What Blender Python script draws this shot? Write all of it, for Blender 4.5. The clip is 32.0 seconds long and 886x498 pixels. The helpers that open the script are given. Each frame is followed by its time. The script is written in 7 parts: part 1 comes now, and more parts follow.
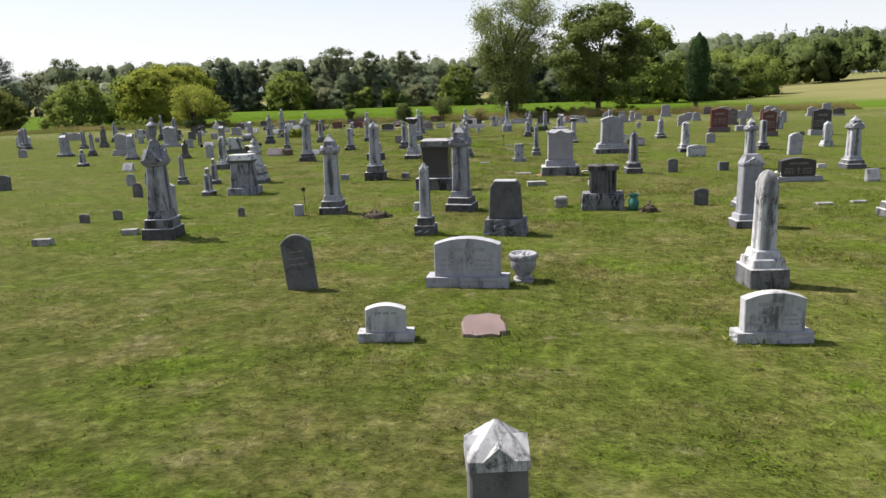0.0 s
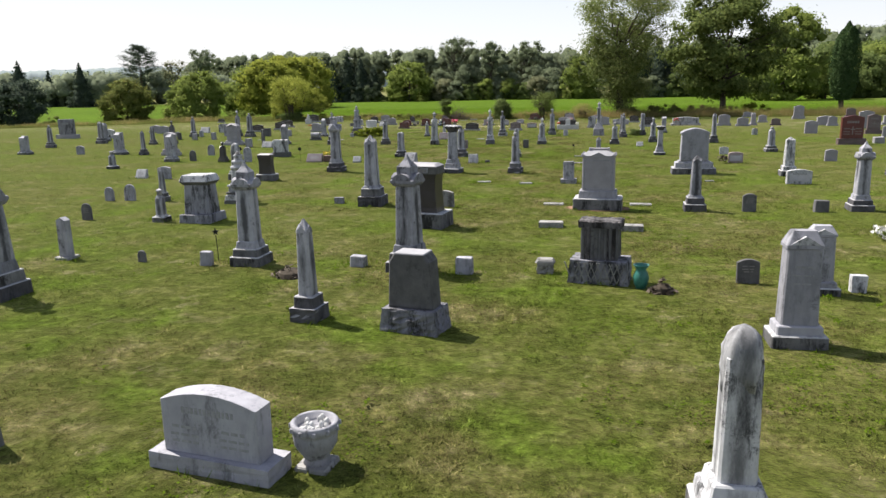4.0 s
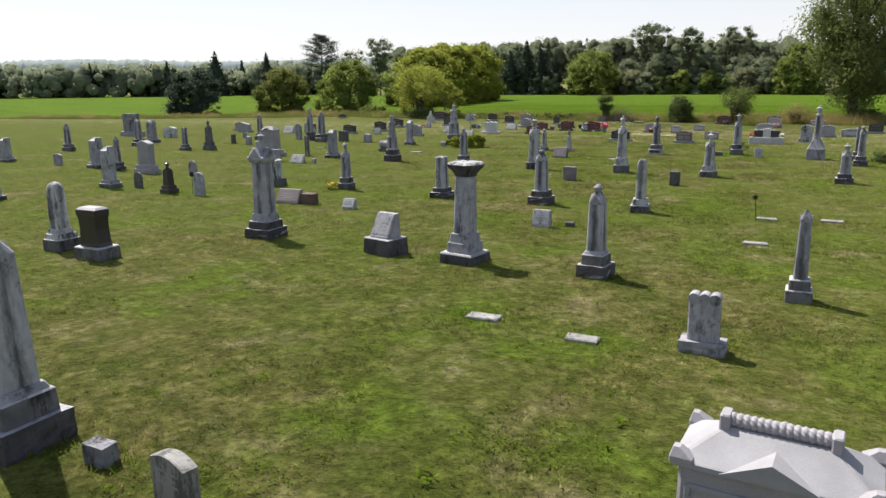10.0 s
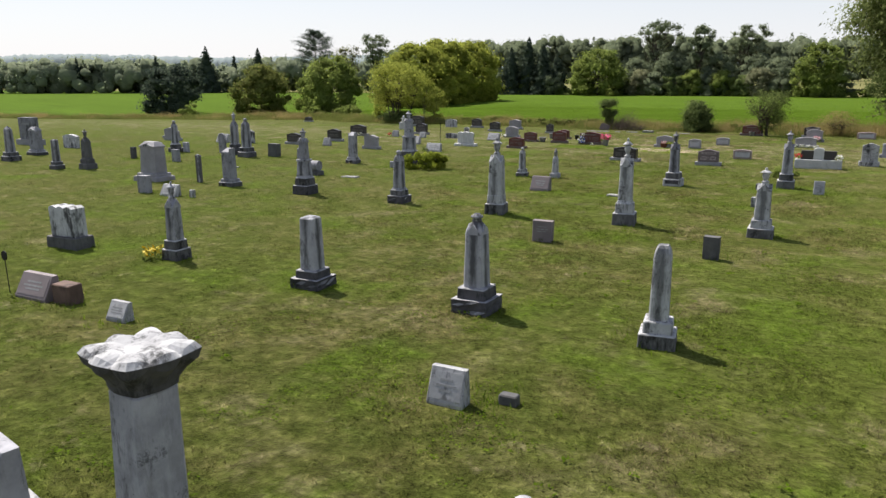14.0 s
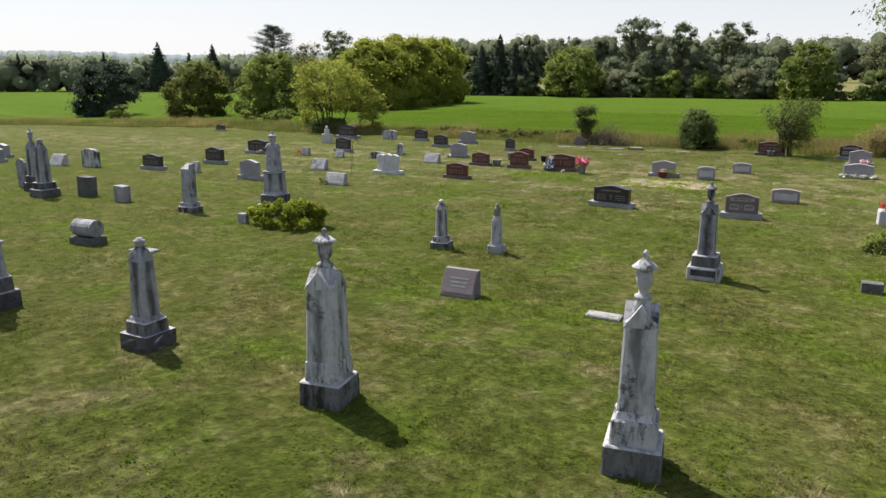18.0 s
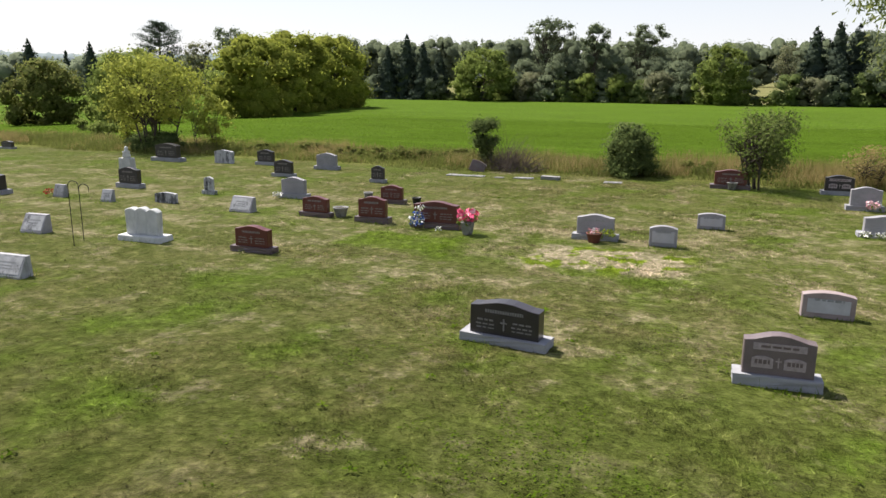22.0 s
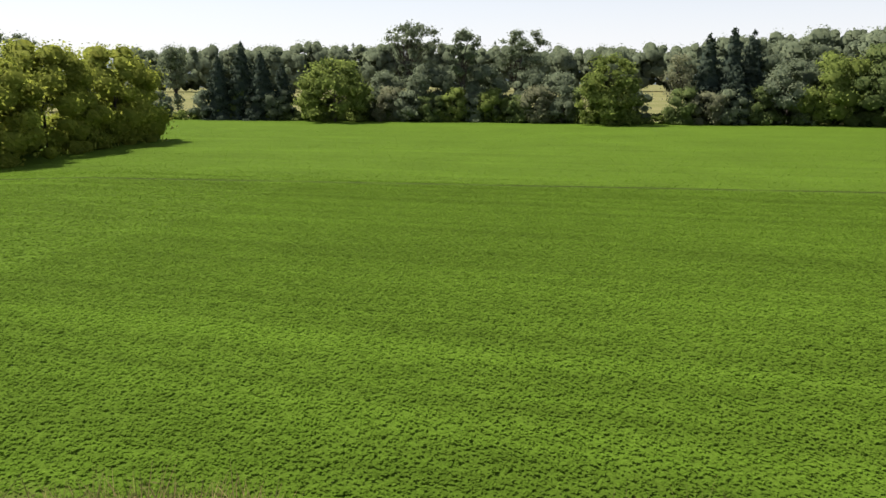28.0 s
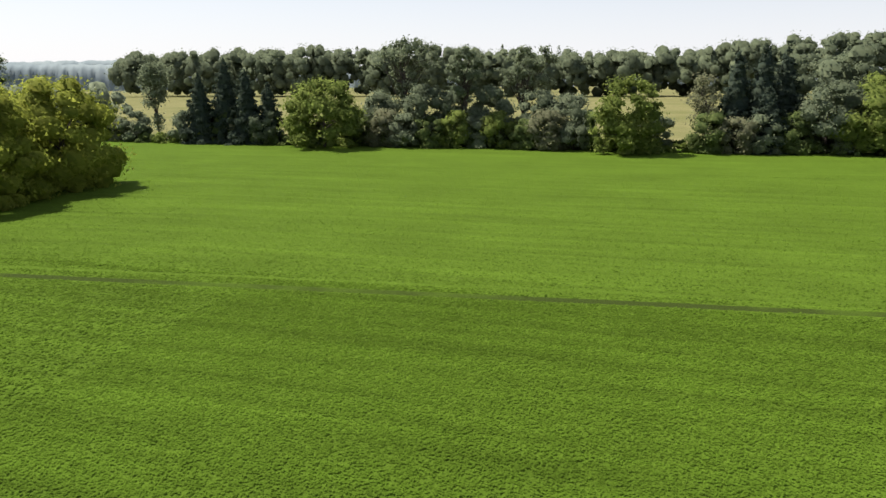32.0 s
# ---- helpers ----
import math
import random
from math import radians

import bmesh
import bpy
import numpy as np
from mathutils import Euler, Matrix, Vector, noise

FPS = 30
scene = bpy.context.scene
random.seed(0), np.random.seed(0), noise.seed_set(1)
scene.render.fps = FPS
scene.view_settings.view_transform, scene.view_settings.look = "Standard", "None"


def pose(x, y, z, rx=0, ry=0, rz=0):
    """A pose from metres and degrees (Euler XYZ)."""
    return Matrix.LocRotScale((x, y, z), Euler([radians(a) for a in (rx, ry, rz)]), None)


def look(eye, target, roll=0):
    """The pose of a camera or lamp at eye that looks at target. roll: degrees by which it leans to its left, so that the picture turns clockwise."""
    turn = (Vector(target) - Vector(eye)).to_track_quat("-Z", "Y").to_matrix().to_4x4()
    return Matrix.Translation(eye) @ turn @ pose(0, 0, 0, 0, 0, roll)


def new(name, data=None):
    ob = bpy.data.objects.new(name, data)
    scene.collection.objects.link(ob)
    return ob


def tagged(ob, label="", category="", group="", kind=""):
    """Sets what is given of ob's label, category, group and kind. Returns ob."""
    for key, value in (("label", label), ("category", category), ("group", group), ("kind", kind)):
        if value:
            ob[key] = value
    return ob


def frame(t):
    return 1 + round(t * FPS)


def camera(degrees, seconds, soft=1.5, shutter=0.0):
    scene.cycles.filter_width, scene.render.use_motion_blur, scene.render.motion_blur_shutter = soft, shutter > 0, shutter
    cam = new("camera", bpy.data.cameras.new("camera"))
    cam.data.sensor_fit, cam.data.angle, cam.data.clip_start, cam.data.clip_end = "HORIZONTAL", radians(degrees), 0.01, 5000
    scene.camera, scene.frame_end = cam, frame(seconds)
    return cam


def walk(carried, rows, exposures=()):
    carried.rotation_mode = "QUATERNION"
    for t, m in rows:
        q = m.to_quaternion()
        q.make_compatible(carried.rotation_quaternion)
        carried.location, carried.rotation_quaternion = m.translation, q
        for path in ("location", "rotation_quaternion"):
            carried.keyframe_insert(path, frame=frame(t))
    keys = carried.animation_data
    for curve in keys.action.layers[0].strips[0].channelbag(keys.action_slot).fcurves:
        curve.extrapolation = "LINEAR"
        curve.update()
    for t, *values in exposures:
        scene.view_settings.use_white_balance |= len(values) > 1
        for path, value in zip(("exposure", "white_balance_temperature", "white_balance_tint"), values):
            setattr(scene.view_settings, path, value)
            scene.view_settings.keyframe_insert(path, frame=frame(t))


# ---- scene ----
cam = camera(63.0, 32.0)
METRES, EYE, TILT, LEAN, TURN = 105.56, 3.8, 0.0, 0.0, 7.0
PATH = [
    (0, (0.064, 1.354, 2.898), (-0.18, 3.295, 2.481), -1.8),
    (0.5, (0.777, 1.672, 2.885), (0.472, 3.604, 2.463), -1.8),
    (1, (1.353, 2.095, 2.953), (1.048, 4.026, 2.528), -1.7),
    (1.5, (1.82, 2.63, 3.22), (1.508, 4.559, 2.793), -1.5),
    (2, (2.212, 3.251, 3.299), (1.857, 5.172, 2.87), -1.4),
    (2.5, (2.503, 3.976, 3.29), (2.108, 5.889, 2.861), -1.3),
    (3, (2.705, 4.853, 3.308), (2.294, 6.762, 2.877), -1.3),
    (3.5, (2.814, 5.873, 3.327), (2.374, 7.776, 2.895), -1.1),
    (4, (2.897, 7.048, 3.356), (2.312, 8.91, 2.922), -1.2),
    (4.5, (2.984, 8.317, 3.405), (2.271, 10.134, 2.969), -1.2),
    (6.5, (2.876, 14.175, 3.313), (2.119, 15.973, 2.871), -0.8),
    (7, (2.756, 15.689, 3.216), (1.997, 17.486, 2.773), -0.8),
    (7.5, (2.574, 17.154, 3.189), (1.815, 18.95, 2.745), -0.7),
    (8, (2.365, 18.571, 3.208), (1.537, 20.337, 2.762), -0.8),
    (8.5, (2.151, 19.912, 3.242), (1.183, 21.604, 2.796), -0.9),
    (9, (1.907, 21.244, 3.262), (0.863, 22.89, 2.816), -0.9),
    (9.5, (1.678, 22.472, 3.309), (0.629, 24.115, 2.862), -0.8),
    (10, (1.442, 23.689, 3.33), (0.391, 25.331, 2.882), -0.7),
    (10.5, (1.174, 24.872, 3.353), (0.123, 26.513, 2.904), -0.6),
    (11, (0.872, 26.025, 3.38), (-0.179, 27.666, 2.929), -0.4),
    (11.5, (0.53, 27.138, 3.402), (-0.521, 28.778, 2.95), -0.3),
    (12, (0.144, 28.242, 3.429), (-0.908, 29.881, 2.976), -0.2),
    (12.5, (-0.269, 29.35, 3.452), (-1.322, 30.988, 2.997), -0.0),
    (13, (-0.669, 30.445, 3.462), (-1.726, 32.081, 3.008), -0.2),
    (13.5, (-1.13, 31.587, 3.465), (-2.19, 33.222, 3.011), -0.1),
    (14, (-1.641, 32.837, 3.449), (-2.703, 34.47, 2.996), -0.2),
    (14.5, (-2.17, 34.069, 3.45), (-3.232, 35.701, 2.995), -0.0),
    (16.5, (-4.188, 39.375, 3.531), (-5.259, 41.002, 3.076), -0.1),
    (17, (-4.735, 40.832, 3.544), (-5.808, 42.457, 3.089), -0.1),
    (17.5, (-5.273, 42.316, 3.554), (-6.332, 43.95, 3.099), 0.0),
    (18, (-5.783, 43.74, 3.557), (-6.79, 45.407, 3.102), 0.1),
    (18.5, (-6.255, 45.146, 3.558), (-7.206, 46.846, 3.104), 0.2),
    (19, (-6.72, 46.535, 3.563), (-7.623, 48.261, 3.11), 0.4),
    (19.5, (-7.163, 47.907, 3.586), (-7.974, 49.678, 3.133), 0.5),
    (20, (-7.572, 49.272, 3.588), (-8.375, 51.047, 3.136), 0.6),
    (20.5, (-7.95, 50.601, 3.584), (-8.757, 52.374, 3.134), 0.5),
    (21, (-8.306, 51.932, 3.592), (-9.115, 53.705, 3.141), 0.4),
    (21.5, (-8.668, 53.26, 3.594), (-9.479, 55.032, 3.144), 0.5),
    (22, (-9.056, 54.732, 3.609), (-9.869, 56.504, 3.161), 0.4),
    (22.5, (-9.483, 56.304, 3.64), (-10.279, 58.083, 3.19), 0.5),
    (23, (-9.877, 57.98, 3.652), (-10.536, 59.814, 3.204), 0.6),
    (23.5, (-10.192, 59.719, 3.676), (-10.719, 61.596, 3.229), 0.5),
    (24, (-10.533, 61.535, 3.698), (-11.022, 63.422, 3.251), 0.5),
    (24.5, (-10.753, 63.482, 3.984), (-11.247, 65.367, 3.536), 0.4),
    (25, (-10.957, 65.397, 4.932), (-11.452, 67.282, 4.485), 0.4),
    (25.5, (-11.17, 67.299, 5.939), (-11.668, 69.184, 5.493), 0.5),
    (26, (-11.419, 69.19, 6.281), (-11.919, 71.075, 5.834), 0.4),
    (26.5, (-11.873, 71.504, 6.244), (-12.377, 73.387, 5.798), 0.2),
    (28.5, (-14.09, 83.457, 5.944), (-14.621, 85.335, 5.505), -0.3),
    (29, (-14.85, 86.792, 5.978), (-15.384, 88.668, 5.539), -0.4),
    (29.5, (-15.69, 90.179, 6.017), (-16.226, 92.055, 5.579), -0.3),
    (30, (-16.226, 93.0, 6.126), (-16.766, 94.876, 5.691), -0.4),
    (30.5, (-16.352, 94.304, 6.66), (-16.894, 96.179, 6.226), -0.4),
    (31, (-16.197, 94.44, 7.674), (-16.742, 96.315, 7.241), -0.4),
    (31.5, (-15.885, 93.759, 8.72), (-16.432, 95.634, 8.288), -0.4),
    (32, (-15.455, 92.252, 9.628), (-16.001, 94.124, 9.183), -0.3),
]
walk(cam, [(t, look(eye, target, roll)) for t, eye, target, roll in PATH], exposures=[(0.0, 0.86), (4.0, 0.90), (8.0, 0.84), (12.0, 0.74), (17.0, 0.70), (20.0, 0.78), (25.0, 0.88), (28.0, 0.82), (32.0, 0.76)])

# ---- light ----
SUN_AZ, SUN_EL = -70.0, 55.0
world = bpy.data.worlds.new("sky")
scene.world = world
world.use_nodes = True
wn, wl = world.node_tree.nodes, world.node_tree.links
sky = wn.new("ShaderNodeTexSky")
sky.sky_type, sky.sun_disc = "NISHITA", False
sky.sun_elevation, sky.sun_rotation = radians(SUN_EL), radians(SUN_AZ)
sky.air_density, sky.dust_density, sky.ozone_density, sky.altitude = 1.0, 1.6, 1.0, 200
wn["Background"].inputs[1].default_value = 0.07
# summer haze: thin overhead, thick towards the horizon
veil = wn.new("ShaderNodeMix")
veil.data_type = "RGBA"
veil.inputs[7].default_value = (9.1, 9.05, 9.6, 1)
w_dir, w_sep = wn.new("ShaderNodeTexCoord"), wn.new("ShaderNodeSeparateXYZ")
w_low, w_pow, w_amt = wn.new("ShaderNodeMath"), wn.new("ShaderNodeMath"), wn.new("ShaderNodeMath")
w_low.operation, w_low.use_clamp = "SUBTRACT", True
w_low.inputs[0].default_value = 1.0
w_pow.operation, w_pow.inputs[1].default_value = "POWER", 4.0
w_amt.operation, w_amt.inputs[1].default_value, w_amt.inputs[2].default_value = "MULTIPLY_ADD", 0.72, 0.10
wl.new(w_dir.outputs["Generated"], w_sep.inputs[0])
wl.new(w_sep.outputs[2], w_low.inputs[1])
wl.new(w_low.outputs[0], w_pow.inputs[0])
wl.new(w_pow.outputs[0], w_amt.inputs[0])
wl.new(w_amt.outputs[0], veil.inputs[0])
wl.new(sky.outputs[0], veil.inputs[6])
wl.new(veil.outputs[2], wn["Background"].inputs[0])
lamp = bpy.data.lights.new("sun", "SUN")
lamp.energy, lamp.angle, lamp.color = 5.0, radians(0.55), (1.0, 0.95, 0.87)
sun = new("sun", lamp)
sa, se = radians(SUN_AZ), radians(SUN_EL)
sun.matrix_world = look((0, 0, 60), (-60 * math.sin(sa) * math.cos(se), -60 * math.cos(sa) * math.cos(se), 60 - 60 * math.sin(se)))


# ---- materials ----
def nodes_of(name, rough=0.8, metal=0.0, spec=0.3):
    m = bpy.data.materials.new(name)
    m.use_nodes = True
    nt = m.node_tree
    b = nt.nodes["Principled BSDF"]
    b.inputs["Roughness"].default_value = rough
    b.inputs["Metallic"].default_value = metal
    b.inputs["Specular IOR Level"].default_value = spec
    return m, nt, b


def noise_tex(nt, vec, scale, detail=6, rough=0.6):
    n = nt.nodes.new("ShaderNodeTexNoise")
    n.inputs["Scale"].default_value, n.inputs["Detail"].default_value, n.inputs["Roughness"].default_value = scale, detail, rough
    nt.links.new(vec, n.inputs["Vector"])
    return n.outputs["Fac"]


def ramp(nt, fac, *stops):
    r = nt.nodes.new("ShaderNodeValToRGB")
    while len(r.color_ramp.elements) < len(stops):
        r.color_ramp.elements.new(0.5)
    for e, (p, c) in zip(r.color_ramp.elements, stops):
        e.position = p
        e.color = (*c, 1) if len(c) == 3 else c
    nt.links.new(fac, r.inputs[0])
    return r.outputs[0]


def grey(v):
    return (v, v, v)


def mix(nt, fac, a, b, kind="MIX"):
    x = nt.nodes.new("ShaderNodeMix")
    x.data_type, x.blend_type = "RGBA", kind
    for sock, v in ((x.inputs[0], fac), (x.inputs[6], a), (x.inputs[7], b)):
        if isinstance(v, (int, float)):
            sock.default_value = v
        elif isinstance(v, tuple):
            sock.default_value = (*v, 1)
        else:
            nt.links.new(v, sock)
    return x.outputs[2]


def math_node(nt, op, a, b=0.0):
    x = nt.nodes.new("ShaderNodeMath")
    x.operation = op
    for sock, v in zip(x.inputs, (a, b)):
        if isinstance(v, (int, float)):
            sock.default_value = v
        else:
            nt.links.new(v, sock)
    return x.outputs[0]


def bump(nt, bsdf, height, strength=0.3, dist=0.01):
    x = nt.nodes.new("ShaderNodeBump")
    x.inputs["Strength"].default_value, x.inputs["Distance"].default_value = strength, dist
    nt.links.new(height, x.inputs["Height"])
    nt.links.new(x.outputs[0], bsdf.inputs["Normal"])


def local_vec(nt, stretch=(1, 1, 1)):
    """Object coordinates, shifted for each object."""
    tc, oi = nt.nodes.new("ShaderNodeTexCoord"), nt.nodes.new("ShaderNodeObjectInfo")
    mul = nt.nodes.new("ShaderNodeMath")
    mul.operation, mul.inputs[1].default_value = "MULTIPLY", 37.0
    nt.links.new(oi.outputs["Random"], mul.inputs[0])
    add = nt.nodes.new("ShaderNodeVectorMath")
    add.operation = "ADD"
    nt.links.new(tc.outputs["Object"], add.inputs[0])
    nt.links.new(mul.outputs[0], add.inputs[1])
    mp = nt.nodes.new("ShaderNodeMapping")
    mp.inputs["Scale"].default_value = stretch
    nt.links.new(add.outputs[0], mp.inputs["Vector"])
    return add.outputs[0], mp.outputs[0], oi.outputs["Random"]


def world_vec(nt):
    g = nt.nodes.new("ShaderNodeNewGeometry")
    return g.outputs["Position"]


def old_stone(name, light, dark, stain, amount, rough=0.85, upface=None, run=0.0):
    """Weathered marble or limestone: clouded body, run-down streaks, dark lichen patches;
    upward faces can take a paler colour; run: a dark water run down the middle of each face."""
    m, nt, b = nodes_of(name, rough)
    v, vs, rnd = local_vec(nt, (5.5, 5.5, 1.5))
    body = ramp(nt, noise_tex(nt, v, 4, 8, 0.65), (0.3, dark), (0.7, light))
    streak = ramp(nt, noise_tex(nt, vs, 1.0, 6, 0.7), (0.50, grey(0)), (0.60, grey(1)))
    patch = ramp(nt, noise_tex(nt, vs, 0.62, 9, 0.78), (0.62 - amount * 0.22, grey(0)), (0.68 - amount * 0.16, grey(1)))
    c = mix(nt, math_node(nt, "MULTIPLY", streak, 0.08 + amount * 0.5), body, stain)
    c = mix(nt, math_node(nt, "MULTIPLY", patch, min(1.0, 0.45 + amount)), c, stain)
    blotch = ramp(nt, noise_tex(nt, v, 3.4, 10, 0.8), (0.585 - amount * 0.06, grey(0)), (0.64 - amount * 0.05, grey(1)))
    c = mix(nt, math_node(nt, "MULTIPLY", blotch, min(0.85, 0.2 + amount * 1.3)), c, stain)
    if run:
        tc, sep = nt.nodes.new("ShaderNodeTexCoord"), nt.nodes.new("ShaderNodeSeparateXYZ")
        nt.links.new(tc.outputs["Object"], sep.inputs[0])
        mid = math_node(nt, "MINIMUM", math_node(nt, "ABSOLUTE", sep.outputs[0]), math_node(nt, "ABSOLUTE", sep.outputs[1]))
        edge = math_node(nt, "ADD", math_node(nt, "MULTIPLY", mid, 2.6), math_node(nt, "MULTIPLY", noise_tex(nt, vs, 0.8, 7, 0.7), 1.0))
        c = mix(nt, math_node(nt, "MULTIPLY", ramp(nt, edge, (0.50, grey(1)), (0.72, grey(0))), run), c, stain)
    tone = ramp(nt, rnd, (0.0, grey(0.8)), (1.0, grey(1.08)))
    c = mix(nt, 1.0, c, tone, "MULTIPLY")
    # mix a second colour onto upward faces, broken up by noise
    if upface:
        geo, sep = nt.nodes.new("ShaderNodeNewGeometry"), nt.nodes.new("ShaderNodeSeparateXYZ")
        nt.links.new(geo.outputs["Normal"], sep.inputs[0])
        up_mask = math_node(nt, "MULTIPLY", ramp(nt, sep.outputs[2], (0.30, grey(0)), (0.62, grey(1))), ramp(nt, noise_tex(nt, v, 9, 6, 0.7), (0.36, grey(0.25)), (0.52, grey(1))))
        c = mix(nt, up_mask, c, upface)
    nt.links.new(c, b.inputs["Base Color"])
    bump(nt, b, noise_tex(nt, v, 60, 6, 0.7), 0.35, 0.006)
    return m


def granite(name, base, fleck, rough, amount=0.35, spec=0.5):
    """Speckled granite, polished or sawn."""
    m, nt, b = nodes_of(name, rough, 0, spec)
    v, _, rnd = local_vec(nt)
    vor = nt.nodes.new("ShaderNodeTexVoronoi")
    vor.inputs["Scale"].default_value = 140
    nt.links.new(v, vor.inputs["Vector"])
    speck = ramp(nt, vor.outputs["Distance"], (0.15, grey(1)), (0.45, grey(0)))
    c = mix(nt, math_node(nt, "MULTIPLY", speck, amount), base, fleck)
    cloud = ramp(nt, noise_tex(nt, v, 2.5, 5), (0.3, grey(0.78)), (0.7, grey(1.12)))
    c = mix(nt, 1.0, c, cloud, "MULTIPLY")
    nt.links.new(c, b.inputs["Base Color"])
    bump(nt, b, noise_tex(nt, v, 90, 4), 0.12 if rough < 0.4 else 0.4, 0.004)
    return m


MAT = {
    "grey": old_stone("weathered_grey_marble", (0.42, 0.415, 0.45), (0.26, 0.257, 0.285), (0.04, 0.04, 0.043), 0.38),
    "white": old_stone("weathered_white_marble", (0.60, 0.595, 0.61), (0.40, 0.398, 0.415), (0.05, 0.05, 0.052), 0.52),
    "pale": old_stone("greyed_white_marble", (0.49, 0.485, 0.50), (0.35, 0.348, 0.36), (0.09, 0.09, 0.092), 0.36),
    "slate": old_stone("blackened_grey_marble", (0.30, 0.297, 0.33), (0.18, 0.178, 0.20), (0.022, 0.022, 0.023), 0.5),
    "marble": old_stone("pale_grey_marble", (0.37, 0.365, 0.40), (0.28, 0.276, 0.305), (0.10, 0.10, 0.11), 0.3),
    "clean": old_stone("clean_white_marble", (0.64, 0.635, 0.625), (0.48, 0.48, 0.475), (0.22, 0.22, 0.22), 0.14),
    "dark": old_stone("dark_weathered_stone", (0.16, 0.155, 0.155), (0.085, 0.083, 0.085), (0.03, 0.03, 0.03), 0.25),
    "dark_red": old_stone("rough_red_sandstone", (0.19, 0.076, 0.073), (0.115, 0.047, 0.045), (0.05, 0.026, 0.026), 0.24),
    "conc": old_stone("weathered_concrete", (0.35, 0.34, 0.325), (0.22, 0.213, 0.205), (0.07, 0.067, 0.064), 0.42),
    "brown": old_stone("brown_stone", (0.17, 0.11, 0.09), (0.09, 0.06, 0.05), (0.04, 0.03, 0.03), 0.2),
    "pink": granite("pink_granite", (0.32, 0.25, 0.245), (0.19, 0.15, 0.15), 0.7, 0.5),
    "mauve": granite("mauve_granite", (0.135, 0.095, 0.098), (0.08, 0.06, 0.06), 0.35, 0.5),
    "black": granite("polished_black_granite", (0.034, 0.028, 0.031), (0.066, 0.060, 0.066), 0.3, 0.4),
    "red": granite("polished_red_granite", (0.115, 0.026, 0.023), (0.06, 0.02, 0.02), 0.32, 0.5),
    "granite": granite("grey_granite", (0.30, 0.285, 0.305), (0.16, 0.152, 0.162), 0.6, 0.5),
    "rock": granite("rough_grey_granite", (0.32, 0.315, 0.335), (0.22, 0.22, 0.22), 0.9, 0.5),
}


def plain(name, colour, rough=0.7, metal=0.0, spread=0.25, scale=20.0):
    m, nt, b = nodes_of(name, rough, metal)
    v, _, _ = local_vec(nt)
    c = ramp(nt, noise_tex(nt, v, scale, 5), (0.25, tuple(k * (1 - spread) for k in colour)), (0.75, tuple(min(1, k * (1 + spread)) for k in colour)))
    nt.links.new(c, b.inputs["Base Color"])
    return m


MAT["lichen"] = old_stone("lichen_mottled_stone", (0.19, 0.175, 0.178), (0.05, 0.045, 0.046), (0.016, 0.014, 0.014), 0.66)
MAT["soot"] = old_stone("blackened_base_stone", (0.115, 0.110, 0.120), (0.060, 0.057, 0.062), (0.018, 0.018, 0.019), 0.4, upface=(0.36, 0.355, 0.37))
MAT["grey_run"] = old_stone("streaked_grey_marble", (0.46, 0.455, 0.49), (0.31, 0.307, 0.335), (0.04, 0.04, 0.043), 0.22, run=0.85)
MAT["white_run"] = old_stone("streaked_white_marble", (0.66, 0.655, 0.67), (0.44, 0.438, 0.455), (0.05, 0.05, 0.052), 0.46, run=0.7)
MAT["slate_run"] = old_stone("streaked_dark_marble", (0.36, 0.357, 0.39), (0.21, 0.208, 0.23), (0.022, 0.022, 0.023), 0.34, run=0.85)
MAT["blush"] = granite("rough_blush_granite", (0.225, 0.158, 0.150), (0.14, 0.10, 0.096), 0.85, 0.5)
MAT["dusk"] = granite("dusky_mauve_granite", (0.160, 0.122, 0.126), (0.09, 0.07, 0.072), 0.45, 0.5)
MAT["rose"] = granite("dull_rose_granite", (0.205, 0.168, 0.175), (0.12, 0.10, 0.105), 0.7, 0.5)
MAT["grime"] = old_stone("soiled_base_stone", (0.20, 0.195, 0.20), (0.10, 0.097, 0.10), (0.026, 0.025, 0.025), 0.55, upface=(0.44, 0.435, 0.44))
MAT["letter_light"] = plain("pale_lettering", (0.20, 0.185, 0.18), 0.8)
MAT["letter_dark"] = plain("dark_lettering", (0.27, 0.27, 0.275), 0.9)
MAT["face"] = granite("pale_lavender_face", (0.46, 0.445, 0.48), (0.34, 0.33, 0.36), 0.6, 0.35)
MAT["wicker"] = plain("reddish_wicker", (0.15, 0.055, 0.04), 0.8, 0, 0.5, 60)
MAT["panel"] = plain("frosted_panel", (0.34, 0.28, 0.285), 0.8)
MAT["green"] = plain("green_glazed_vase", (0.04, 0.16, 0.13), 0.3)
MAT["iron"] = plain("dark_iron", (0.02, 0.02, 0.022), 0.6, 0.5)
MAT["soil"] = plain("dark_soil", (0.045, 0.035, 0.025), 0.95, 0, 0.5, 9)
MAT["red_soil"] = plain("bare_reddish_soil", (0.22, 0.13, 0.08), 0.95, 0, 0.3, 9)
MAT["twig"] = plain("dry_twigs", (0.11, 0.085, 0.065), 0.9, 0, 0.4, 6)
MAT["pot_black"] = plain("black_plastic_pot", (0.02, 0.02, 0.02), 0.5)
MAT["petal_pink"] = plain("pink_petals", (0.75, 0.10, 0.22), 0.7, 0, 0.35, 30)
MAT["petal_pale"] = plain("pale_pink_petals", (0.75, 0.42, 0.46), 0.7, 0, 0.3, 30)
MAT["petal_white"] = plain("white_petals", (0.8, 0.78, 0.75), 0.7)
MAT["petal_red"] = plain("red_petals", (0.55, 0.03, 0.04), 0.7)
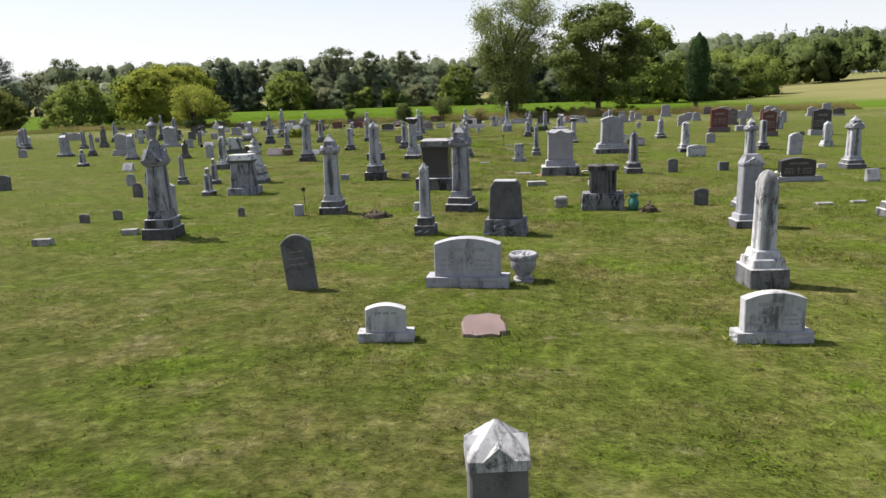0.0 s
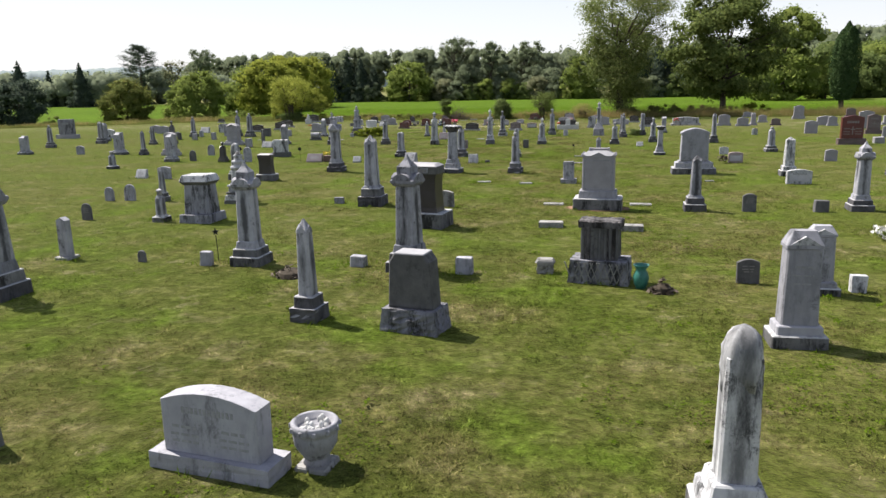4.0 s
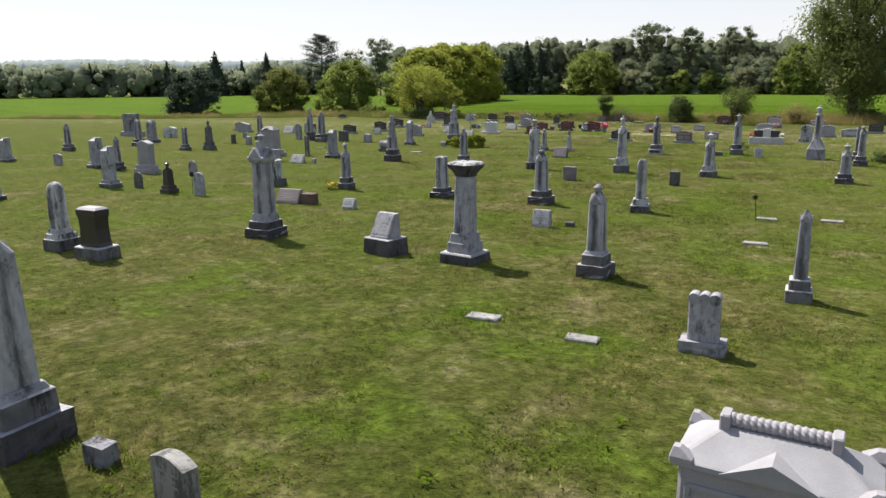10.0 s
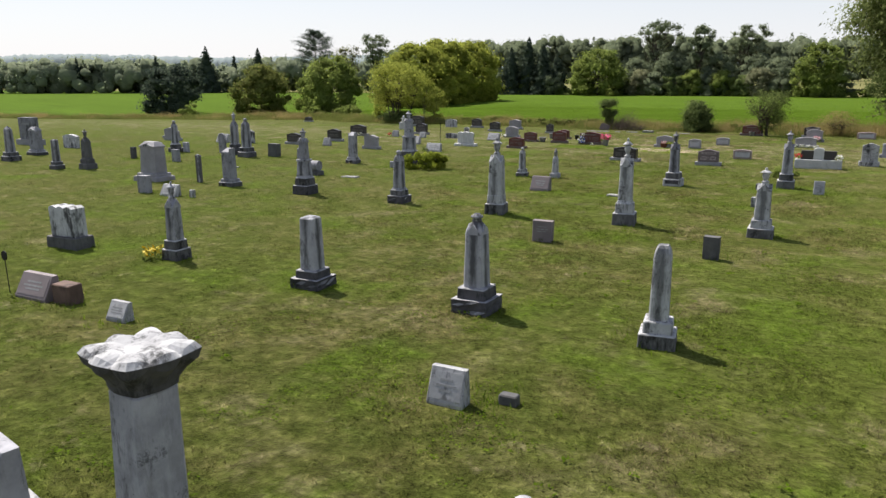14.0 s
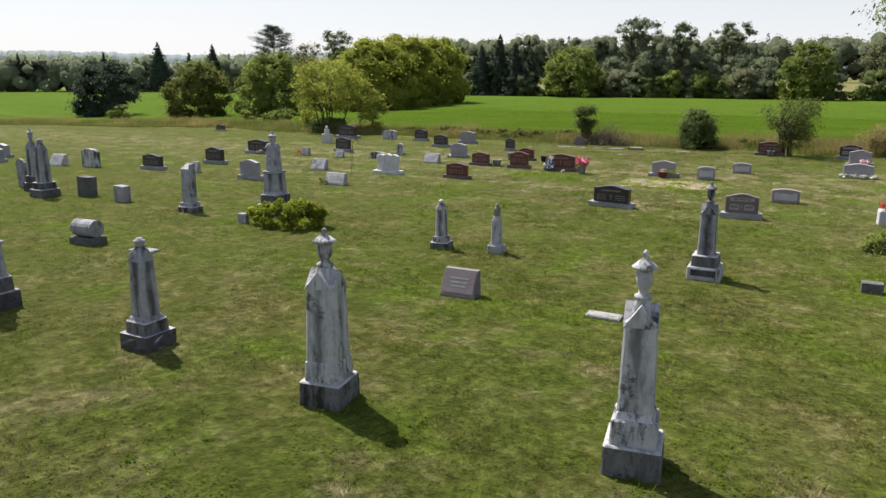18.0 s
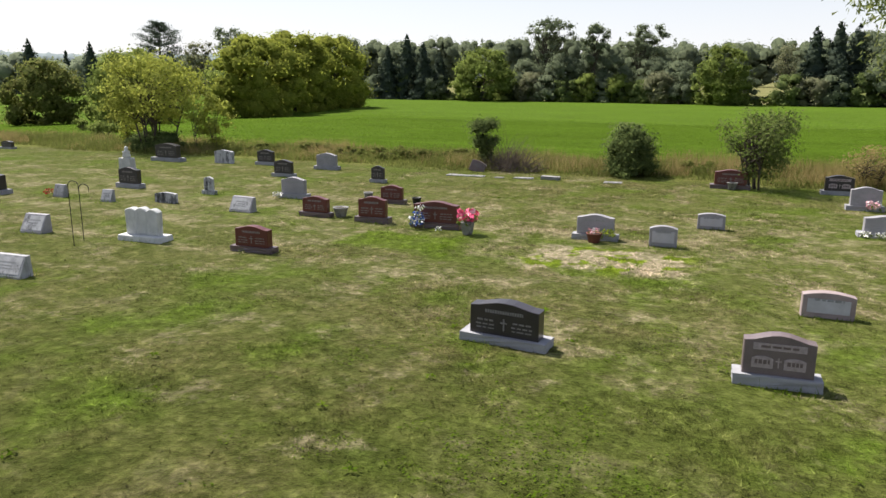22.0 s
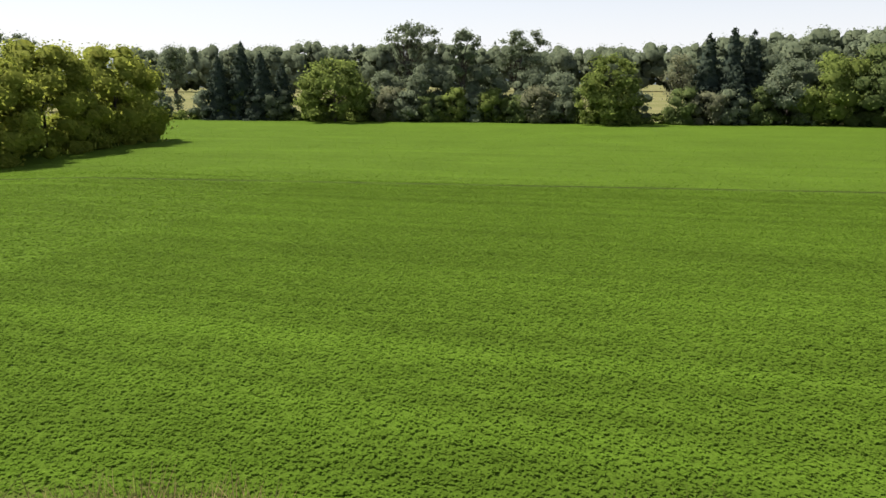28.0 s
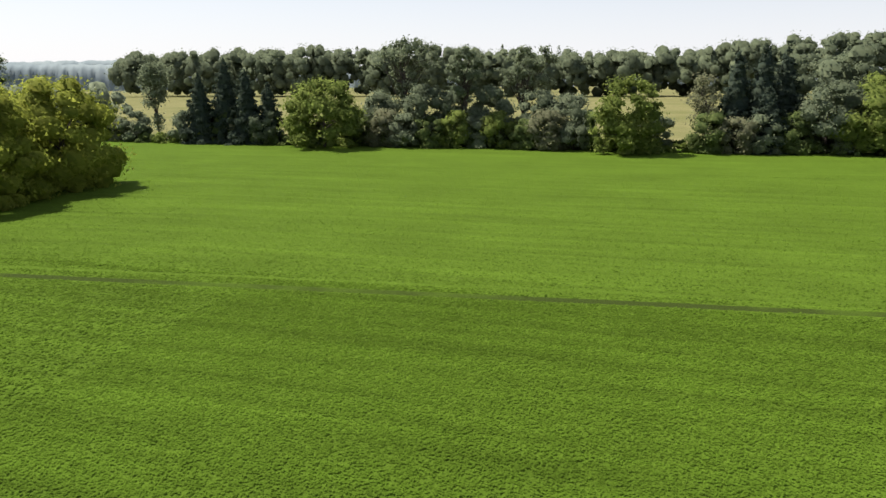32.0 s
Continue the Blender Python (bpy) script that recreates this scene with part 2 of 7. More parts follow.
MAT["petal_yellow"] = plain("yellow_petals", (0.6, 0.45, 0.04), 0.7)
MAT["petal_blue"] = plain("blue_ribbon", (0.05, 0.12, 0.45), 0.6)
MAT["bark"] = plain("bark", (0.075, 0.06, 0.048), 0.95, 0, 0.45, 5)


def lawn_colour(nt, p):
    """Mown grass: mottled greens, clover patches, dry straw patches that grow towards the field."""
    sep = nt.nodes.new("ShaderNodeSeparateXYZ")
    nt.links.new(p, sep.inputs[0])
    n_big, n_mid, n_tuft = noise_tex(nt, p, 0.16, 4), noise_tex(nt, p, 0.9, 7, 0.68), noise_tex(nt, p, 7.0, 6, 0.68)
    c = ramp(nt, n_mid, (0.32, (0.035, 0.044, 0.011)), (0.45, (0.060, 0.060, 0.019)), (0.56, (0.086, 0.076, 0.030)), (0.68, (0.130, 0.108, 0.060)))
    c = mix(nt, ramp(nt, n_big, (0.44, grey(0)), (0.60, grey(0.6))), c, (0.046, 0.068, 0.008))
    drier = nt.nodes.new("ShaderNodeMapRange")
    drier.inputs[1].default_value, drier.inputs[2].default_value = 58, 74
    nt.links.new(sep.outputs[1], drier.inputs[0])
    fresh = nt.nodes.new("ShaderNodeMapRange")
    fresh.inputs[1].default_value, fresh.inputs[2].default_value, fresh.inputs[4].default_value = 71, 78, 0.45
    fresh.inputs[3].default_value = 1.0
    nt.links.new(sep.outputs[1], fresh.inputs[0])
    dry = math_node(nt, "MULTIPLY", drier.outputs[0], fresh.outputs[0])
    amt = math_node(nt, "ADD", math_node(nt, "MULTIPLY", dry, 0.155), noise_tex(nt, p, 0.8, 9, 0.78))
    c = mix(nt, math_node(nt, "MULTIPLY", dry, 0.34), c, (0.112, 0.108, 0.056))
    c = mix(nt, math_node(nt, "MULTIPLY", ramp(nt, amt, (0.59, grey(0)), (0.70, grey(1))), 0.9), c, (0.235, 0.188, 0.128))
    # scattered thin, strawy places all over the yard
    c = mix(nt, ramp(nt, noise_tex(nt, p, 0.55, 8, 0.70), (0.55, grey(0)), (0.66, grey(0.75))), c, (0.148, 0.118, 0.072))
    # a worn, sparsely regrown grave plot
    sx, sy = math_node(nt, "ABSOLUTE", math_node(nt, "ADD", sep.outputs[0], 12.1)), math_node(nt, "ABSOLUTE", math_node(nt, "SUBTRACT", sep.outputs[1], 69.6))
    far_off = math_node(nt, "MAXIMUM", math_node(nt, "SUBTRACT", sx, 1.5), math_node(nt, "SUBTRACT", sy, 1.0))
    worn = ramp(nt, math_node(nt, "ADD", math_node(nt, "MULTIPLY", far_off, -0.35), noise_tex(nt, p, 1.6, 8, 0.75)), (0.42, grey(0)), (0.52, grey(1)))
    c = mix(nt, math_node(nt, "MULTIPLY", worn, ramp(nt, far_off, (0.0, grey(0.85)), (0.7, grey(0)))), c, (0.33, 0.265, 0.20))
    c = mix(nt, math_node(nt, "MULTIPLY", ramp(nt, noise_tex(nt, p, 1.3, 3), (0.52, grey(0)), (0.57, grey(1.0))), ramp(nt, far_off, (0.0, grey(1)), (0.5, grey(0)))), c, (0.11, 0.15, 0.010))
    c = mix(nt, ramp(nt, noise_tex(nt, p, 0.42, 6, 0.64), (0.52, grey(0)), (0.64, grey(0.75))), c, (0.056, 0.092, 0.008))
    # a lush green plot before the red headstones
    gx, gy = math_node(nt, "ABSOLUTE", math_node(nt, "ADD", sep.outputs[0], 16.9)), math_node(nt, "ABSOLUTE", math_node(nt, "SUBTRACT", sep.outputs[1], 69.4))
    lush = math_node(nt, "ADD", math_node(nt, "MULTIPLY", math_node(nt, "MAXIMUM", math_node(nt, "SUBTRACT", gx, 1.3), math_node(nt, "SUBTRACT", gy, 0.8)), -0.5), noise_tex(nt, p, 1.4, 6, 0.7))
    c = mix(nt, ramp(nt, lush, (0.40, grey(0)), (0.56, grey(0.85))), c, (0.066, 0.105, 0.008))
    # straw bits and pale clippings
    c = mix(nt, ramp(nt, noise_tex(nt, p, 24.0, 5, 0.75), (0.62, grey(0)), (0.68, grey(0.5))), c, (0.21, 0.185, 0.115))
    c = mix(nt, 1.0, c, ramp(nt, n_tuft, (0.38, grey(0.62)), (0.49, grey(0.92)), (0.60, grey(1.40))), "MULTIPLY")
    c = mix(nt, 1.0, c, ramp(nt, noise_tex(nt, p, 3.1, 5, 0.62), (0.39, grey(0.66)), (0.49, grey(0.95)), (0.59, grey(1.32))), "MULTIPLY")
    warp = nt.nodes.new("ShaderNodeVectorMath")
    warp.operation, warp.inputs[1].default_value = "MULTIPLY_ADD", (0.35, 0.35, 0.0)
    ncol = nt.nodes.new("ShaderNodeTexNoise")
    ncol.inputs["Scale"].default_value, ncol.inputs["Detail"].default_value = 6.0, 4
    nt.links.new(p, ncol.inputs["Vector"])
    nt.links.new(ncol.outputs["Color"], warp.inputs[0])
    nt.links.new(p, warp.inputs[2])
    cell = nt.nodes.new("ShaderNodeTexVoronoi")
    cell.inputs["Scale"].default_value = 9.0
    nt.links.new(warp.outputs[0], cell.inputs["Vector"])
    return mix(nt, 1.0, c, ramp(nt, cell.outputs["Distance"], (0.15, grey(1.1)), (0.45, grey(1.0)), (0.72, grey(0.78))), "MULTIPLY")


def clover_colour(nt, p):
    return ramp(nt, noise_tex(nt, p, 1.5, 5), (0.3, (0.050, 0.088, 0.006)), (0.7, (0.085, 0.125, 0.010)))


def crop_colour(nt, p):
    c = ramp(nt, noise_tex(nt, p, 1.6, 6, 0.7), (0.3, (0.077, 0.136, 0.012)), (0.7, (0.095, 0.158, 0.016)))
    c = mix(nt, 1.0, c, ramp(nt, noise_tex(nt, p, 0.12, 5), (0.3, grey(0.88)), (0.7, grey(1.1))), "MULTIPLY")
    row = nt.nodes.new("ShaderNodeMapping")
    row.inputs["Rotation"].default_value, row.inputs["Scale"].default_value = (0, 0, radians(-6.3)), (0.035, 0.9, 0.2)
    nt.links.new(p, row.inputs["Vector"])
    return mix(nt, 1.0, c, ramp(nt, noise_tex(nt, row.outputs[0], 1.0, 6, 0.7), (0.35, grey(0.78)), (0.65, grey(1.14))), "MULTIPLY")


def nap(b, weight):
    """The soft sheen of massed fine leaves."""
    b.inputs["Sheen Weight"].default_value, b.inputs["Sheen Roughness"].default_value = weight, 0.45
    b.inputs["Sheen Tint"].default_value = (0.66, 0.80, 0.14, 1)


def let_through(nt, b, col, thin):
    """Thin leaves pass part of the light."""
    tr = nt.nodes.new("ShaderNodeBsdfTranslucent")
    nt.links.new(col, tr.inputs["Color"])
    ms = nt.nodes.new("ShaderNodeMixShader")
    ms.inputs[0].default_value = thin
    nt.links.new(b.outputs[0], ms.inputs[1])
    nt.links.new(tr.outputs[0], ms.inputs[2])
    nt.links.new(ms.outputs[0], nt.nodes["Material Output"].inputs["Surface"])


def turf_leaf(name, colour_of, low, high, thin=0.4, nap_k=0.12):
    """Tiny leaves that take the turf's own colour and vary it leaf by leaf."""
    m, nt, b = nodes_of(name, 0.9, 0, 0.02)
    g = nt.nodes.new("ShaderNodeNewGeometry")
    c = mix(nt, 1.0, colour_of(nt, g.outputs["Position"]), ramp(nt, g.outputs["Random Per Island"], (0.0, grey(low)), (1.0, grey(high))), "MULTIPLY")
    nt.links.new(c, b.inputs["Base Color"])
    nap(b, nap_k)
    let_through(nt, b, c, thin)
    return m


def leaf_mat(name, a, b_, c, thin=0.55):
    """Leaves: colour varies from leaf to leaf and clump to clump; some light passes through."""
    m, nt, b = nodes_of(name, 0.8, 0, 0.03)
    g = nt.nodes.new("ShaderNodeNewGeometry")
    leaf = ramp(nt, g.outputs["Random Per Island"], (0.0, a), (0.5, b_), (1.0, c))
    cl = ramp(nt, noise_tex(nt, g.outputs["Position"], 0.35, 4), (0.3, grey(1.45)), (0.7, grey(2.15)))
    col = mix(nt, 1.0, leaf, cl, "MULTIPLY")
    nt.links.new(col, b.inputs["Base Color"])
    let_through(nt, b, col, thin)
    return m


LEAF = {
    "green": leaf_mat("leaves_green", (0.080, 0.104, 0.026), (0.106, 0.132, 0.032), (0.136, 0.158, 0.040)),
    "deep": leaf_mat("leaves_deep_green", (0.054, 0.074, 0.026), (0.072, 0.094, 0.031), (0.096, 0.116, 0.039)),
    "maple": leaf_mat("leaves_maple", (0.058, 0.076, 0.024), (0.074, 0.094, 0.028), (0.100, 0.116, 0.035), 0.38),
    "yellow": leaf_mat("leaves_yellow_green", (0.118, 0.136, 0.023), (0.150, 0.166, 0.028), (0.192, 0.200, 0.036)),
    "olive": leaf_mat("leaves_olive_yellow", (0.135, 0.152, 0.030), (0.168, 0.184, 0.036), (0.205, 0.208, 0.044)),
    "russet": leaf_mat("leaves_browned_olive", (0.078, 0.092, 0.026), (0.098, 0.112, 0.030), (0.128, 0.122, 0.038)),
    "willow": leaf_mat("leaves_willow", (0.070, 0.088, 0.030), (0.098, 0.118, 0.040), (0.138, 0.148, 0.056)),
    "conifer": leaf_mat("needles_dark", (0.026, 0.036, 0.027), (0.036, 0.048, 0.034), (0.050, 0.062, 0.042), 0.45),
    "cypress": leaf_mat("needles_cypress", (0.018, 0.034, 0.012), (0.026, 0.044, 0.016), (0.036, 0.056, 0.021), 0.1),
    # far leaves: distance haze mixed into the colour, so lighter and greyer
    "far": leaf_mat("leaves_far_hazed", (0.083, 0.100, 0.062), (0.098, 0.116, 0.070), (0.118, 0.134, 0.080), 0.55),
    "dull": leaf_mat("leaves_grey_green", (0.090, 0.098, 0.055), (0.112, 0.116, 0.066), (0.135, 0.132, 0.078)),
    # paler again for the west row: its haze is painted into the leaves
    "pale": leaf_mat("leaves_pale_hazed", (0.130, 0.150, 0.100), (0.150, 0.172, 0.112), (0.176, 0.196, 0.128), 0.55),
    "weed": leaf_mat("green_weeds", (0.062, 0.076, 0.018), (0.098, 0.098, 0.032), (0.080, 0.102, 0.020), 0.5),
    "tan": leaf_mat("brown_dry_grass", (0.140, 0.104, 0.046), (0.190, 0.148, 0.066), (0.140, 0.126, 0.044), 0.5),
    "lawn": turf_leaf("lawn_blades", lawn_colour, 0.72, 2.85, 0.45),
    "clover": turf_leaf("clover_leaves", clover_colour, 1.1, 2.0, 0.5),
    "crop": turf_leaf("crop_leaves", crop_colour, 1.17, 1.43, 0.45, nap_k=0.3),
    "lime": leaf_mat("bright_shrub_leaves", (0.070, 0.092, 0.012), (0.115, 0.138, 0.017), (0.180, 0.196, 0.026)),
}


# ---- building helpers ----
def part(name, bm, material, parent, label="", smooth=False):
    me = bpy.data.meshes.new(name)
    bmesh.ops.recalc_face_normals(bm, faces=bm.faces)
    bm.to_mesh(me)
    bm.free()
    me.materials.append(material)
    if smooth:
        me.shade_smooth()
    ob = new(name, me)
    ob.parent = parent
    return tagged(ob, label)


def thing(name, x, y, rz, label, category, group="", lean=(0, 0), z=0.0, kind=""):
    ob = new(name)
    ob.empty_display_size = 0.2
    ob.matrix_world = pose(x, y, z, lean[0], lean[1], rz)
    return tagged(ob, label, category, group, kind)


def quick_mesh(name, verts, faces_n, material, parent=None, soft_n=None):
    """A mesh of loose faces, faces_n corners each, from an array of corners."""
    me = bpy.data.meshes.new(name)
    n = len(verts)
    me.vertices.add(n)
    me.vertices.foreach_set("co", np.asarray(verts, np.float32).ravel())
    me.loops.add(n)
    me.loops.foreach_set("vertex_index", np.arange(n, dtype=np.int32))
    me.polygons.add(n // faces_n)
    me.polygons.foreach_set("loop_start", np.arange(0, n, faces_n, dtype=np.int32))
    me.update(calc_edges=True)
    if soft_n is not None:
        # leaves shade with the soft rounding of the mass they belong to
        k = soft_n / (np.linalg.norm(soft_n, axis=1)[:, None] + 1e-9)
        me.normals_split_custom_set_from_vertices((k if len(k) == n else np.repeat(k, faces_n, axis=0)).astype(np.float32))
    me.materials.append(material)
    ob = new(name, me)
    ob.parent = parent
    return ob


def crect(w, d, z, c=0.012, x=0.0, y=0.0):
    a, b = w / 2, d / 2
    c = min(c, a * 0.6, b * 0.6)
    return [(x + px, y + py, z) for px, py in ((-a + c, -b), (a - c, -b), (a, -b + c), (a, b - c), (a - c, b), (-a + c, b), (-a, b - c), (-a, -b + c))]


def loft(bm, rings):
    """Skin through rings of equal count, closed at both ends."""
    vs = [[bm.verts.new(p) for p in r] for r in rings]
    n = len(vs[0])
    for a, b in zip(vs, vs[1:]):
        for i in range(n):
            bm.faces.new((a[i], a[(i + 1) % n], b[(i + 1) % n], b[i]))
    bm.faces.new(vs[0][::-1])
    bm.faces.new(vs[-1])


def slab(bm, w, d, z0, z1, top=1.0, e=0.014, x=0.0, y=0.0, topd=None):
    """A block with eased edges whose top is scaled by top."""
    td = top if topd is None else topd
    loft(bm, [crect(w, d, z0, e, x, y), crect(w * top, d * td, z1 - e, e, x, y), crect(w * top - 1.6 * e, d * td - 1.6 * e, z1, e, x, y)])


def lathe(bm, prof, n=14, x=0.0, y=0.0):
    loft(bm, [[(x + r * math.cos(6.2832 * i / n), y + r * math.sin(6.2832 * i / n), z) for i in range(n)] for r, z in prof])


def extrude_xz(bm, pts, d, y=0.0, e=0.012):
    """A profile in x and z, pushed through the depth d, its front and back edges eased."""
    cx = sum(p[0] for p in pts) / len(pts)
    cz = sum(p[1] for p in pts) / len(pts)
    w = max(p[0] for p in pts) - min(p[0] for p in pts)
    k = 1 - 2 * e / max(w, 0.1)
    inner = [(cx + (px - cx) * k, cz + (pz - cz) * k) for px, pz in pts]
    loft(bm, [[(px, y - d / 2, pz) for px, pz in inner], [(px, y - d / 2 + e, pz) for px, pz in pts],
              [(px, y + d / 2 - e, pz) for px, pz in pts], [(px, y + d / 2, pz) for px, pz in inner]])


def outline(w, z0, h, kind, rise=0.12, n=9, taper=1.0):
    """The front outline of a tablet: flat, arch, round, serp, peak, shoulder."""
    a, b = w / 2, w / 2 * taper
    pts = [(-a, z0), (a, z0)]
    for i in range(n):
        u = 1 - 2 * i / (n - 1)
        if kind == "arch":
            z = h - rise * u * u
        elif kind == "round":
            z = h - b * (1 - math.sqrt(max(0.0, 1 - u * u)))
        elif kind == "serp":
            z = h - rise * (0.5 - 0.5 * math.cos(math.pi * abs(u) ** 1.1))
        elif kind == "peak":
            z = h - rise * abs(u)
        elif kind == "ogee":
            z = h - rise * min(1.0, 1.25 * abs(u) ** 0.75)
        else:
            z = h
        pts.append((b * u, z))
    return pts


def gable(bm, w, d, z0, h, along="x"):
    """A ridge roof block."""
    a, b = w / 2, d / 2
    tri = [(-a, z0), (a, z0), (0, z0 + h)]
    if along == "y":
        loft(bm, [[(px, -b, pz) for px, pz in tri], [(px, b, pz) for px, pz in tri]])
    else:
        loft(bm, [[(-b, px, pz) for px, pz in tri], [(b, px, pz) for px, pz in tri]])


RNG = random.Random(7)


def rough_block(bm, w, d, z0, z1, amp=0.02, n=5, top=1.0):
    """A rock-faced block: a gridded box with uneven sides."""
    rings = []
    m = n + 1
    for k in range(m):
        u = k / n
        s = 1 + (top - 1) * u
        ring = []
        for side in range(4):
            for i in range(n):
                v = i / n - 0.5
                px, py = ((v * w, -d / 2), (w / 2, v * d), (-v * w, d / 2), (-w / 2, -v * d))[side]
                j = amp if 0 < k < n and i else amp * 0.4
                ring.append((px * s + RNG.uniform(-j, j), py * s + RNG.uniform(-j, j), z0 + (z1 - z0) * u + (RNG.uniform(-j, j) * 0.6 if k else 0)))
        rings.append(ring)
    loft(bm, rings)


def bars(parent, mat, y, rows, name="lettering"):
    """Lines of illegible lettering: (x, z, width, height), cut into letter-like strokes just proud of a face at y."""
    bm = bmesh.new()
    for x, z, w, h in rows:
        left = x - w / 2
        big = h > 0.045
        while left < x + w / 2 - 0.01:
            k = min(h * RNG.uniform(0.45, 0.75) if big else RNG.uniform(0.05, 0.11), x + w / 2 - left)
            zz = z + (0 if big else RNG.uniform(0, 0.15) * h)
            loft(bm, [[(left, yy, zz), (left + k, yy, zz), (left + k, yy, z + h), (left, yy, z + h)] for yy in (y - 0.002, y + 0.004)])
            left += k + (h * 0.22 if big else 0.022)
    return tagged(part(name, bm, mat, parent), kind="stuff")


def cross_mark(parent, mat, y, x, z, h):
    bm = bmesh.new()
    for w, a, b in ((h * 0.12, z, z + h), (h * 0.55, z + h * 0.60, z + h * 0.72)):
        loft(bm, [[(x - w / 2, y - 0.0035, a), (x + w / 2, y - 0.0035, a), (x + w / 2, y - 0.0035, b), (x - w / 2, y - 0.0035, b)],
                  [(x - w / 2, y + 0.004, a), (x + w / 2, y + 0.004, a), (x + w / 2, y + 0.004, b), (x - w / 2, y + 0.004, b)]])
    return part("cross", bm, mat, parent)


# ---- gravestones ----
WORD = {"grey": "weathered grey marble", "white": "stained white marble", "marble": "pale grey marble", "clean": "clean white marble",
        "dark": "dark weathered", "pale": "greyed white marble", "slate": "blackened grey marble", "conc": "weathered concrete", "brown": "dark brown stone", "pink": "pinkish granite",
        "mauve": "mauve granite", "black": "polished black granite", "red": "polished red granite", "granite": "grey granite", "dark_red": "red granite", "rose": "dull rose granite", "dusk": "dusky mauve granite"}


def size_word(h):
    return "very tall" if h > 1.95 else "tall" if h > 1.4 else "medium-height" if h > 0.8 else "low"


PLOTS = []


def grave(name, x, y, rz, label, lean=1.2, category="gravestone", group="gravestones in the churchyard"):
    PLOTS.append((x, y))
    return thing(name, x, y, rz + RNG.uniform(-1.5, 1.5), label, category, group, (RNG.uniform(-lean, lean), RNG.uniform(-lean, lean)))


def step(t, name, w, z0, z1, mat, d=None, top=0.97, e=0.016, rough=False):
    bm = bmesh.new()
    if rough:
        rough_block(bm, w, d or w, z0 - 0.04, z1, 0.018)
    else:
        slab(bm, w, d or w, z0 - (0.04 if z0 == 0 else 0), z1, top, e)
    part(name, bm, MAT[mat], t)
    return z1


def urn(t, z0, z1, r, mat):
    """A slender lidded urn with a foot and a finial."""
    h = z1 - z0
    bm = bmesh.new()
    lathe(bm, [(r * 0.78, z0), (r * 0.76, z0 + h * 0.06), (r * 0.46, z0 + h * 0.10), (r * 0.40, z0 + h * 0.19), (r * 0.60, z0 + h * 0.26),
               (r * 0.70, z0 + h * 0.38), (r * 0.70, z0 + h * 0.52), (r * 0.58, z0 + h * 0.60)], 16)
    u = part("urn", bm, MAT[mat], t, smooth=True)
    bm = bmesh.new()
    lathe(bm, [(r * 0.80, z0 + h * 0.60), (r * 1.08, z0 + h * 0.625), (r * 1.10, z0 + h * 0.655), (r * 0.80, z0 + h * 0.71), (r * 0.50, z0 + h * 0.78), (r * 0.24, z0 + h * 0.82),
               (r * 0.20, z0 + h * 0.86), (r * 0.30, z0 + h * 0.90), (r * 0.20, z0 + h * 0.955), (r * 0.02, z1)], 16)
    part("urn_lid", bm, MAT[mat], u, smooth=True)
    return u


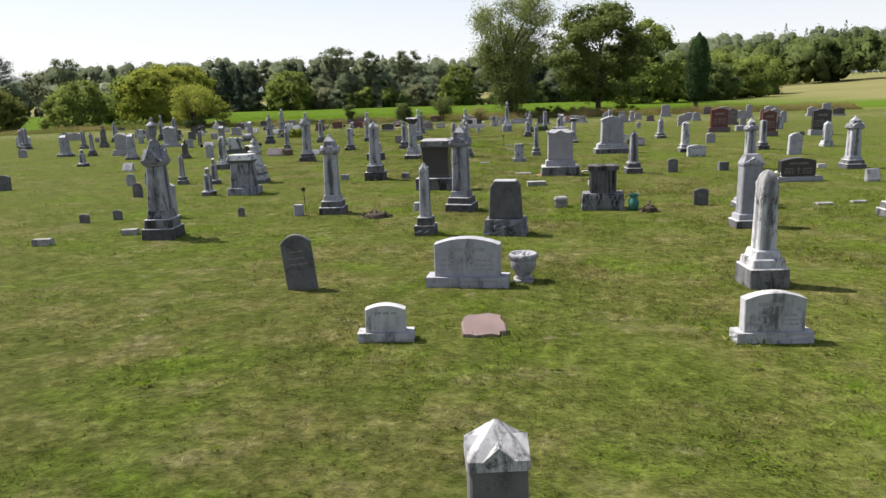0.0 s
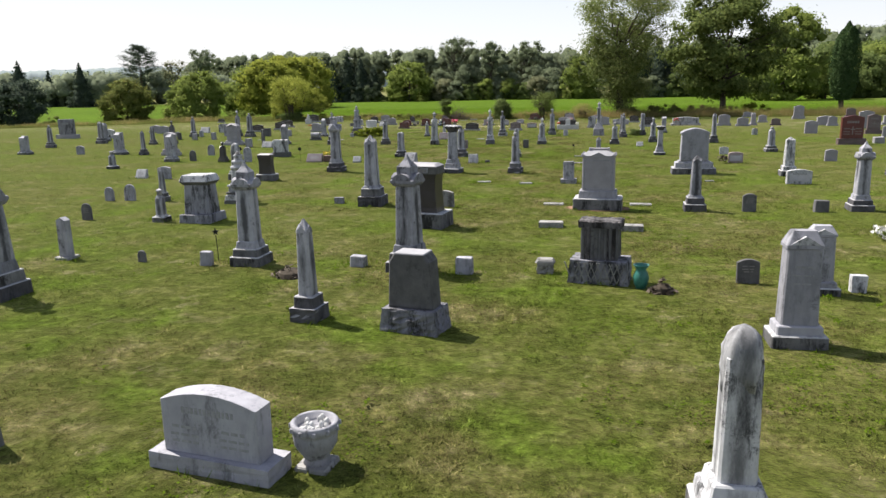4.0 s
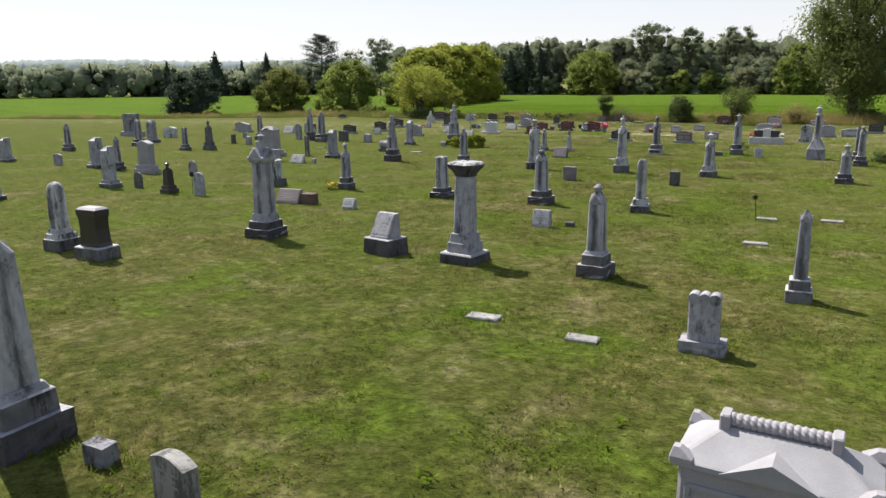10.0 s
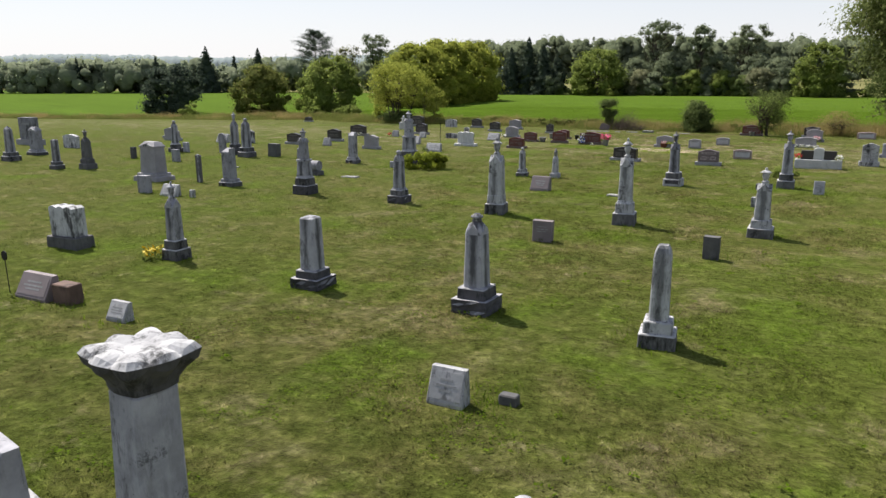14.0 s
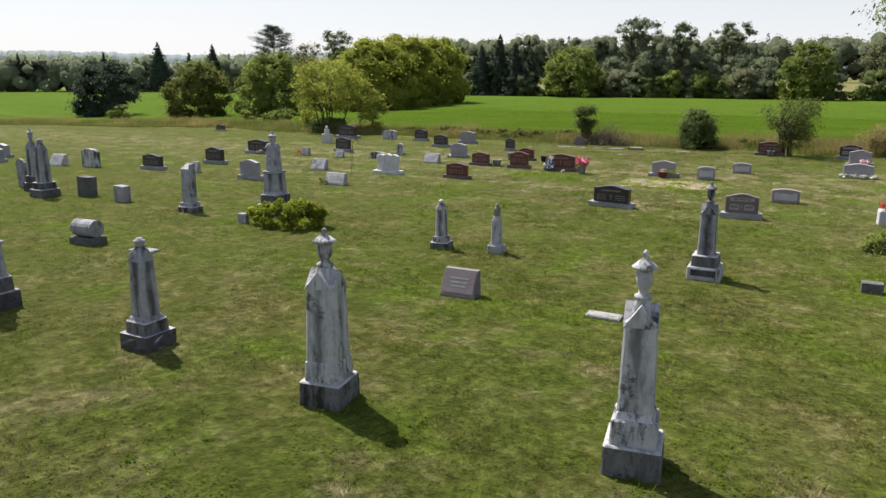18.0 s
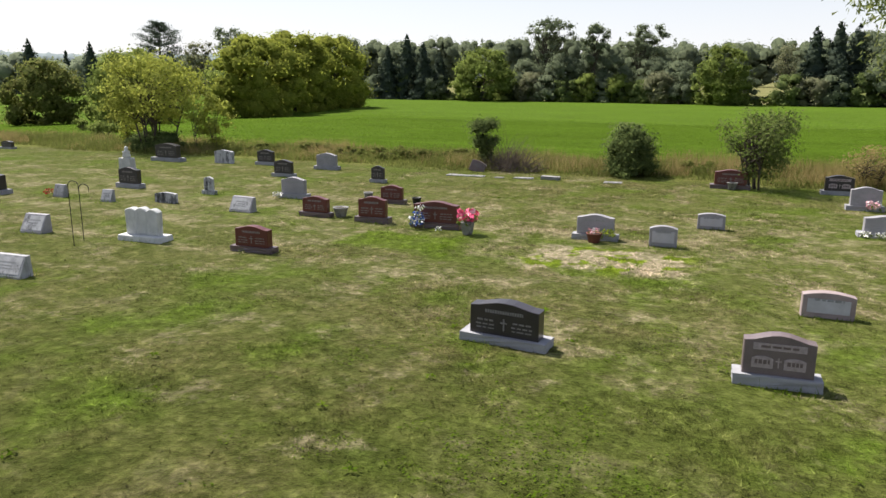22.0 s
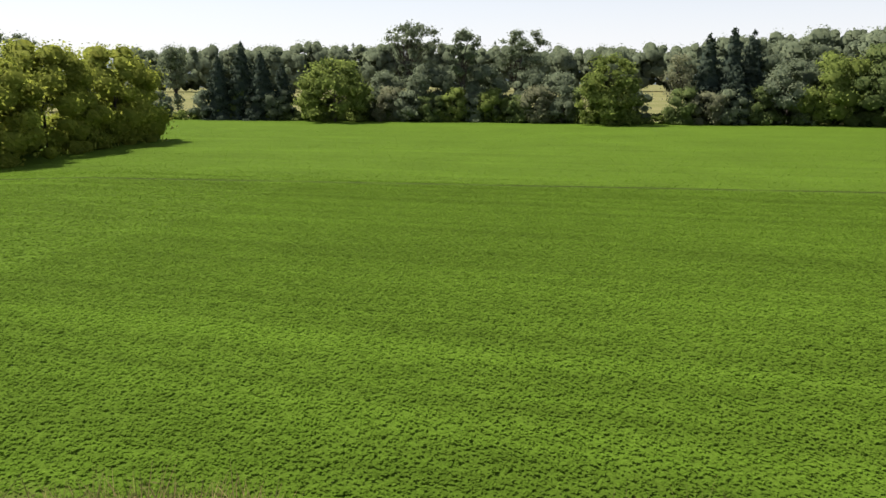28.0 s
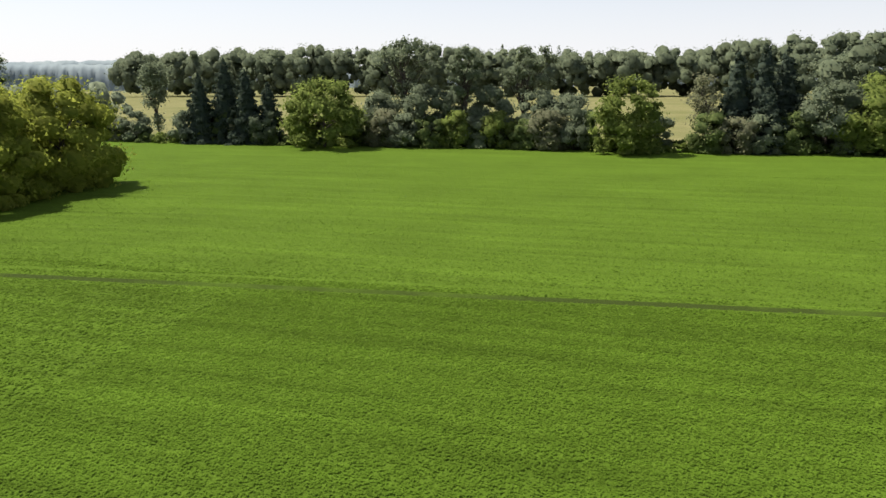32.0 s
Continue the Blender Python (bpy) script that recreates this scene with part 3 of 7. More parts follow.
def ob(top, x, y, w, h, mat, rz=5.0, slim=1.0, foot=None):
    """Old square monuments: stepped base, tapering shaft, and a top of one kind."""
    kinds = {"urn": "gabled monument with lidded urn", "gab": "obelisk with gothic gabled top", "pt": "obelisk with pointed top",
             "rnd": "shaft monument with rounded top", "cap": "monument with cross-gabled cap", "flat": "shaft monument with flat top", "sq": "square column with low pyramid top",
             "knob": "small shaft with turned knob finial", "tier": "tiered monument with draped top", "drape": "monument draped with carved cloth", "tall": "monument with heavy cap and finial",
             "pyr": "monument on a broad pyramidal base", "small": "small shaft with carved finial", "urnbig": "monument with moulded cap and large urn"}
    t = grave("gravestone_monument", x, y, rz, "%s %s %s" % (size_word(h), WORD[mat], kinds[top]), 0.3)
    m = MAT[mat]
    two = RNG.random() < 0.4
    rockb = mat == "grey" and RNG.random() < 0.5
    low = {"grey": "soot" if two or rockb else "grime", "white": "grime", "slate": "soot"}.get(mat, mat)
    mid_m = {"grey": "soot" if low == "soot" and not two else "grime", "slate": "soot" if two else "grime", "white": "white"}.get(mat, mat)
    sm = MAT.get(mat + "_run", m)
    low = foot or low
    if top == "pyr":
        z = step(t, "base", w, 0, 0.20 * h, mat, top=0.92)
        bm = bmesh.new()
        slab(bm, w * 0.86, w * 0.86, z, z + 0.17 * h, 0.5)
        part("plinth", bm, m, t)
        z += 0.17 * h
    elif top in ("drape", "urnbig", "tall", "cap"):
        z = step(t, "base", w, 0, (0.17 if top == "drape" else 0.09) * h, low, rough=rockb and top == "tall")
        z = step(t, "plinth", w * 0.84, z, z + 0.075 * h, mid_m, top=0.95)
        z = step(t, "plinth", w * 0.68, z, z + 0.07 * h, mat, top=0.9)
    elif top in ("small", "knob"):
        z = step(t, "base", w, 0, 0.15 * h, low)
        z = step(t, "plinth", w * 0.78, z, z + 0.05 * h, mid_m, top=0.85)
    else:
        z = step(t, "base", w, 0, 0.135 * h, low, rough=rockb)
        z = step(t, "plinth", w * 0.79, z, z + 0.115 * h, mid_m, top=0.96)
        if two:
            z = step(t, "plinth", w * 0.68, z, z + 0.035 * h, mat, top=0.9)
    sw = w * {"urn": 0.60, "gab": 0.54, "pt": 0.52, "rnd": 0.52, "cap": 0.55, "flat": 0.56, "sq": 0.56, "knob": 0.62, "tier": 0.62, "drape": 0.54, "tall": 0.56, "pyr": 0.34, "small": 0.58, "urnbig": 0.60}[top] * slim
    ta = {"urn": 0.88, "gab": 0.86, "pt": 0.80, "rnd": 0.9, "sq": 0.86, "urnbig": 0.78, "drape": 0.9, "pyr": 0.85}.get(top, 0.88)
    zt = h * {"urn": 0.70, "gab": 0.90, "pt": 0.90, "rnd": 0.84, "cap": 0.74, "flat": 0.985, "sq": 0.92, "knob": 0.66, "tier": 0.50, "drape": 0.88, "tall": 0.72, "pyr": 0.82, "small": 0.7, "urnbig": 0.60}[top]
    bm = bmesh.new()
    tw = sw * ta
    if top in ("gab", "rnd"):
        # shaft closing in a pointed or rounded crown
        rings = [crect(sw, sw, z, 0.02)]
        n = 6
        z_s = h * (0.80 if top == "gab" else 0.84)
        rings.append(crect(tw, tw, z_s, 0.02))
        for i in range(1, n):
            u = i / n
            k = math.cos(u * 1.45) if top == "gab" else math.sqrt(max(0.0, 1 - u * u))
            rings.append(crect(tw * k, tw * k, z_s + (h * (0.95 if top == "gab" else 1.0) - z_s) * u, 0.02))
        loft(bm, rings)
        part("shaft", bm, sm, t)
        if top == "gab":
            bm = bmesh.new()
            for al in ("x", "y"):
                gable(bm, tw * 0.94, tw * 1.012, z_s - 0.01 * h, 0.10 * h, al)
            part("gabled_cap", bm, m, t)
            bm = bmesh.new()
            lathe(bm, [(tw * 0.30, h * 0.925), (tw * 0.22, h * 0.945), (tw * 0.34, h * 0.957), (tw * 0.34, h * 0.972), (tw * 0.20, h * 0.98), (tw * 0.18, h * 0.995), (tw * 0.03, h)], 10)
            part("finial", bm, m, t, smooth=True)
    elif top in ("pt", "sq"):
        loft(bm, [crect(sw, sw, z, 0.018), crect(tw, tw, zt, 0.018), crect(0.02, 0.02, h, 0.004)])
        part("shaft", bm, sm, t)
        if top == "pt":
            bm = bmesh.new()
            for al in ("x", "y"):
                gable(bm, tw * 0.94, tw * 1.06, zt - 0.03 * h, 0.075 * h, al)
            part("gabled_cap", bm, m, t)
    else:
        slab(bm, sw, sw, z, zt, ta, 0.02)
        if top == "flat":
            slab(bm, tw * 0.8, tw * 0.8, zt - 0.005, h, 0.85, 0.015)
        part("shaft", bm, sm, t)
    if top == "urn":
        bm = bmesh.new()
        for al in ("x", "y"):
            gable(bm, tw * 1.02, tw * 1.06, zt - 0.03 * h, 0.10 * h, al)
        part("gabled_cap", bm, m, t)
        bm = bmesh.new()
        slab(bm, tw * 0.66, tw * 0.66, zt - 0.01, zt + 0.095 * h, 0.62)
        part("neck", bm, m, t)
        urn(t, zt + 0.085 * h, h, tw * 0.37, mat)
    if top in ("cap", "tall", "urnbig"):
        bm = bmesh.new()
        slab(bm, tw * 1.12, tw * 1.12, zt, zt + 0.03 * h, 1.22, 0.012)
        slab(bm, tw * 1.42, tw * 1.42, zt + 0.03 * h, zt + 0.055 * h, 1.0, 0.012)
        part("cornice", bm, m, t)
        bm = bmesh.new()
        if top == "cap":
            # a rounded pediment on each side
            arc = [(tw * 0.52 * math.cos(a), zt + 0.05 * h + tw * 0.36 * math.sin(a)) for a in (math.pi * i / 12 for i in range(13))]
            loft(bm, [[(px, yy, pz) for px, pz in arc] for yy in (-tw * 0.73, tw * 0.73)])
            loft(bm, [[(yy, px, pz) for px, pz in arc] for yy in (-tw * 0.73, tw * 0.73)])
        else:
            for al in ("x", "y"):
                gable(bm, tw * 1.0, tw * 1.46, zt + 0.052 * h, 0.085 * h, al)
        part("pediment" if top == "cap" else "gabled_cap", bm, m, t)
        bm = bmesh.new()
        if top == "cap":
            slab(bm, tw * 0.86, tw * 0.86, zt + 0.06 * h, zt + 0.165 * h, 1.0)
            part("block", bm, m, t)
            bm = bmesh.new()
            loft(bm, [crect(tw * 0.84, tw * 0.84, zt + 0.163 * h, 0.01), crect(tw * 0.30, tw * 0.30, zt + 0.215 * h, 0.01), crect(0.02, 0.02, h, 0.004)])
            part("pinnacle", bm, m, t)
        elif top == "tall":
            slab(bm, tw * 0.62, tw * 0.62, zt + 0.06 * h, zt + 0.20 * h, 0.8)
            part("pinnacle", bm, m, t)
            urn(t, zt + 0.195 * h, h, tw * 0.26, mat)
        else:
            slab(bm, tw * 1.05, tw * 1.05, zt + 0.06 * h, zt + 0.20 * h, 0.45)
            part("neck", bm, m, t)
            urn(t, zt + 0.195 * h, h, tw * 0.36, mat)
    if top in ("knob", "small"):
        bm = bmesh.new()
        slab(bm, tw * 0.98, tw * 0.98, zt, zt + 0.10 * h, 0.6)
        part("shoulder", bm, m, t)
        bm = bmesh.new()
        r = tw * 0.36
        lathe(bm, [(r, zt + 0.09 * h), (r * 0.9, zt + 0.20 * h), (r * 1.15, zt + 0.215 * h), (r * 1.1, zt + 0.24 * h), (r * 0.5, zt + 0.28 * h), (r * 0.55, h * 0.975), (r * 0.1, h)], 12)
        part("finial", bm, m, t, smooth=True)
    if top == "tier":
        bm = bmesh.new()
        slab(bm, tw * 1.15, tw * 1.15, zt, zt + 0.03 * h, 1.0)
        part("cornice", bm, m, t)
        bm = bmesh.new()
        slab(bm, tw * 0.80, tw * 0.80, zt + 0.03 * h, h * 0.82, 0.8)
        part("upper_shaft", bm, m, t)
        bm = bmesh.new()
        for al in ("x", "y"):
            gable(bm, tw * 0.7, tw * 0.86, h * 0.79, 0.06 * h, al)
        part("gabled_cap", bm, m, t)
        urn(t, h * 0.82, h, tw * 0.30, mat)
    if top == "drape":
        bm = bmesh.new()
        rings = []
        for u, k in ((-0.17, 1.0), (-0.10, 1.05), (-0.02, 1.08), (0.03, 1.0), (0.07, 0.84), (0.10, 0.55), (0.12, 0.10)):
            rings.append([(k * tw / 2 * math.copysign(abs(math.cos(a)) ** 0.6, math.cos(a)) * (1 + 0.085 * math.sin(6 * a + u * 26)) * 1.03, k * tw / 2 * math.copysign(abs(math.sin(a)) ** 0.6, math.sin(a)) * (1 + 0.05 * math.sin(5 * a + 1)) * 1.04, zt + u * h + (0.03 * h * math.sin(3 * a) if u < 0 else 0))
                          for a in (6.2832 * i / 20 for i in range(20))])
        loft(bm, rings)
        part("carved_cloth", bm, MAT["white_run"], t, smooth=True)
    if top == "pyr":
        urn(t, zt, h, tw * 0.62, mat)
        bm = bmesh.new()
        slab(bm, tw * 1.3, tw * 1.3, zt - 0.03 * h, zt, 1.1)
        part("cornice", bm, m, t)
    if foot:
        # a blackened inscription panel sunk in the pale foot
        bm = bmesh.new()
        slab(bm, w * 0.74, 0.016, 0.045 * h, 0.115 * h, 1.0, 0.003, 0, -w * 0.494)
        part("name_panel", bm, MAT["soot"], t, "blackened inscription panel")
    # worn lettering on the front of the shaft
    if h > 1.2 and top not in ("tier", "pyr") and sm is m:
        z_mid = z + (zt - z) * 0.45
        fw = sw * (1 - (1 - ta) * 0.5)
        bars(t, MAT["letter_dark"], -fw / 2 - 0.004, [(0, z_mid + k * 0.07, fw * RNG.uniform(0.35, 0.6), 0.018) for k in range(3)])
    return t


def col(x, y, w, h, mat, rz=5.0):
    """A plain column with a flared, lobed capital."""
    t = grave("gravestone_column", x, y, rz, "%s %s column monument with lobed capital" % (size_word(h), WORD[mat]))
    z = step(t, "base", w, 0, 0.085 * h, "soot", top=0.98)
    bm = bmesh.new()
    slab(bm, w * 0.98, w * 0.98, z - 0.002, z + 0.012 * h, 0.97, 0.008)
    part("pale_ledge", bm, MAT["pale"], t, "pale ledge on top of the base")
    z += 0.012 * h
    z = step(t, "plinth", w * 0.72, z, z + 0.10 * h, mat)
    z = step(t, "plinth", w * 0.62, z, z + 0.09 * h, mat, top=0.92)
    sw = w * 0.48
    bm = bmesh.new()
    slab(bm, sw, sw, z, h * 0.86, 0.9, 0.03)
    part("shaft", bm, MAT[mat], t)
    # flared capital: eight blunt lobes round a sunken, worn top
    n = 48
    rings = []
    for u, k, lobe, dz in ((0.0, 0.52, 0.0, 0.0), (0.15, 0.54, 0.0, 0.0), (0.40, 0.64, 0.03, -0.004), (0.64, 0.80, 0.05, -0.008), (0.80, 0.85, 0.06, 0.004), (0.90, 0.76, 0.05, 0.010), (0.98, 0.52, 0.02, 0.004), (0.90, 0.25, 0.0, 0.0)):
        ring = []
        for i in range(n):
            a = 6.2832 * i / n
            wave = abs(math.cos(4 * a)) * 2 - 1
            sq = 1.0 / max(abs(math.cos(a)), abs(math.sin(a))) ** 0.45
            q = sw * k * sq * (1 + lobe * wave)
            ring.append((q * math.cos(a), q * math.sin(a), h * (0.855 + 0.145 * u) + h * dz * wave))
        rings.append(ring)
    for nm, lo, hi, mm in (("capital", 0, 5, "soot"), ("capital_top", 4, 8, "white")):
        bm = bmesh.new()
        loft(bm, rings[lo:hi])
        part(nm, bm, MAT[mm], t)
    return t


def mod(x, y, w, h, mat, rz=5.0, top="serp", base=True, label="", name="headstone", depth=0.30, letters=2, die=0.80, panels=False):
    """A granite die on a wider rock-edged base, with lines of lettering."""
    what = {"serp": "curved top", "arch": "arched top", "flat": "flat top", "peak": "peaked top"}[top]
    t = grave(name, x, y, rz, label or "%s headstone with %s%s" % (WORD[mat], what, " on grey granite base" if base else " set in grass"), 0.6)
    d = max(0.16, w * depth)
    z = 0.0
    dw, dd = w, d
    if base:
        zb = max(0.10, h * 0.20)
        bm = bmesh.new()
        rough_block(bm, w, d, -0.04, zb, 0.008)
        part("base", bm, MAT["rock" if mat not in ("red", "white", "marble", "clean", "mauve", "pale") else {"red": "mauve", "mauve": "mauve"}.get(mat, mat)], t)
        z, dw, dd = zb, w * die, d * 0.62
    bm = bmesh.new()
    extrude_xz(bm, outline(dw, z - 0.005, h, top, min(0.10, h * 0.13)), dd, 0, 0.01)
    body = part("die", bm, MAT[mat], t)
    face = body
    if not base and h > 0.3:
        bm = bmesh.new()
        slab(bm, dw * 0.80, 0.012, h * 0.20, h * 0.74, 1.0, 0.003, 0, -dd / 2 - 0.002)
        face = part("face_panel", bm, MAT["face"], t, "paler lavender-grey face panel")
        letters = 1
    if panels:
        # frosted panels: one for the name, two below
        hh, letters = h - z, 0
        for px, pz, pw, ph in ((0, 0.62, 0.74, 0.17), (-0.225, 0.17, 0.30, 0.30), (0.225, 0.17, 0.30, 0.30)):
            bm = bmesh.new()
            extrude_xz(bm, [(q + px * dw, r) for q, r in outline(pw * dw, z + pz * hh, z + (pz + ph) * hh, "arch" if px else "flat", 0.03)], 0.012, -dd / 2, 0.002)
            plate = part("frosted_panel", bm, MAT["panel"], t)
            bars(plate, MAT["mauve"], -dd / 2 - 0.005, [(px * dw, z + (pz + ph * 0.35) * hh, pw * dw * 0.7, ph * hh * 0.35)])
        cross_mark(t, MAT["panel"], -dd / 2, 0, z + hh * 0.2, hh * 0.25)
    if letters:
        dark_face = mat in ("black", "red", "mauve", "dark", "brown", "dark_red")
        lm = MAT["letter_light" if dark_face else "letter_dark"]
        hh = h - z
        rows = [(0, z + hh * 0.66, dw * 0.55, hh * 0.10)]
        if letters > 1:
            for s in (-1, 1):
                rows += [(s * dw * 0.26, z + hh * 0.40, dw * 0.26, hh * 0.055), (s * dw * 0.26, z + hh * 0.28, dw * 0.30, hh * 0.045), (s * dw * 0.26, z + hh * 0.17, dw * 0.28, hh * 0.045)]
        bars(face, lm, -dd / 2 - (0 if base else 0.008), rows)
        if letters > 1 and dark_face:
            cross_mark(face, lm, -dd / 2, 0, z + hh * 0.16, hh * 0.36)
    return t


def tab(x, y, w, h, mat, rz=5.0, top="arch", lean=(0, 0), thick=None, label=""):
    """A thin upright slab set straight into the grass."""
    t = thing("gravestone_tablet", x, y, rz + RNG.uniform(-3, 3), label or "%s %s tablet with %s top in grass" % (size_word(h), WORD[mat], {"arch": "curved", "round": "rounded", "flat": "flat", "ogee": "shaped", "peak": "peaked"}[top]),
              "gravestone", "gravestones in the churchyard", (lean[0] + RNG.uniform(-2, 2), lean[1] + RNG.uniform(-2, 2)))
    bm = bmesh.new()
    d = thick or max(0.07, w * 0.2)
    extrude_xz(bm, outline(w, -0.06, h, top, h * 0.14 if top != "ogee" else h * 0.2), d)
    part("slab", bm, MAT[mat], t)
    if h > 0.35 and w > 0.3:
        lm = MAT["letter_light" if mat in ("dark", "black", "mauve") else "letter_dark"]
        bars(t, lm, -d / 2, [(0, h * k, w * RNG.uniform(0.4, 0.65), 0.02) for k in (0.68, 0.56, 0.45)])
    return t


def slantmark(x, y, w, h, mat, rz=5.0, base=False):
    """A low wedge whose written face leans back."""
    t = grave("slant_marker", x, y, rz, "%s slant-faced grave marker %s" % (WORD[mat], "on dark base" if base else "set in grass"), 1.0)
    z = 0.0
    ww, d = w, w * 0.5
    if base:
        z = step(t, "base", w, 0, h * 0.40, "soot", d=w * 0.75, top=0.94, rough=False)
        ww, d = w * 0.66, w * 0.5
    bm = bmesh.new()
    zt = h
    d2 = min(d, (zt - z) * 0.8)
    loft(bm, [crect(ww, d2, z - (0.04 if not base else 0.004), 0.01), crect(ww, d2, z + 0.03, 0.01),
              [(px, py + d2 * 0.30, zt) for px, py, _ in crect(ww * 0.97, d2 * 0.32, 0, 0.01)]])
    part("marker", bm, MAT[mat], t)
    # the smooth written face lies on the slope
    ya, za, yb, zb = -d2 / 2, z + 0.03, d2 * 0.14, zt
    ln = math.hypot(yb - ya, zb - za)
    ny, nz = -(zb - za) / ln, (yb - ya) / ln
    bm = bmesh.new()
    rings = []
    for off in (-0.004, 0.006):
        rings.append([(sx * ww * 0.44, ya + (yb - ya) * u + ny * off, za + (zb - za) * u + nz * off) for sx, u in ((-1, 0.10), (1, 0.10), (1, 0.90), (-1, 0.90))])
    loft(bm, rings)
    part("written_face", bm, MAT[mat if base else "pale" if mat in ("pale", "grey", "granite") else mat], t)
    bm = bmesh.new()
    for u in (0.62, 0.46, 0.32):
        hw = ww * RNG.uniform(0.16, 0.32)
        loft(bm, [[(sx * hw, ya + (yb - ya) * (u + du) + ny * off, za + (zb - za) * (u + du) + nz * off) for sx, du in ((-1, 0), (1, 0), (1, 0.07), (-1, 0.07))] for off in (0.004, 0.008)])
    tagged(part("lettering", bm, MAT["letter_dark"], t), kind="stuff")
    return t


def flat(x, y, w, d, mat, rz=5.0, h=0.025):
    """A flat marker nearly flush with the grass."""
    t = grave("flat_marker", x, y, rz, "%s flat marker lying low in the lawn" % WORD[mat], 1.2)
    bm = bmesh.new()
    dd = min(d, w * 0.52)
    h = 0.12 if mat == "conc" else h
    rough_block(bm, w, dd, -0.05, h, 0.007, 5, 0.98)
    part("marker", bm, MAT["rock" if mat == "white" else mat], t)
    bm = bmesh.new()
    slab(bm, w * 0.93, dd * 0.88, h - 0.004, h + 0.008, 1.0, 0.003)
    part("sawn_face", bm, MAT["conc" if mat == "white" else mat], t)
    return t


def block(x, y, w, h, mat, rz=5.0):
    t = grave("block_marker", x, y, rz, "small %s block marker standing in grass" % WORD[mat], 2.5)
    bm = bmesh.new()
    if RNG.random() < 0.5:
        rough_block(bm, w, w * 0.62, -0.04, h, 0.008)
    else:
        slab(bm, w, w * 0.62, -0.04, h, 0.96, 0.015)
    part("marker", bm, MAT[mat], t)
    return t


def die(top, x, y, w, h, mat, rz=5.0):
    """Old upright dies on stepped bases."""
    what = {"peak": "upright die with peaked shoulders", "tall": "tall die with pointed top", "big": "large die with arched top on two steps", "slope": "die with sloping top"}[top]
    t = grave("gravestone_die", x, y, rz, "%s %s %s" % (size_word(h), WORD[mat], what), 0.8)
    d = w * {"slope": 0.75, "tall": 0.75, "peak": 0.72}.get(top, 0.45)
    low = {"grey": "grime", "marble": "grime", "slate": "soot"}.get(mat, mat)
    z = step(t, "base", w, 0, h * (0.13 if top == "big" else 0.11), low, d=d, top=0.985)
    z = step(t, "plinth", w * (0.86 if top == "big" else 0.82), z, z + h * (0.12 if top in ("big", "tall") else 0.08), mat, d=d * 0.82, top=0.98)
    if top == "big":
        z = step(t, "plinth", w * 0.74, z, z + h * 0.035, mat, d=d * 0.70, top=0.95)
    dw, dd = w * (0.60 if top in ("slope", "big") else 0.66), d * 0.62
    bm = bmesh.new()
    if top == "slope":
        loft(bm, [crect(dw, dd, z, 0.015), crect(dw * 0.96, dd * 0.96, h * 0.9, 0.015)[0:2] + [(px, py, h) for px, py, _ in crect(dw * 0.96, dd * 0.96, h, 0.015)[2:6]] + crect(dw * 0.96, dd * 0.96, h * 0.9, 0.015)[6:]])
    elif top == "tall":
        loft(bm, [crect(dw, dd, z, 0.02), crect(dw * 0.9, dd * 0.9, h * 0.90, 0.02), crect(0.05, dd * 0.5, h, 0.01)])
    elif top == "big":
        extrude_xz(bm, [(-dw * 0.52, z), (dw * 0.52, z), (dw * 0.50, h * 0.86), (dw * 0.54, h * 0.87), (dw * 0.54, h * 0.90), (dw * 0.40, h * 0.945), (dw * 0.16, h * 0.985), (0, h), (-dw * 0.16, h * 0.985), (-dw * 0.40, h * 0.945), (-dw * 0.54, h * 0.90), (-dw * 0.54, h * 0.87), (-dw * 0.50, h * 0.86)], dd * 1.05, 0, 0.018)
    else:
        slab(bm, dw, dd, z, h * 0.86, 0.90, 0.02)
    part("die", bm, MAT[mat], t)
    if top == "peak":
        # overhanging cap, hipped behind low gablets
        bm = bmesh.new()
        slab(bm, dw * 0.98, dd * 1.02, h * 0.855, h * 0.89, 1.0, 0.01)
        loft(bm, [crect(dw * 0.97, dd * 1.0, h * 0.888, 0.015), crect(dw * 0.62, dd * 0.5, h, 0.01)])
        part("cap", bm, MAT[mat], t)
        bm = bmesh.new()
        gable(bm, dw * 0.80, dd * 1.03, h * 0.887, h * 0.075, "y")
        part("gablet", bm, MAT["white"], t)
    if w > 0.6 and h > 1:
        bars(t, MAT["letter_dark"], -dd / 2 * (0.97 if top in ("tall", "peak") else 1.05 if top == "big" else 1.0), [(0, z + (h - z) * k, dw * RNG.uniform(0.4, 0.6), 0.022) for k in (0.62, 0.53, 0.44)])
    return t


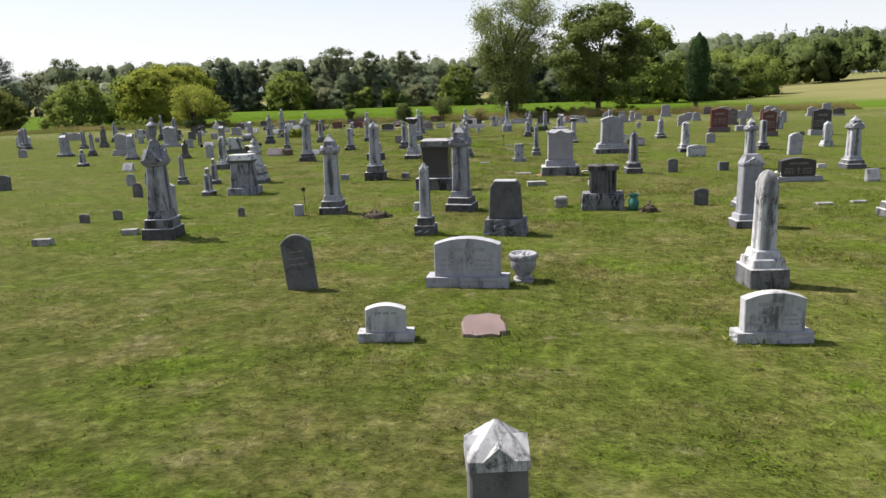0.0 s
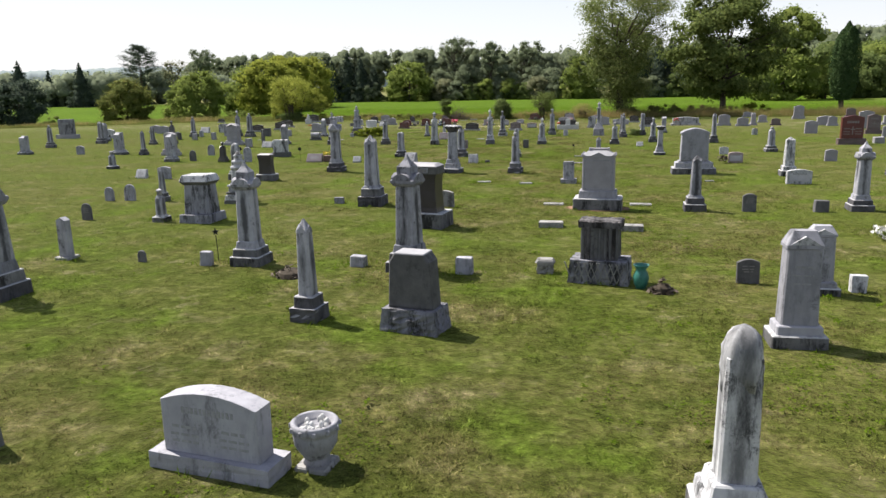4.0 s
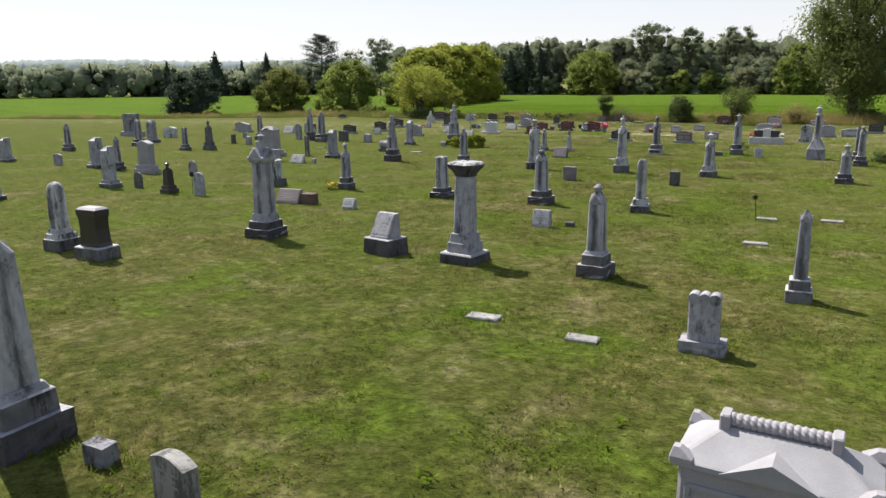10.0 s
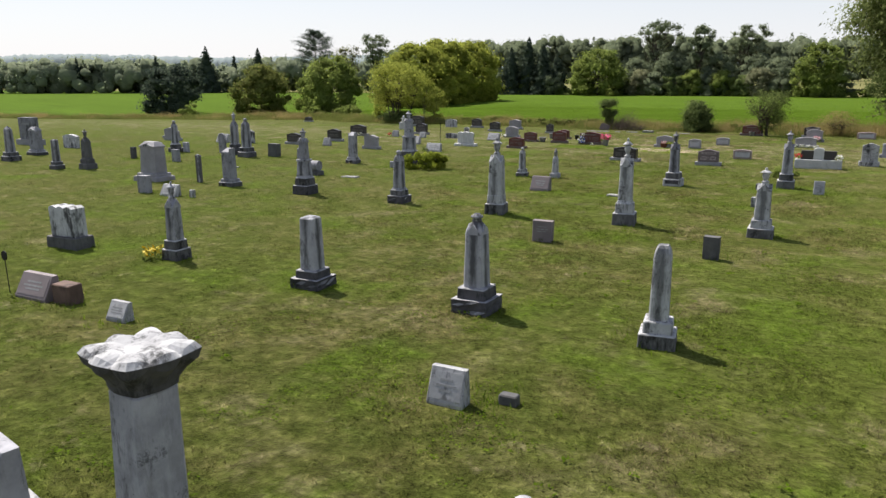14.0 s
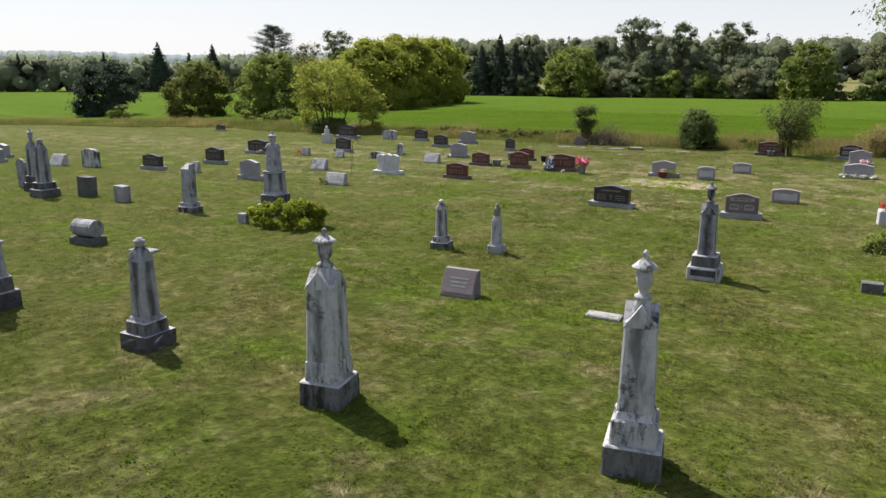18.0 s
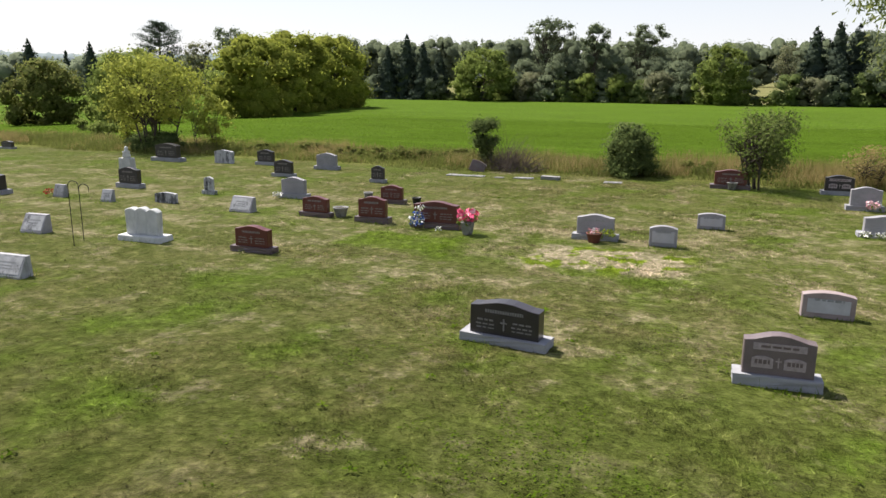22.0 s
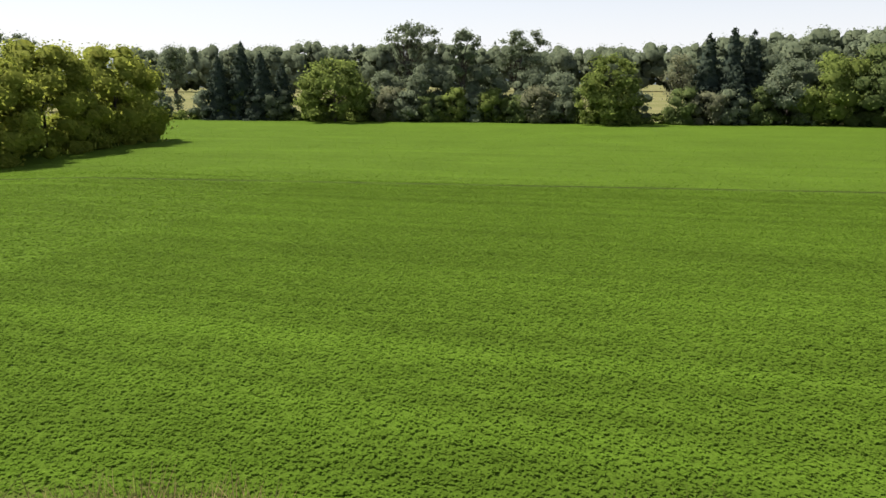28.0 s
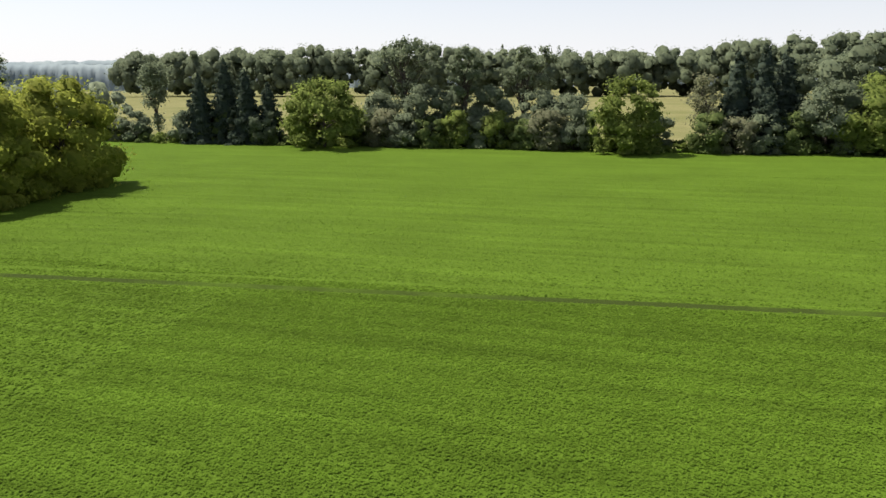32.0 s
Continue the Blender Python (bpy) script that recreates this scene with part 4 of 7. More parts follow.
def dieb(x, y, w, h, mat, rz=5.0):
    """The large grey monument with a gabled, ridged cap."""
    t = grave("gravestone_die", x, y, rz, "large pale grey monument with gabled cap on two broad steps", 0.2)
    h *= 0.95
    z = step(t, "base", w, 0, h * 0.19, "grime", d=w * 0.62, top=0.99, e=0.02)
    z = step(t, "plinth", w * 0.78, z, z + h * 0.12, "marble", d=w * 0.46, top=0.97)
    dw, dd = w * 0.66, w * 0.36
    bm = bmesh.new()
    slab(bm, dw, dd, z, h * 0.88, 0.985, 0.02)
    part("die", bm, MAT["granite"], t)
    # hipped roof with a gable in front and behind, and raised corners
    z0, z1 = h * 0.875, h * 0.955
    bm = bmesh.new()
    slab(bm, dw * 1.05, dd * 1.08, h * 0.86, z0 + 0.006, 1.0, 0.01)
    loft(bm, [crect(dw * 1.06, dd * 1.08, z0, 0.02), crect(dw * 0.58, dd * 0.16, z1, 0.01)])
    part("roof", bm, MAT["rock"], t)
    bm = bmesh.new()
    gable(bm, dw * 0.52, dd * 1.12, h * 0.868, h * 0.062, "y")
    part("gable", bm, MAT["rock"], t)
    for sx in (-1, 1):
        for sy in (-1, 1):
            bm = bmesh.new()
            cx, cy = sx * dw * 0.475, sy * dd * 0.46
            loft(bm, [crect(dw * 0.13, dd * 0.2, h * 0.868, 0.006, cx, cy), crect(dw * 0.13, dd * 0.2, h * 0.888, 0.006, cx, cy), crect(dw * 0.04, dd * 0.10, h * 0.915, 0.004, cx + sx * dw * 0.03, cy)])
            part("corner_block", bm, MAT["granite"], t)
    bm = bmesh.new()
    n = 76
    rings = []
    for i in range(n):
        r = dd * 0.085 * (0.82 + 0.18 * abs(math.sin(i * 0.6)))
        rings.append([(dw * (-0.27 + 0.54 * i / (n - 1)), r * math.cos(6.2832 * k / 10 + i * 0.1), h * 0.972 + r * math.sin(6.2832 * k / 10 + i * 0.1)) for k in range(10)])
    loft(bm, rings)
    part("rope_ridge", bm, MAT["granite"], t)
    for sx in (-1, 1):
        bm = bmesh.new()
        slab(bm, dw * 0.06, dd * 0.24, h * 0.945, h * 0.995, 1.0, 0.008, sx * dw * 0.29)
        part("ridge_block", bm, MAT["granite"], t)
    for s in (-1, 1):
        bm = bmesh.new()
        slab(bm, dw * 0.035, dd * 0.05, z + 0.05, h * 0.80, 1.0, 0.004, s * dw * 0.43, -dd / 2)
        part("moulding", bm, MAT["marble"], t)
    for a in (z + 0.05, h * 0.80):
        bm = bmesh.new()
        slab(bm, dw * 0.86, dd * 0.05, a - 0.012, a + 0.012, 1.0, 0.003, 0, -dd / 2)
        part("moulding", bm, MAT["marble"], t)
    bm = bmesh.new()
    n = 16
    ring = [(math.cos(6.2832 * k / n) * w * 0.66 * RNG.uniform(0.9, 1.08), math.sin(6.2832 * k / n) * w * 0.42 * RNG.uniform(0.9, 1.1)) for k in range(n)]
    loft(bm, [[(px, py, -0.03) for px, py in ring], [(px * 0.96, py * 0.96, 0.012) for px, py in ring]])
    part("soil_bed", bm, MAT["red_soil"], t, "bare reddish soil round the base")
    return t


def dark_die(x, y, w, h, mat, rz=5.0):
    t = grave("gravestone_die", x, y, rz, "dark grey stone die with sloped shoulders on rock-faced base", 0.5)
    bm = bmesh.new()
    rough_block(bm, w, w * 0.62, -0.05, h * 0.30, 0.022, 8, 0.9)
    part("base", bm, MAT["slate"], t)
    dw, dd = w * 0.74, w * 0.36
    bm = bmesh.new()
    z = h * 0.29
    extrude_xz(bm, [(-dw * 0.52, z), (dw * 0.52, z), (dw * 0.46, h * 0.90), (dw * 0.34, h), (-dw * 0.34, h), (-dw * 0.46, h * 0.90)], dd, 0, 0.02)
    part("die", bm, MAT["dark"], t)
    bm = bmesh.new()
    slab(bm, dw * 0.70, dd * 1.02, h - 0.006, h + 0.012, 0.98, 0.008)
    part("top", bm, MAT["rock"], t)
    return t


def black_die(x, y, w, h, mat, rz=5.0):
    """Dark polished die with a flared cap and a lighter base."""
    t = grave("gravestone_die", x, y, rz, "dark polished stone die with flared cap on pale base", 0.4)
    z = step(t, "base", w, 0, h * 0.24, "grime", d=w * 0.66, top=0.98, e=0.02)
    dw, dd = w * 0.735, w * 0.44
    bm = bmesh.new()
    loft(bm, [crect(dw * k, dd * (0.3 + 0.7 * k), z + (h - z) * u, 0.015) for u, k in ((0, 0.98), (0.10, 0.93), (0.45, 0.875), (0.70, 0.90), (0.80, 0.96))])
    part("die", bm, MAT["black"], t)
    bm = bmesh.new()
    slab(bm, dw, dd, z + (h - z) * 0.80, z + (h - z) * 0.955, 1.0, 0.012)
    loft(bm, [crect(dw * 0.985, dd * 0.985, z + (h - z) * 0.955, 0.01), crect(dw * 0.80, dd * 0.62, h, 0.01)])
    part("cap", bm, MAT["black" if w < 0.9 else "dark"], t)
    bm = bmesh.new()
    loft(bm, [crect(dw * 0.992, dd * 0.992, z + (h - z) * 0.957, 0.01), crect(dw * 0.80, dd * 0.62, h + 0.006, 0.01)])
    part("cap_top", bm, MAT["granite"], t)
    if w > 0.9:
        bm = bmesh.new()
        slab(bm, dw * 0.52, 0.02, z + (h - z) * 0.825, z + (h - z) * 0.93, 1.0, 0.003, 0, -dd / 2)
        plate = part("name_panel", bm, MAT["slate"], t)
        bars(plate, MAT["letter_light"], -dd / 2 - 0.010, [(0, z + (h - z) * 0.84, dw * 0.44, (h - z) * 0.07)])
    return t


def pedestal(x, y, w, h, mat, rz=5.0):
    t = grave("gravestone_pedestal", x, y, rz, "weathered grey marble pedestal with projecting roof-like cap", 0.8)
    z = step(t, "base", w, 0, h * 0.17, mat, top=0.96)
    bm = bmesh.new()
    slab(bm, w * 0.80, w * 0.66, z, h * 0.80, 0.88, 0.02)
    part("die", bm, MAT[mat], t)
    bm = bmesh.new()
    slab(bm, w * 0.74, w * 0.62, h * 0.79, h * 0.86, 1.18, 0.012)
    part("cornice", bm, MAT["dark"], t)
    bm = bmesh.new()
    slab(bm, w * 0.92, w * 0.78, h * 0.86, h, 0.86, 0.02)
    part("cap", bm, MAT["white"], t)
    return t


def tier(x, y, w, h, mat, rz=5.0):
    t = grave("gravestone_monument", x, y, rz, "stained white marble monument of many stepped tiers", 0.6)
    z = 0.0
    tiers = ((1.0, 0.07, 0.98, "dark"), (0.93, 0.16, 0.97, mat), (0.80, 0.19, 0.97, mat), (0.86, 0.225, 0.98, "dark"), (0.70, 0.33, 0.96, mat), (0.76, 0.365, 0.97, mat), (0.60, 0.40, 0.95, mat))
    for k, zz, tp, mm in tiers:
        z = step(t, "tier", w * k, z, h * zz, mm, top=tp)
    bm = bmesh.new()
    slab(bm, w * 0.52, w * 0.52, z, h * 0.66, 0.84, 0.03)
    part("die", bm, MAT[mat], t)
    bm = bmesh.new()
    lathe(bm, [(w * 0.24, h * 0.65), (w * 0.33, h * 0.68), (w * 0.34, h * 0.71), (w * 0.22, h * 0.73), (w * 0.20, h * 0.76), (w * 0.27, h * 0.79), (w * 0.27, h * 0.82), (w * 0.17, h * 0.84), (w * 0.17, h * 0.90), (w * 0.20, h * 0.92), (w * 0.12, h * 0.95), (w * 0.07, h)], 18)
    part("crown", bm, MAT[mat], t, smooth=True)
    return t


def scroll(x, y, w, h, mat, rz=5.0):
    t = grave("gravestone_scroll", x, y, rz, "grey marble stone with three rolled lobes on rough base", 1.0)
    bm = bmesh.new()
    rough_block(bm, w, w * 0.55, -0.04, h * 0.18, 0.012)
    part("base", bm, MAT[mat], t)
    bm = bmesh.new()
    slab(bm, w * 0.70, w * 0.26, h * 0.17, h * 0.86, 0.98, 0.02)
    part("die", bm, MAT[mat], t)
    for i in (-1, 0, 1):
        bm = bmesh.new()
        ring = [(math.cos(a) * w * 0.13, math.sin(a) * w * 0.13) for a in (6.2832 * k / 14 for k in range(14))]
        loft(bm, [[(i * w * 0.225 + px, yy, h * 0.86 + pz) for px, pz in ring] for yy in (-w * 0.15, w * 0.15)])
        part("lobe", bm, MAT[mat], t)
    return t


def rustic(x, y, w, h, mat, rz=5.0):
    """A log-like dark block with grooved sides on a rock-faced base."""
    t = grave("gravestone_rustic", x, y, rz, "dark rustic block with deep grooves on cross-cut rough base", 0.4)
    bm = bmesh.new()
    rough_block(bm, w, w * 0.62, -0.05, h * 0.36, 0.022, 8, 0.94)
    part("base", bm, MAT["slate"], t)
    z = h * 0.35
    dw, dd = w * 0.66, w * 0.40
    bm = bmesh.new()
    slab(bm, dw * 0.9, dd * 0.9, z, h * 0.9, 1.0, 0.02)
    part("die", bm, MAT["dark"], t)
    # uneven bark-like flutes of unequal width and depth
    for sy in (-1, 1):
        left = -dw * 0.47
        while left < dw * 0.45:
            k = dw * RNG.uniform(0.055, 0.12)
            bm = bmesh.new()
            loft(bm, [[(left + k * 0.5 + k * 0.5 * q * math.cos(a) + RNG.uniform(-0.006, 0.006), sy * (dd * 0.44 + k * 0.42 * q * math.sin(a)), zz) for a in (math.pi * i / 6 for i in range(-1, 8))] for zz, q in ((z + 0.01, 1.0), (h * 0.5, RNG.uniform(0.85, 1.1)), (h * 0.7, RNG.uniform(0.85, 1.1)), (h * 0.9, 0.9))])
            part("flute", bm, MAT["lichen" if RNG.random() < 0.35 else "dark"], t)
            left += k * 0.92
    bm = bmesh.new()
    n, m = 24, 13
    rings = []
    for j in range(m + 1):
        rings.append([(dw * 1.08 * (i / n - 0.5) + RNG.uniform(-0.007, 0.007), dd * 1.12 * (j / m - 0.5) + RNG.uniform(-0.007, 0.007), h * (0.99 if 0 < i < n and 0 < j < m else 0.97) + RNG.uniform(-0.010, 0.008)) for i in range(n + 1)])
    vs = [[bm.verts.new(p) for p in r] for r in rings]
    for r0, r1 in zip(vs, vs[1:]):
        for i in range(n):
            bm.faces.new((r0[i], r0[i + 1], r1[i + 1], r1[i]))
    edge = [vs[0][i] for i in range(n + 1)] + [vs[j][n] for j in range(1, m + 1)] + [vs[m][i] for i in range(n - 1, -1, -1)] + [vs[j][0] for j in range(m - 1, 0, -1)]
    under = [bm.verts.new((v.co.x * 0.99 + RNG.uniform(-0.01, 0.01), v.co.y * 0.99 + RNG.uniform(-0.01, 0.01), h * 0.875 + RNG.uniform(-0.012, 0.012))) for v in edge]
    for i in range(len(edge)):
        k = (i + 1) % len(edge)
        bm.faces.new((edge[k], edge[i], under[i], under[k]))
    bm.faces.new(under)
    part("cap", bm, MAT["lichen"], t, "mottled black and grey rough cap")
    # diamond-cut relief on the base
    bm = bmesh.new()
    for i in range(9):
        for sx in (-1, 1):
            cx = w * (-0.42 + 0.105 * i)
            loft(bm, [[(cx - 0.008, yy, 0.02), (cx + 0.008, yy, 0.02), (cx + 0.008 + sx * h * 0.12, yy, h * 0.33), (cx - 0.008 + sx * h * 0.12, yy, h * 0.33)] for yy in (-w * 0.322, -w * 0.30)])
    part("carved_ribs", bm, MAT["conc"], t)
    return t


def scallop(x, y, w, h, mat, rz=5.0):
    t = grave("gravestone_die", x, y, rz, "wide stained white marble stone with scalloped top on dark base", 0.8)
    z = step(t, "base", w, 0, h * 0.26, "dark", d=w * 0.5, top=0.97)
    dw = w * 0.78
    bm = bmesh.new()
    pts = [(-dw / 2, z), (dw / 2, z)]
    for i in range(21):
        u = 1 - i / 10
        pts.append((dw / 2 * u, h - 0.05 * h * (1 - abs(math.cos(u * math.pi * 1.5)))))
    extrude_xz(bm, pts, w * 0.34, 0, 0.015)
    part("die", bm, MAT[mat], t)
    return t


def log(x, y, w, h, mat, rz=5.0):
    t = grave("gravestone_log", x, y, rz, "grey stone roll lying on a low dark base", 0.6)
    z = step(t, "base", w, 0, h * 0.28, "dark", d=w * 0.6)
    bm = bmesh.new()
    r = (h - z) / 2
    ring = [(math.cos(a) * r, math.sin(a) * r) for a in (6.2832 * k / 18 for k in range(18))]
    loft(bm, [[(xx, py, z + r + pz) for py, pz in ring] for xx in (-w * 0.42, w * 0.42)])
    part("roll", bm, MAT[mat], t)
    return t


def posts(x, y, w, h, mat, rz=5.0):
    t = grave("gravestone_posts", x, y, rz, "narrow dark stone of joined upright posts", 1.5)
    for s in (-1, 0, 1):
        bm = bmesh.new()
        slab(bm, w * 0.34, w * 0.30, -0.05, h * (1 - 0.03 * abs(s)), 0.95, 0.015, s * w * 0.33)
        part("post", bm, MAT["white" if s == 0 else mat], t)
    return t


def post_gab(x, y, w, h, mat, rz=5.0):
    t = grave("gravestone_post", x, y, rz, "short grey marble post with gabled top on pale slab", 1.6)
    z = step(t, "base", w, 0, h * 0.05, "conc")
    bm = bmesh.new()
    slab(bm, w * 0.66, w * 0.5, z, h * 0.93, 0.92, 0.015)
    gable(bm, w * 0.60, w * 0.47, h * 0.925, h * 0.075, "y")
    part("shaft", bm, MAT[mat], t)
    return t


def statue(x, y, w, h, mat, rz=5.0):
    t = grave("headstone", x, y, rz, "white marble headstone topped by a small carved bust shape", 0.5)
    bm = bmesh.new()
    slab(bm, w, w * 0.5, -0.04, h * 0.52, 0.94, 0.02)
    part("die", bm, MAT["clean"], t)
    s = grave("statue", x, y, rz, "small white carved stone figure on a headstone", 0.2, "statue", "")
    bm = bmesh.new()
    lathe(bm, [(w * 0.22, h * 0.52), (w * 0.26, h * 0.62), (w * 0.20, h * 0.72), (w * 0.26, h * 0.78), (w * 0.09, h * 0.83), (w * 0.12, h * 0.90), (w * 0.11, h * 0.96), (w * 0.02, h)], 14)
    part("figure", bm, MAT["clean"], s, smooth=True)
    return t


def triple(x, y, w, h, mat, rz=5.0):
    t = grave("headstone", x, y, rz, "clean white marble headstone of three joined lobes", 0.4)
    step(t, "base", w, 0, h * 0.16, "clean", d=w * 0.4)
    for i in (-1, 0, 1):
        bm = bmesh.new()
        extrude_xz(bm, [(px + i * w * 0.245, pz) for px, pz in outline(w * 0.25, h * 0.15, h * (1.0 if i == 0 else 0.97), "arch", h * 0.10, 9, 1.12)], w * 0.16, 0, 0.02)
        part("lobe", bm, MAT["clean"], t)
    return t


def stump(x, y, w, h, mat, rz=5.0):
    t = grave("block_marker", x, y, rz, "broken grey stone stump with chipped faces in grass", 2.0)
    bm = bmesh.new()
    rough_block(bm, w * 0.8, w * 0.6, -0.04, h * 0.8, 0.02)
    slab(bm, w, w * 0.66, h * 0.76, h, 0.9, 0.03)
    part("marker", bm, MAT["conc"], t)
    return t


def boulder(x, y, w, h, mat, rz=5.0):
    t = grave("boulder_marker", x, y, rz, "low rough-edged pink granite slab marker in grass", 1.0)
    bm = bmesh.new()
    n = 18
    prof = [1 + 0.10 * math.sin(3 * k + 1) + RNG.uniform(-0.05, 0.05) for k in range(n)]
    co, si = [math.cos(6.2832 * k / n) for k in range(n)], [math.sin(6.2832 * k / n) for k in range(n)]
    ring = [(math.copysign(abs(c) ** 0.6, c) * w * 0.48 * q, math.copysign(abs(v) ** 0.6, v) * w * 0.29 * q) for c, v, q in zip(co, si, prof)]
    loft(bm, [[(px * 1.1, py, -0.04) for px, py in ring], [(px * 1.1, py, h * 0.36 + py * 0.42) for px, py in ring], [(px, py * 0.9 + 0.01, h * 0.50 + py * 0.6) for px, py in ring]])
    part("rock", bm, MAT["blush"], t)
    return t


def memorial(x, y, w, h, mat, rz=5.0):
    """Wide white stone with dark wings and bright flowers."""
    t = grave("headstone", x, y, rz, "wide white headstone with dark panels and pale centre", 0.3)
    step(t, "base", w, 0, h * 0.42, "clean", d=w * 0.28, top=0.99)
    for s in (-1, 1):
        bm = bmesh.new()
        slab(bm, w * 0.28, w * 0.10, h * 0.41, h * 0.85, 0.95, 0.01, s * w * 0.24)
        part("wing", bm, MAT["black"], t)
    bm = bmesh.new()
    extrude_xz(bm, outline(w * 0.22, h * 0.41, h, "arch", 0.06), w * 0.12)
    part("die", bm, MAT["clean"], t)
    for s, m in ((-0.42, "petal_red"), (0.44, "petal_white")):
        flowers(x + s * w, y - w * 0.08, h * 0.45, 0.16, MAT[m], "bunch of %s artificial flowers on a white headstone" % m.split("_")[1], 60)
    return t


# ---- small things by the graves ----
def flowers(x, y, z, r, mat, label, n=70, name="flower_bunch", pale=None):
    """A bunch of petals and leaves."""
    t = thing(name, x, y, 0, label, "flowers", "", z=z)
    for nm, mm, cnt, zz, k in (("greenery", LEAF["green"], n // 2, 0.0, 1.0), ("bloom", mat, n, 0.25, 1.0)) + ((("pale_bloom", pale, n // 2, 0.3, 0.95),) if pale else ()):
        vs = []
        for _ in range(cnt):
            a, u, v = RNG.uniform(0, 6.283), RNG.random() ** 0.5, RNG.random()
            c = Vector((math.cos(a) * r * u * k, math.sin(a) * r * u * k, r * (zz + 0.9 * v)))
            s = r * RNG.uniform(0.16, 0.30)
            e1 = Vector((RNG.uniform(-1, 1), RNG.uniform(-1, 1), RNG.uniform(-1, 1))).normalized()
            e2 = e1.cross(Vector((RNG.uniform(-1, 1), RNG.uniform(-1, 1), RNG.uniform(-1, 1)))).normalized()
            vs += [c - e1 * s, c - e2 * s * 0.7, c + e1 * s, c + e2 * s * 0.7]
        tagged(quick_mesh(nm, [tuple(p) for p in vs], 4, mm, t), kind="stuff")
    return t


def pot(x, y, w, h, mat, rz=0.0, label="", name="flower_pot", cat="pot"):
    t = thing(name, x, y, rz, label or "small round flower pot standing in the grass", cat)
    bm = bmesh.new()
    r = w / 2
    lathe(bm, [(r * 0.62, -0.01), (r * 0.7, h * 0.1), (r * 0.92, h * 0.85), (r, h * 0.88), (r, h), (r * 0.88, h), (r * 0.84, h * 0.86), (r * 0.1, h * 0.84)], 18)
    bowl = part("bowl", bm, mat, t, smooth=True)
    bm = bmesh.new()
    lathe(bm, [(r * 0.84, h * 0.80), (r * 0.80, h * 0.89), (r * 0.1, h * 0.92)], 14)
    part("soil", bm, MAT["soil"], bowl)
    return t


def planter_urn(x, y, w, h, mat, rz=0.0):
    """A stone garden urn, ribbed, on a small foot."""
    t = thing("planter_urn", x, y, rz, "weathered concrete garden urn with gravel fill beside headstone", "planter")
    r = w / 2 * 1.15
    bm = bmesh.new()
    slab(bm, w * 0.9, w * 0.9, -0.03, h * 0.07, 0.97)
    part("foot", bm, MAT["conc"], t)
    bm = bmesh.new()
    lathe(bm, [(r * 0.62, h * 0.06), (r * 0.52, h * 0.16), (r * 0.62, h * 0.26), (r * 0.94, h * 0.50), (r * 1.0, h * 0.72), (r * 0.97, h * 0.80), (r * 1.06, h * 0.82), (r * 1.06, h * 0.97), (r * 0.98, h), (r * 0.86, h * 0.98), (r * 0.82, h * 0.85), (r * 0.05, h * 0.84)], 22)
    part("bowl", bm, MAT["grey"], t, smooth=True)
    for i in range(11):
        bm = bmesh.new()
        a = 6.2832 * i / 11
        slab(bm, r * 0.22, r * 0.12, h * 0.84, h * 0.94, 1, 0.008, r * 1.05 * math.cos(a), r * 1.05 * math.sin(a))
        part("boss", bm, MAT["grey"], t)
    bm = bmesh.new()
    for i in range(26):
        a, u = RNG.uniform(0, 6.283), RNG.random() ** 0.5
        slab(bm, 0.05, 0.045, h * 0.86, h * 0.90 + RNG.uniform(0, 0.04), 0.7, 0.01, r * 0.7 * u * math.cos(a), r * 0.7 * u * math.sin(a))
    part("gravel", bm, MAT["clean"], t)
    return t


def vase(x, y, w, h, mat, rz=0.0):
    t = thing("green_vase", x, y, rz, "green glazed vase with flared lip standing in the grass", "vase")
    bm = bmesh.new()
    r = w / 2
    lathe(bm, [(r * 0.55, -0.02), (r * 0.8, h * 0.2), (r * 0.95, h * 0.45), (r * 0.7, h * 0.70), (r * 0.55, h * 0.80), (r * 0.9, h * 0.97), (r * 0.92, h), (r * 0.8, h * 0.99), (r * 0.45, h * 0.82), (r * 0.1, h * 0.5)], 20)
    part("body", bm, MAT["green"], t, smooth=True)
    return t


def mound(x, y, w, h, mat, rz=0.0, label="heap of dried dark flowers and leaves on the grass"):
    t = thing("dried_flower_heap", x, y, rz, label, "debris")
    vs = []
    for _ in range(160):
        a, u = RNG.uniform(0, 6.283), RNG.random() ** 0.6
        c = Vector((math.cos(a) * w * 0.55 * u, math.sin(a) * w * 0.4 * u, h * (1 - u) * RNG.random() + 0.01))
        e1 = Vector((RNG.uniform(-1, 1), RNG.uniform(-1, 1), RNG.uniform(-0.4, 0.8))).normalized() * RNG.uniform(0.03, 0.08)
        e2 = e1.cross(Vector((RNG.uniform(-1, 1), RNG.uniform(-1, 1), 1))).normalized() * 0.02
        vs += [c - e1, c - e2, c + e1, c + e2]
    quick_mesh("stems", [tuple(p) for p in vs], 4, MAT["twig"], t)
    bm = bmesh.new()
    lathe(bm, [(w * 0.42, -0.02), (w * 0.34, h * 0.35), (w * 0.12, h * 0.6), (0.01, h * 0.65)], 12)
    part("heap", bm, MAT["soil"], t)
    return t


